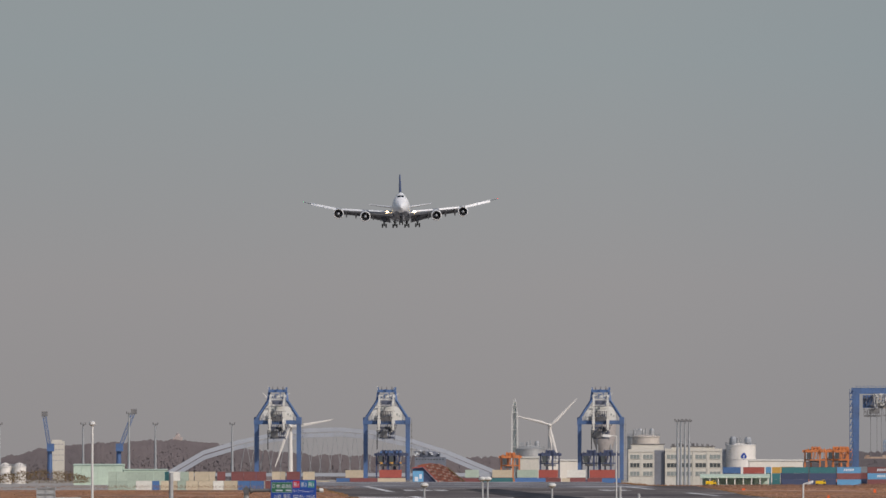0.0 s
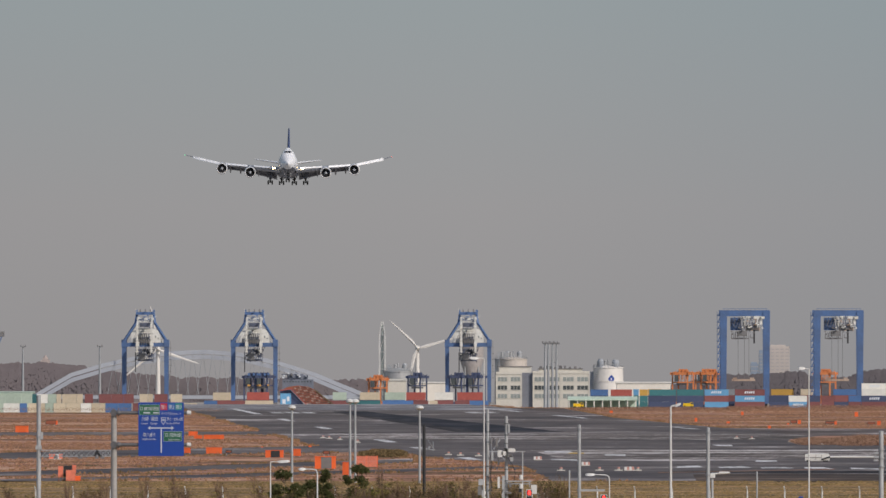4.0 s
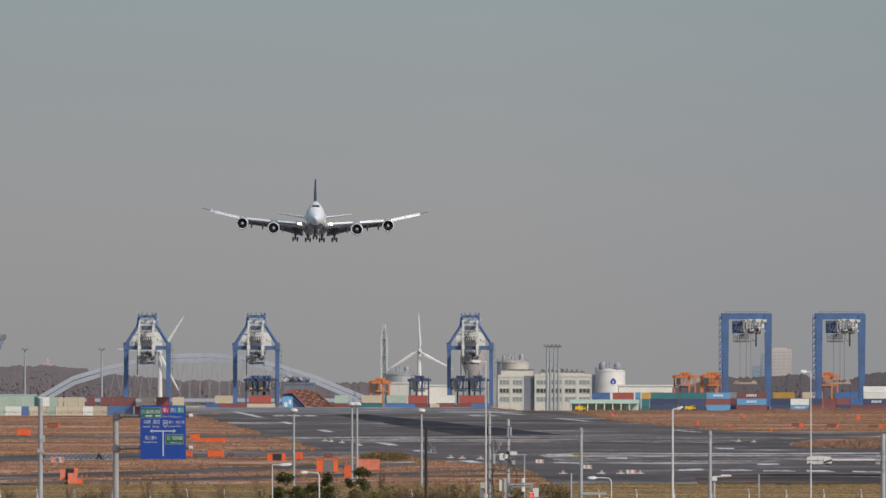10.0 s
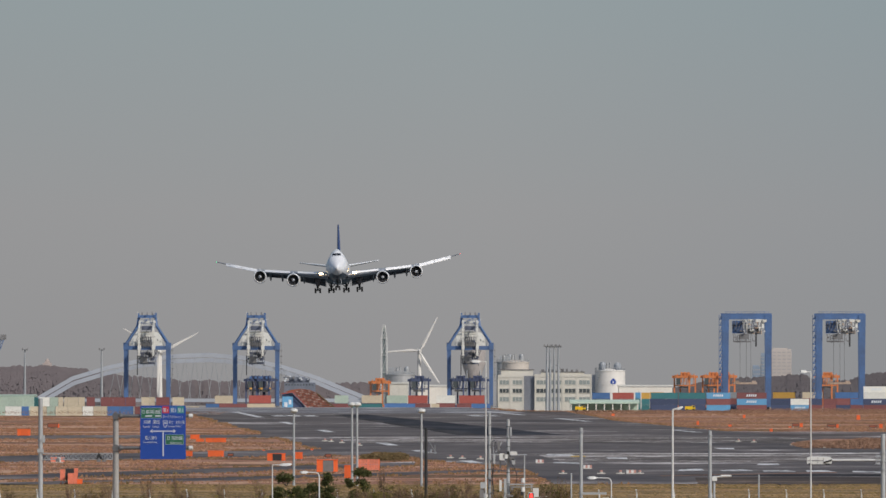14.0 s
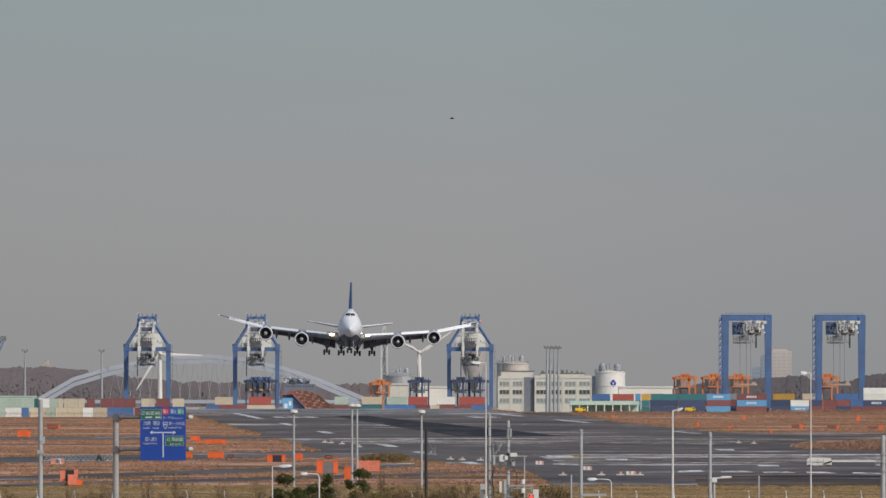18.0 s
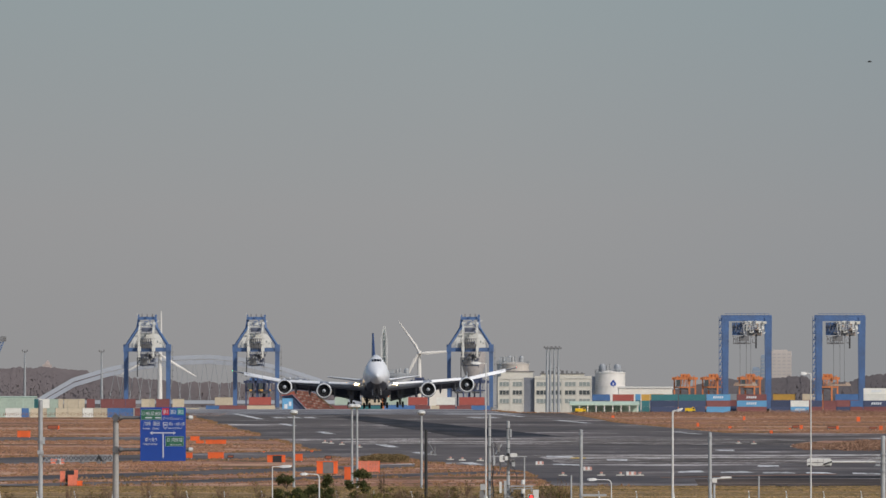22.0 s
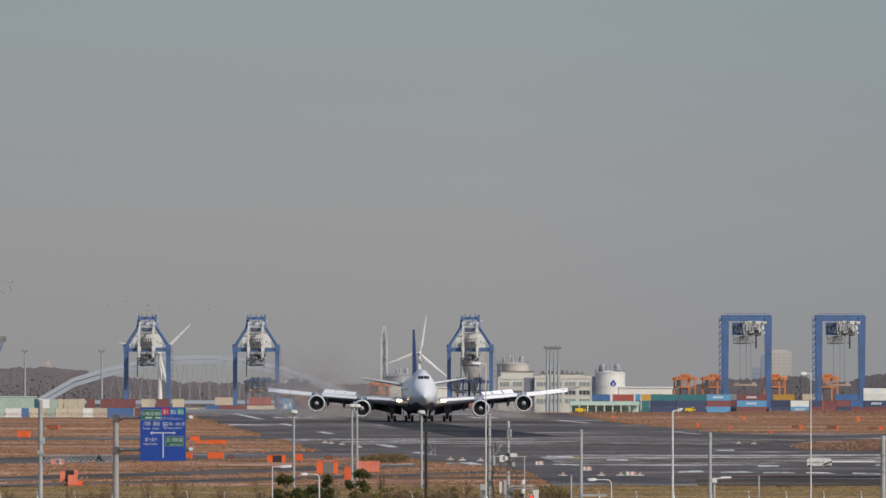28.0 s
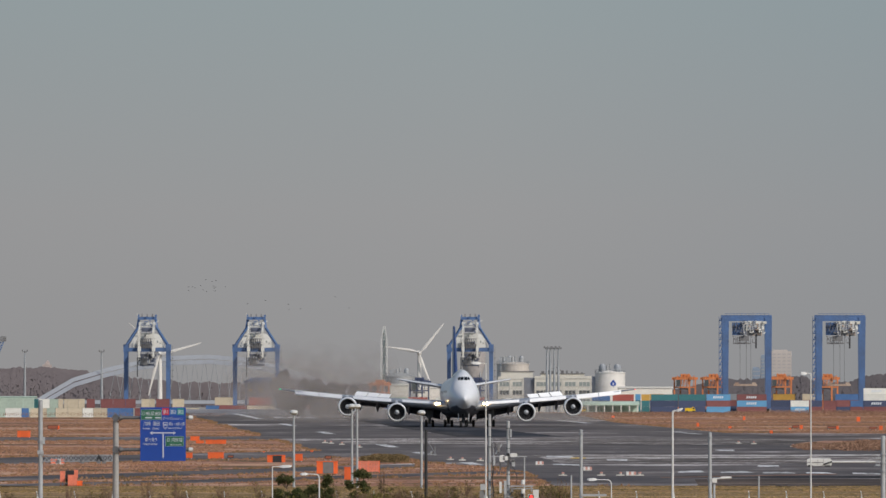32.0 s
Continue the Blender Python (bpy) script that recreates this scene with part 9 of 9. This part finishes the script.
def motions():
    walk(jet, PATH)
    for s, seat, lift in spoilers:
        walk(s, [(t, pose(0, 0, lift * b) @ seat @ pose(0, 0, 0, a, 0, 0)) for t, a, b in RAISE])
    for leg in legs:
        walk(leg, [(t, pose(0, 0, -0.5 * b)) for t, a, b in RAISE])
    for e, lift in engines:
        walk(e, [(t, pose(0, 0, lift * b)) for t, a, b in RAISE])
    for sign, wing, root, outer, knee in bending:
        walk(wing, [(t, pose(root.x, root.y, root.z, 0, -sign * 1.7 * b, 0)) for t, a, b in RAISE])
        walk(outer, [(t, pose(knee.x, knee.y, knee.z + 0.56 * b, 0, -sign * 8.3 * b, 0)) for t, a, b in RAISE])
    for rotor, start in ((rotor_a, -4 - 6.4 * 67.33), (rotor_b, 11 - 6.1 * 67.33)):
        p = rotor.matrix_basis.translation.copy()
        walk(rotor, [(float(t), pose(p.x, p.y, p.z, 0, start + 67.33 * t, 0)) for t in range(33)])
    walk(moving_carrier, [(t, pose(x, 4470, YARD_Z)) for t, x in ((0.0, 85.81), (8.0, 86.92), (11.0, 88.02), (14.0, 91.71), (16.5, 95.20), (18.0, 96.13), (20.0, 98.33), (22.0, 99.99), (24.0, 101.47), (25.5, 103.49), (27.5, 107.73), (29.0, 108.46), (32.0, 110.12))])
    walk(crossing_bird, [(0, pose(-258.55, 1500, 54.74, 0, 0, 0)), (14.0, pose(-62.66, 1500, 45.84, 0, 0, 0)), (15.5, pose(-39.80, 1500, 43.49, 0, 0, 0)), (16.5, pose(-23.48, 1500, 41.52, 0, 0, 0)), (17, pose(-15.26, 1500, 40.53, 0, 0, 0)), (17.5, pose(-7.23, 1500, 39.05, 0, 0, 0)), (18, pose(0.99, 1500, 38.30, 0, 0, 0)), (18.5, pose(9.21, 1500, 37.56, 0, 0, 0)), (19, pose(17.18, 1500, 37.69, 0, 0, 0)), (19.5, pose(23.98, 1500, 38.80, 0, 0, 0)), (20, pose(30.46, 1500, 41.02, 0, 0, 0)), (20.5, pose(35.16, 1500, 42.57, 0, 0, 0)), (21, pose(39.18, 1500, 43.56, 0, 0, 0)), (21.5, pose(42.95, 1500, 44.05, 0, 0, 0)), (22, pose(46.65, 1500, 44.55, 0, 0, 0)), (22.6, pose(51.04, 1500, 45.10, 0, 0, 0)), (32, pose(118.40, 1500, 49.80, 0, 0, 0))])

    for w, born, x1, dy, z1 in wisps:
        home = jet_place(born)
        y1 = home.y + dy
        x0 = home.x + 0.3 * (x1 - home.x)
        rows = [(0.0, pose(x0, y1, -14)), (born - 1.2, pose(x0, y1, -14)), (born, pose(x0, y1, -4)), (born + 0.6, pose(x0 + 0.5 * (x1 - x0), y1, -1.5 + 0.45 * z1))]
        if born + 2.4 < 31.6:
            rows.append((born + 2.4, pose(x1, y1, z1)))
            rows.append((32.0, pose(x1 - 0.5 * (32 - born - 2.4), y1, z1 + 0.15 * (32 - born - 2.4))))
        else:
            rows.append((32.0, pose(x1, y1, z1)))
        walk(w, rows)
    for b, dx, dz, speed, start in flock:
        walk(b, [(t, pose((start + speed * (t - 28.7) - 784) * 0.1648 + dx, 4000, 34.0 + dz + 0.09 * (t - 28.7))) for t in (0.0, 8.0, 16.0, 24.0, 32.0)])


motions()
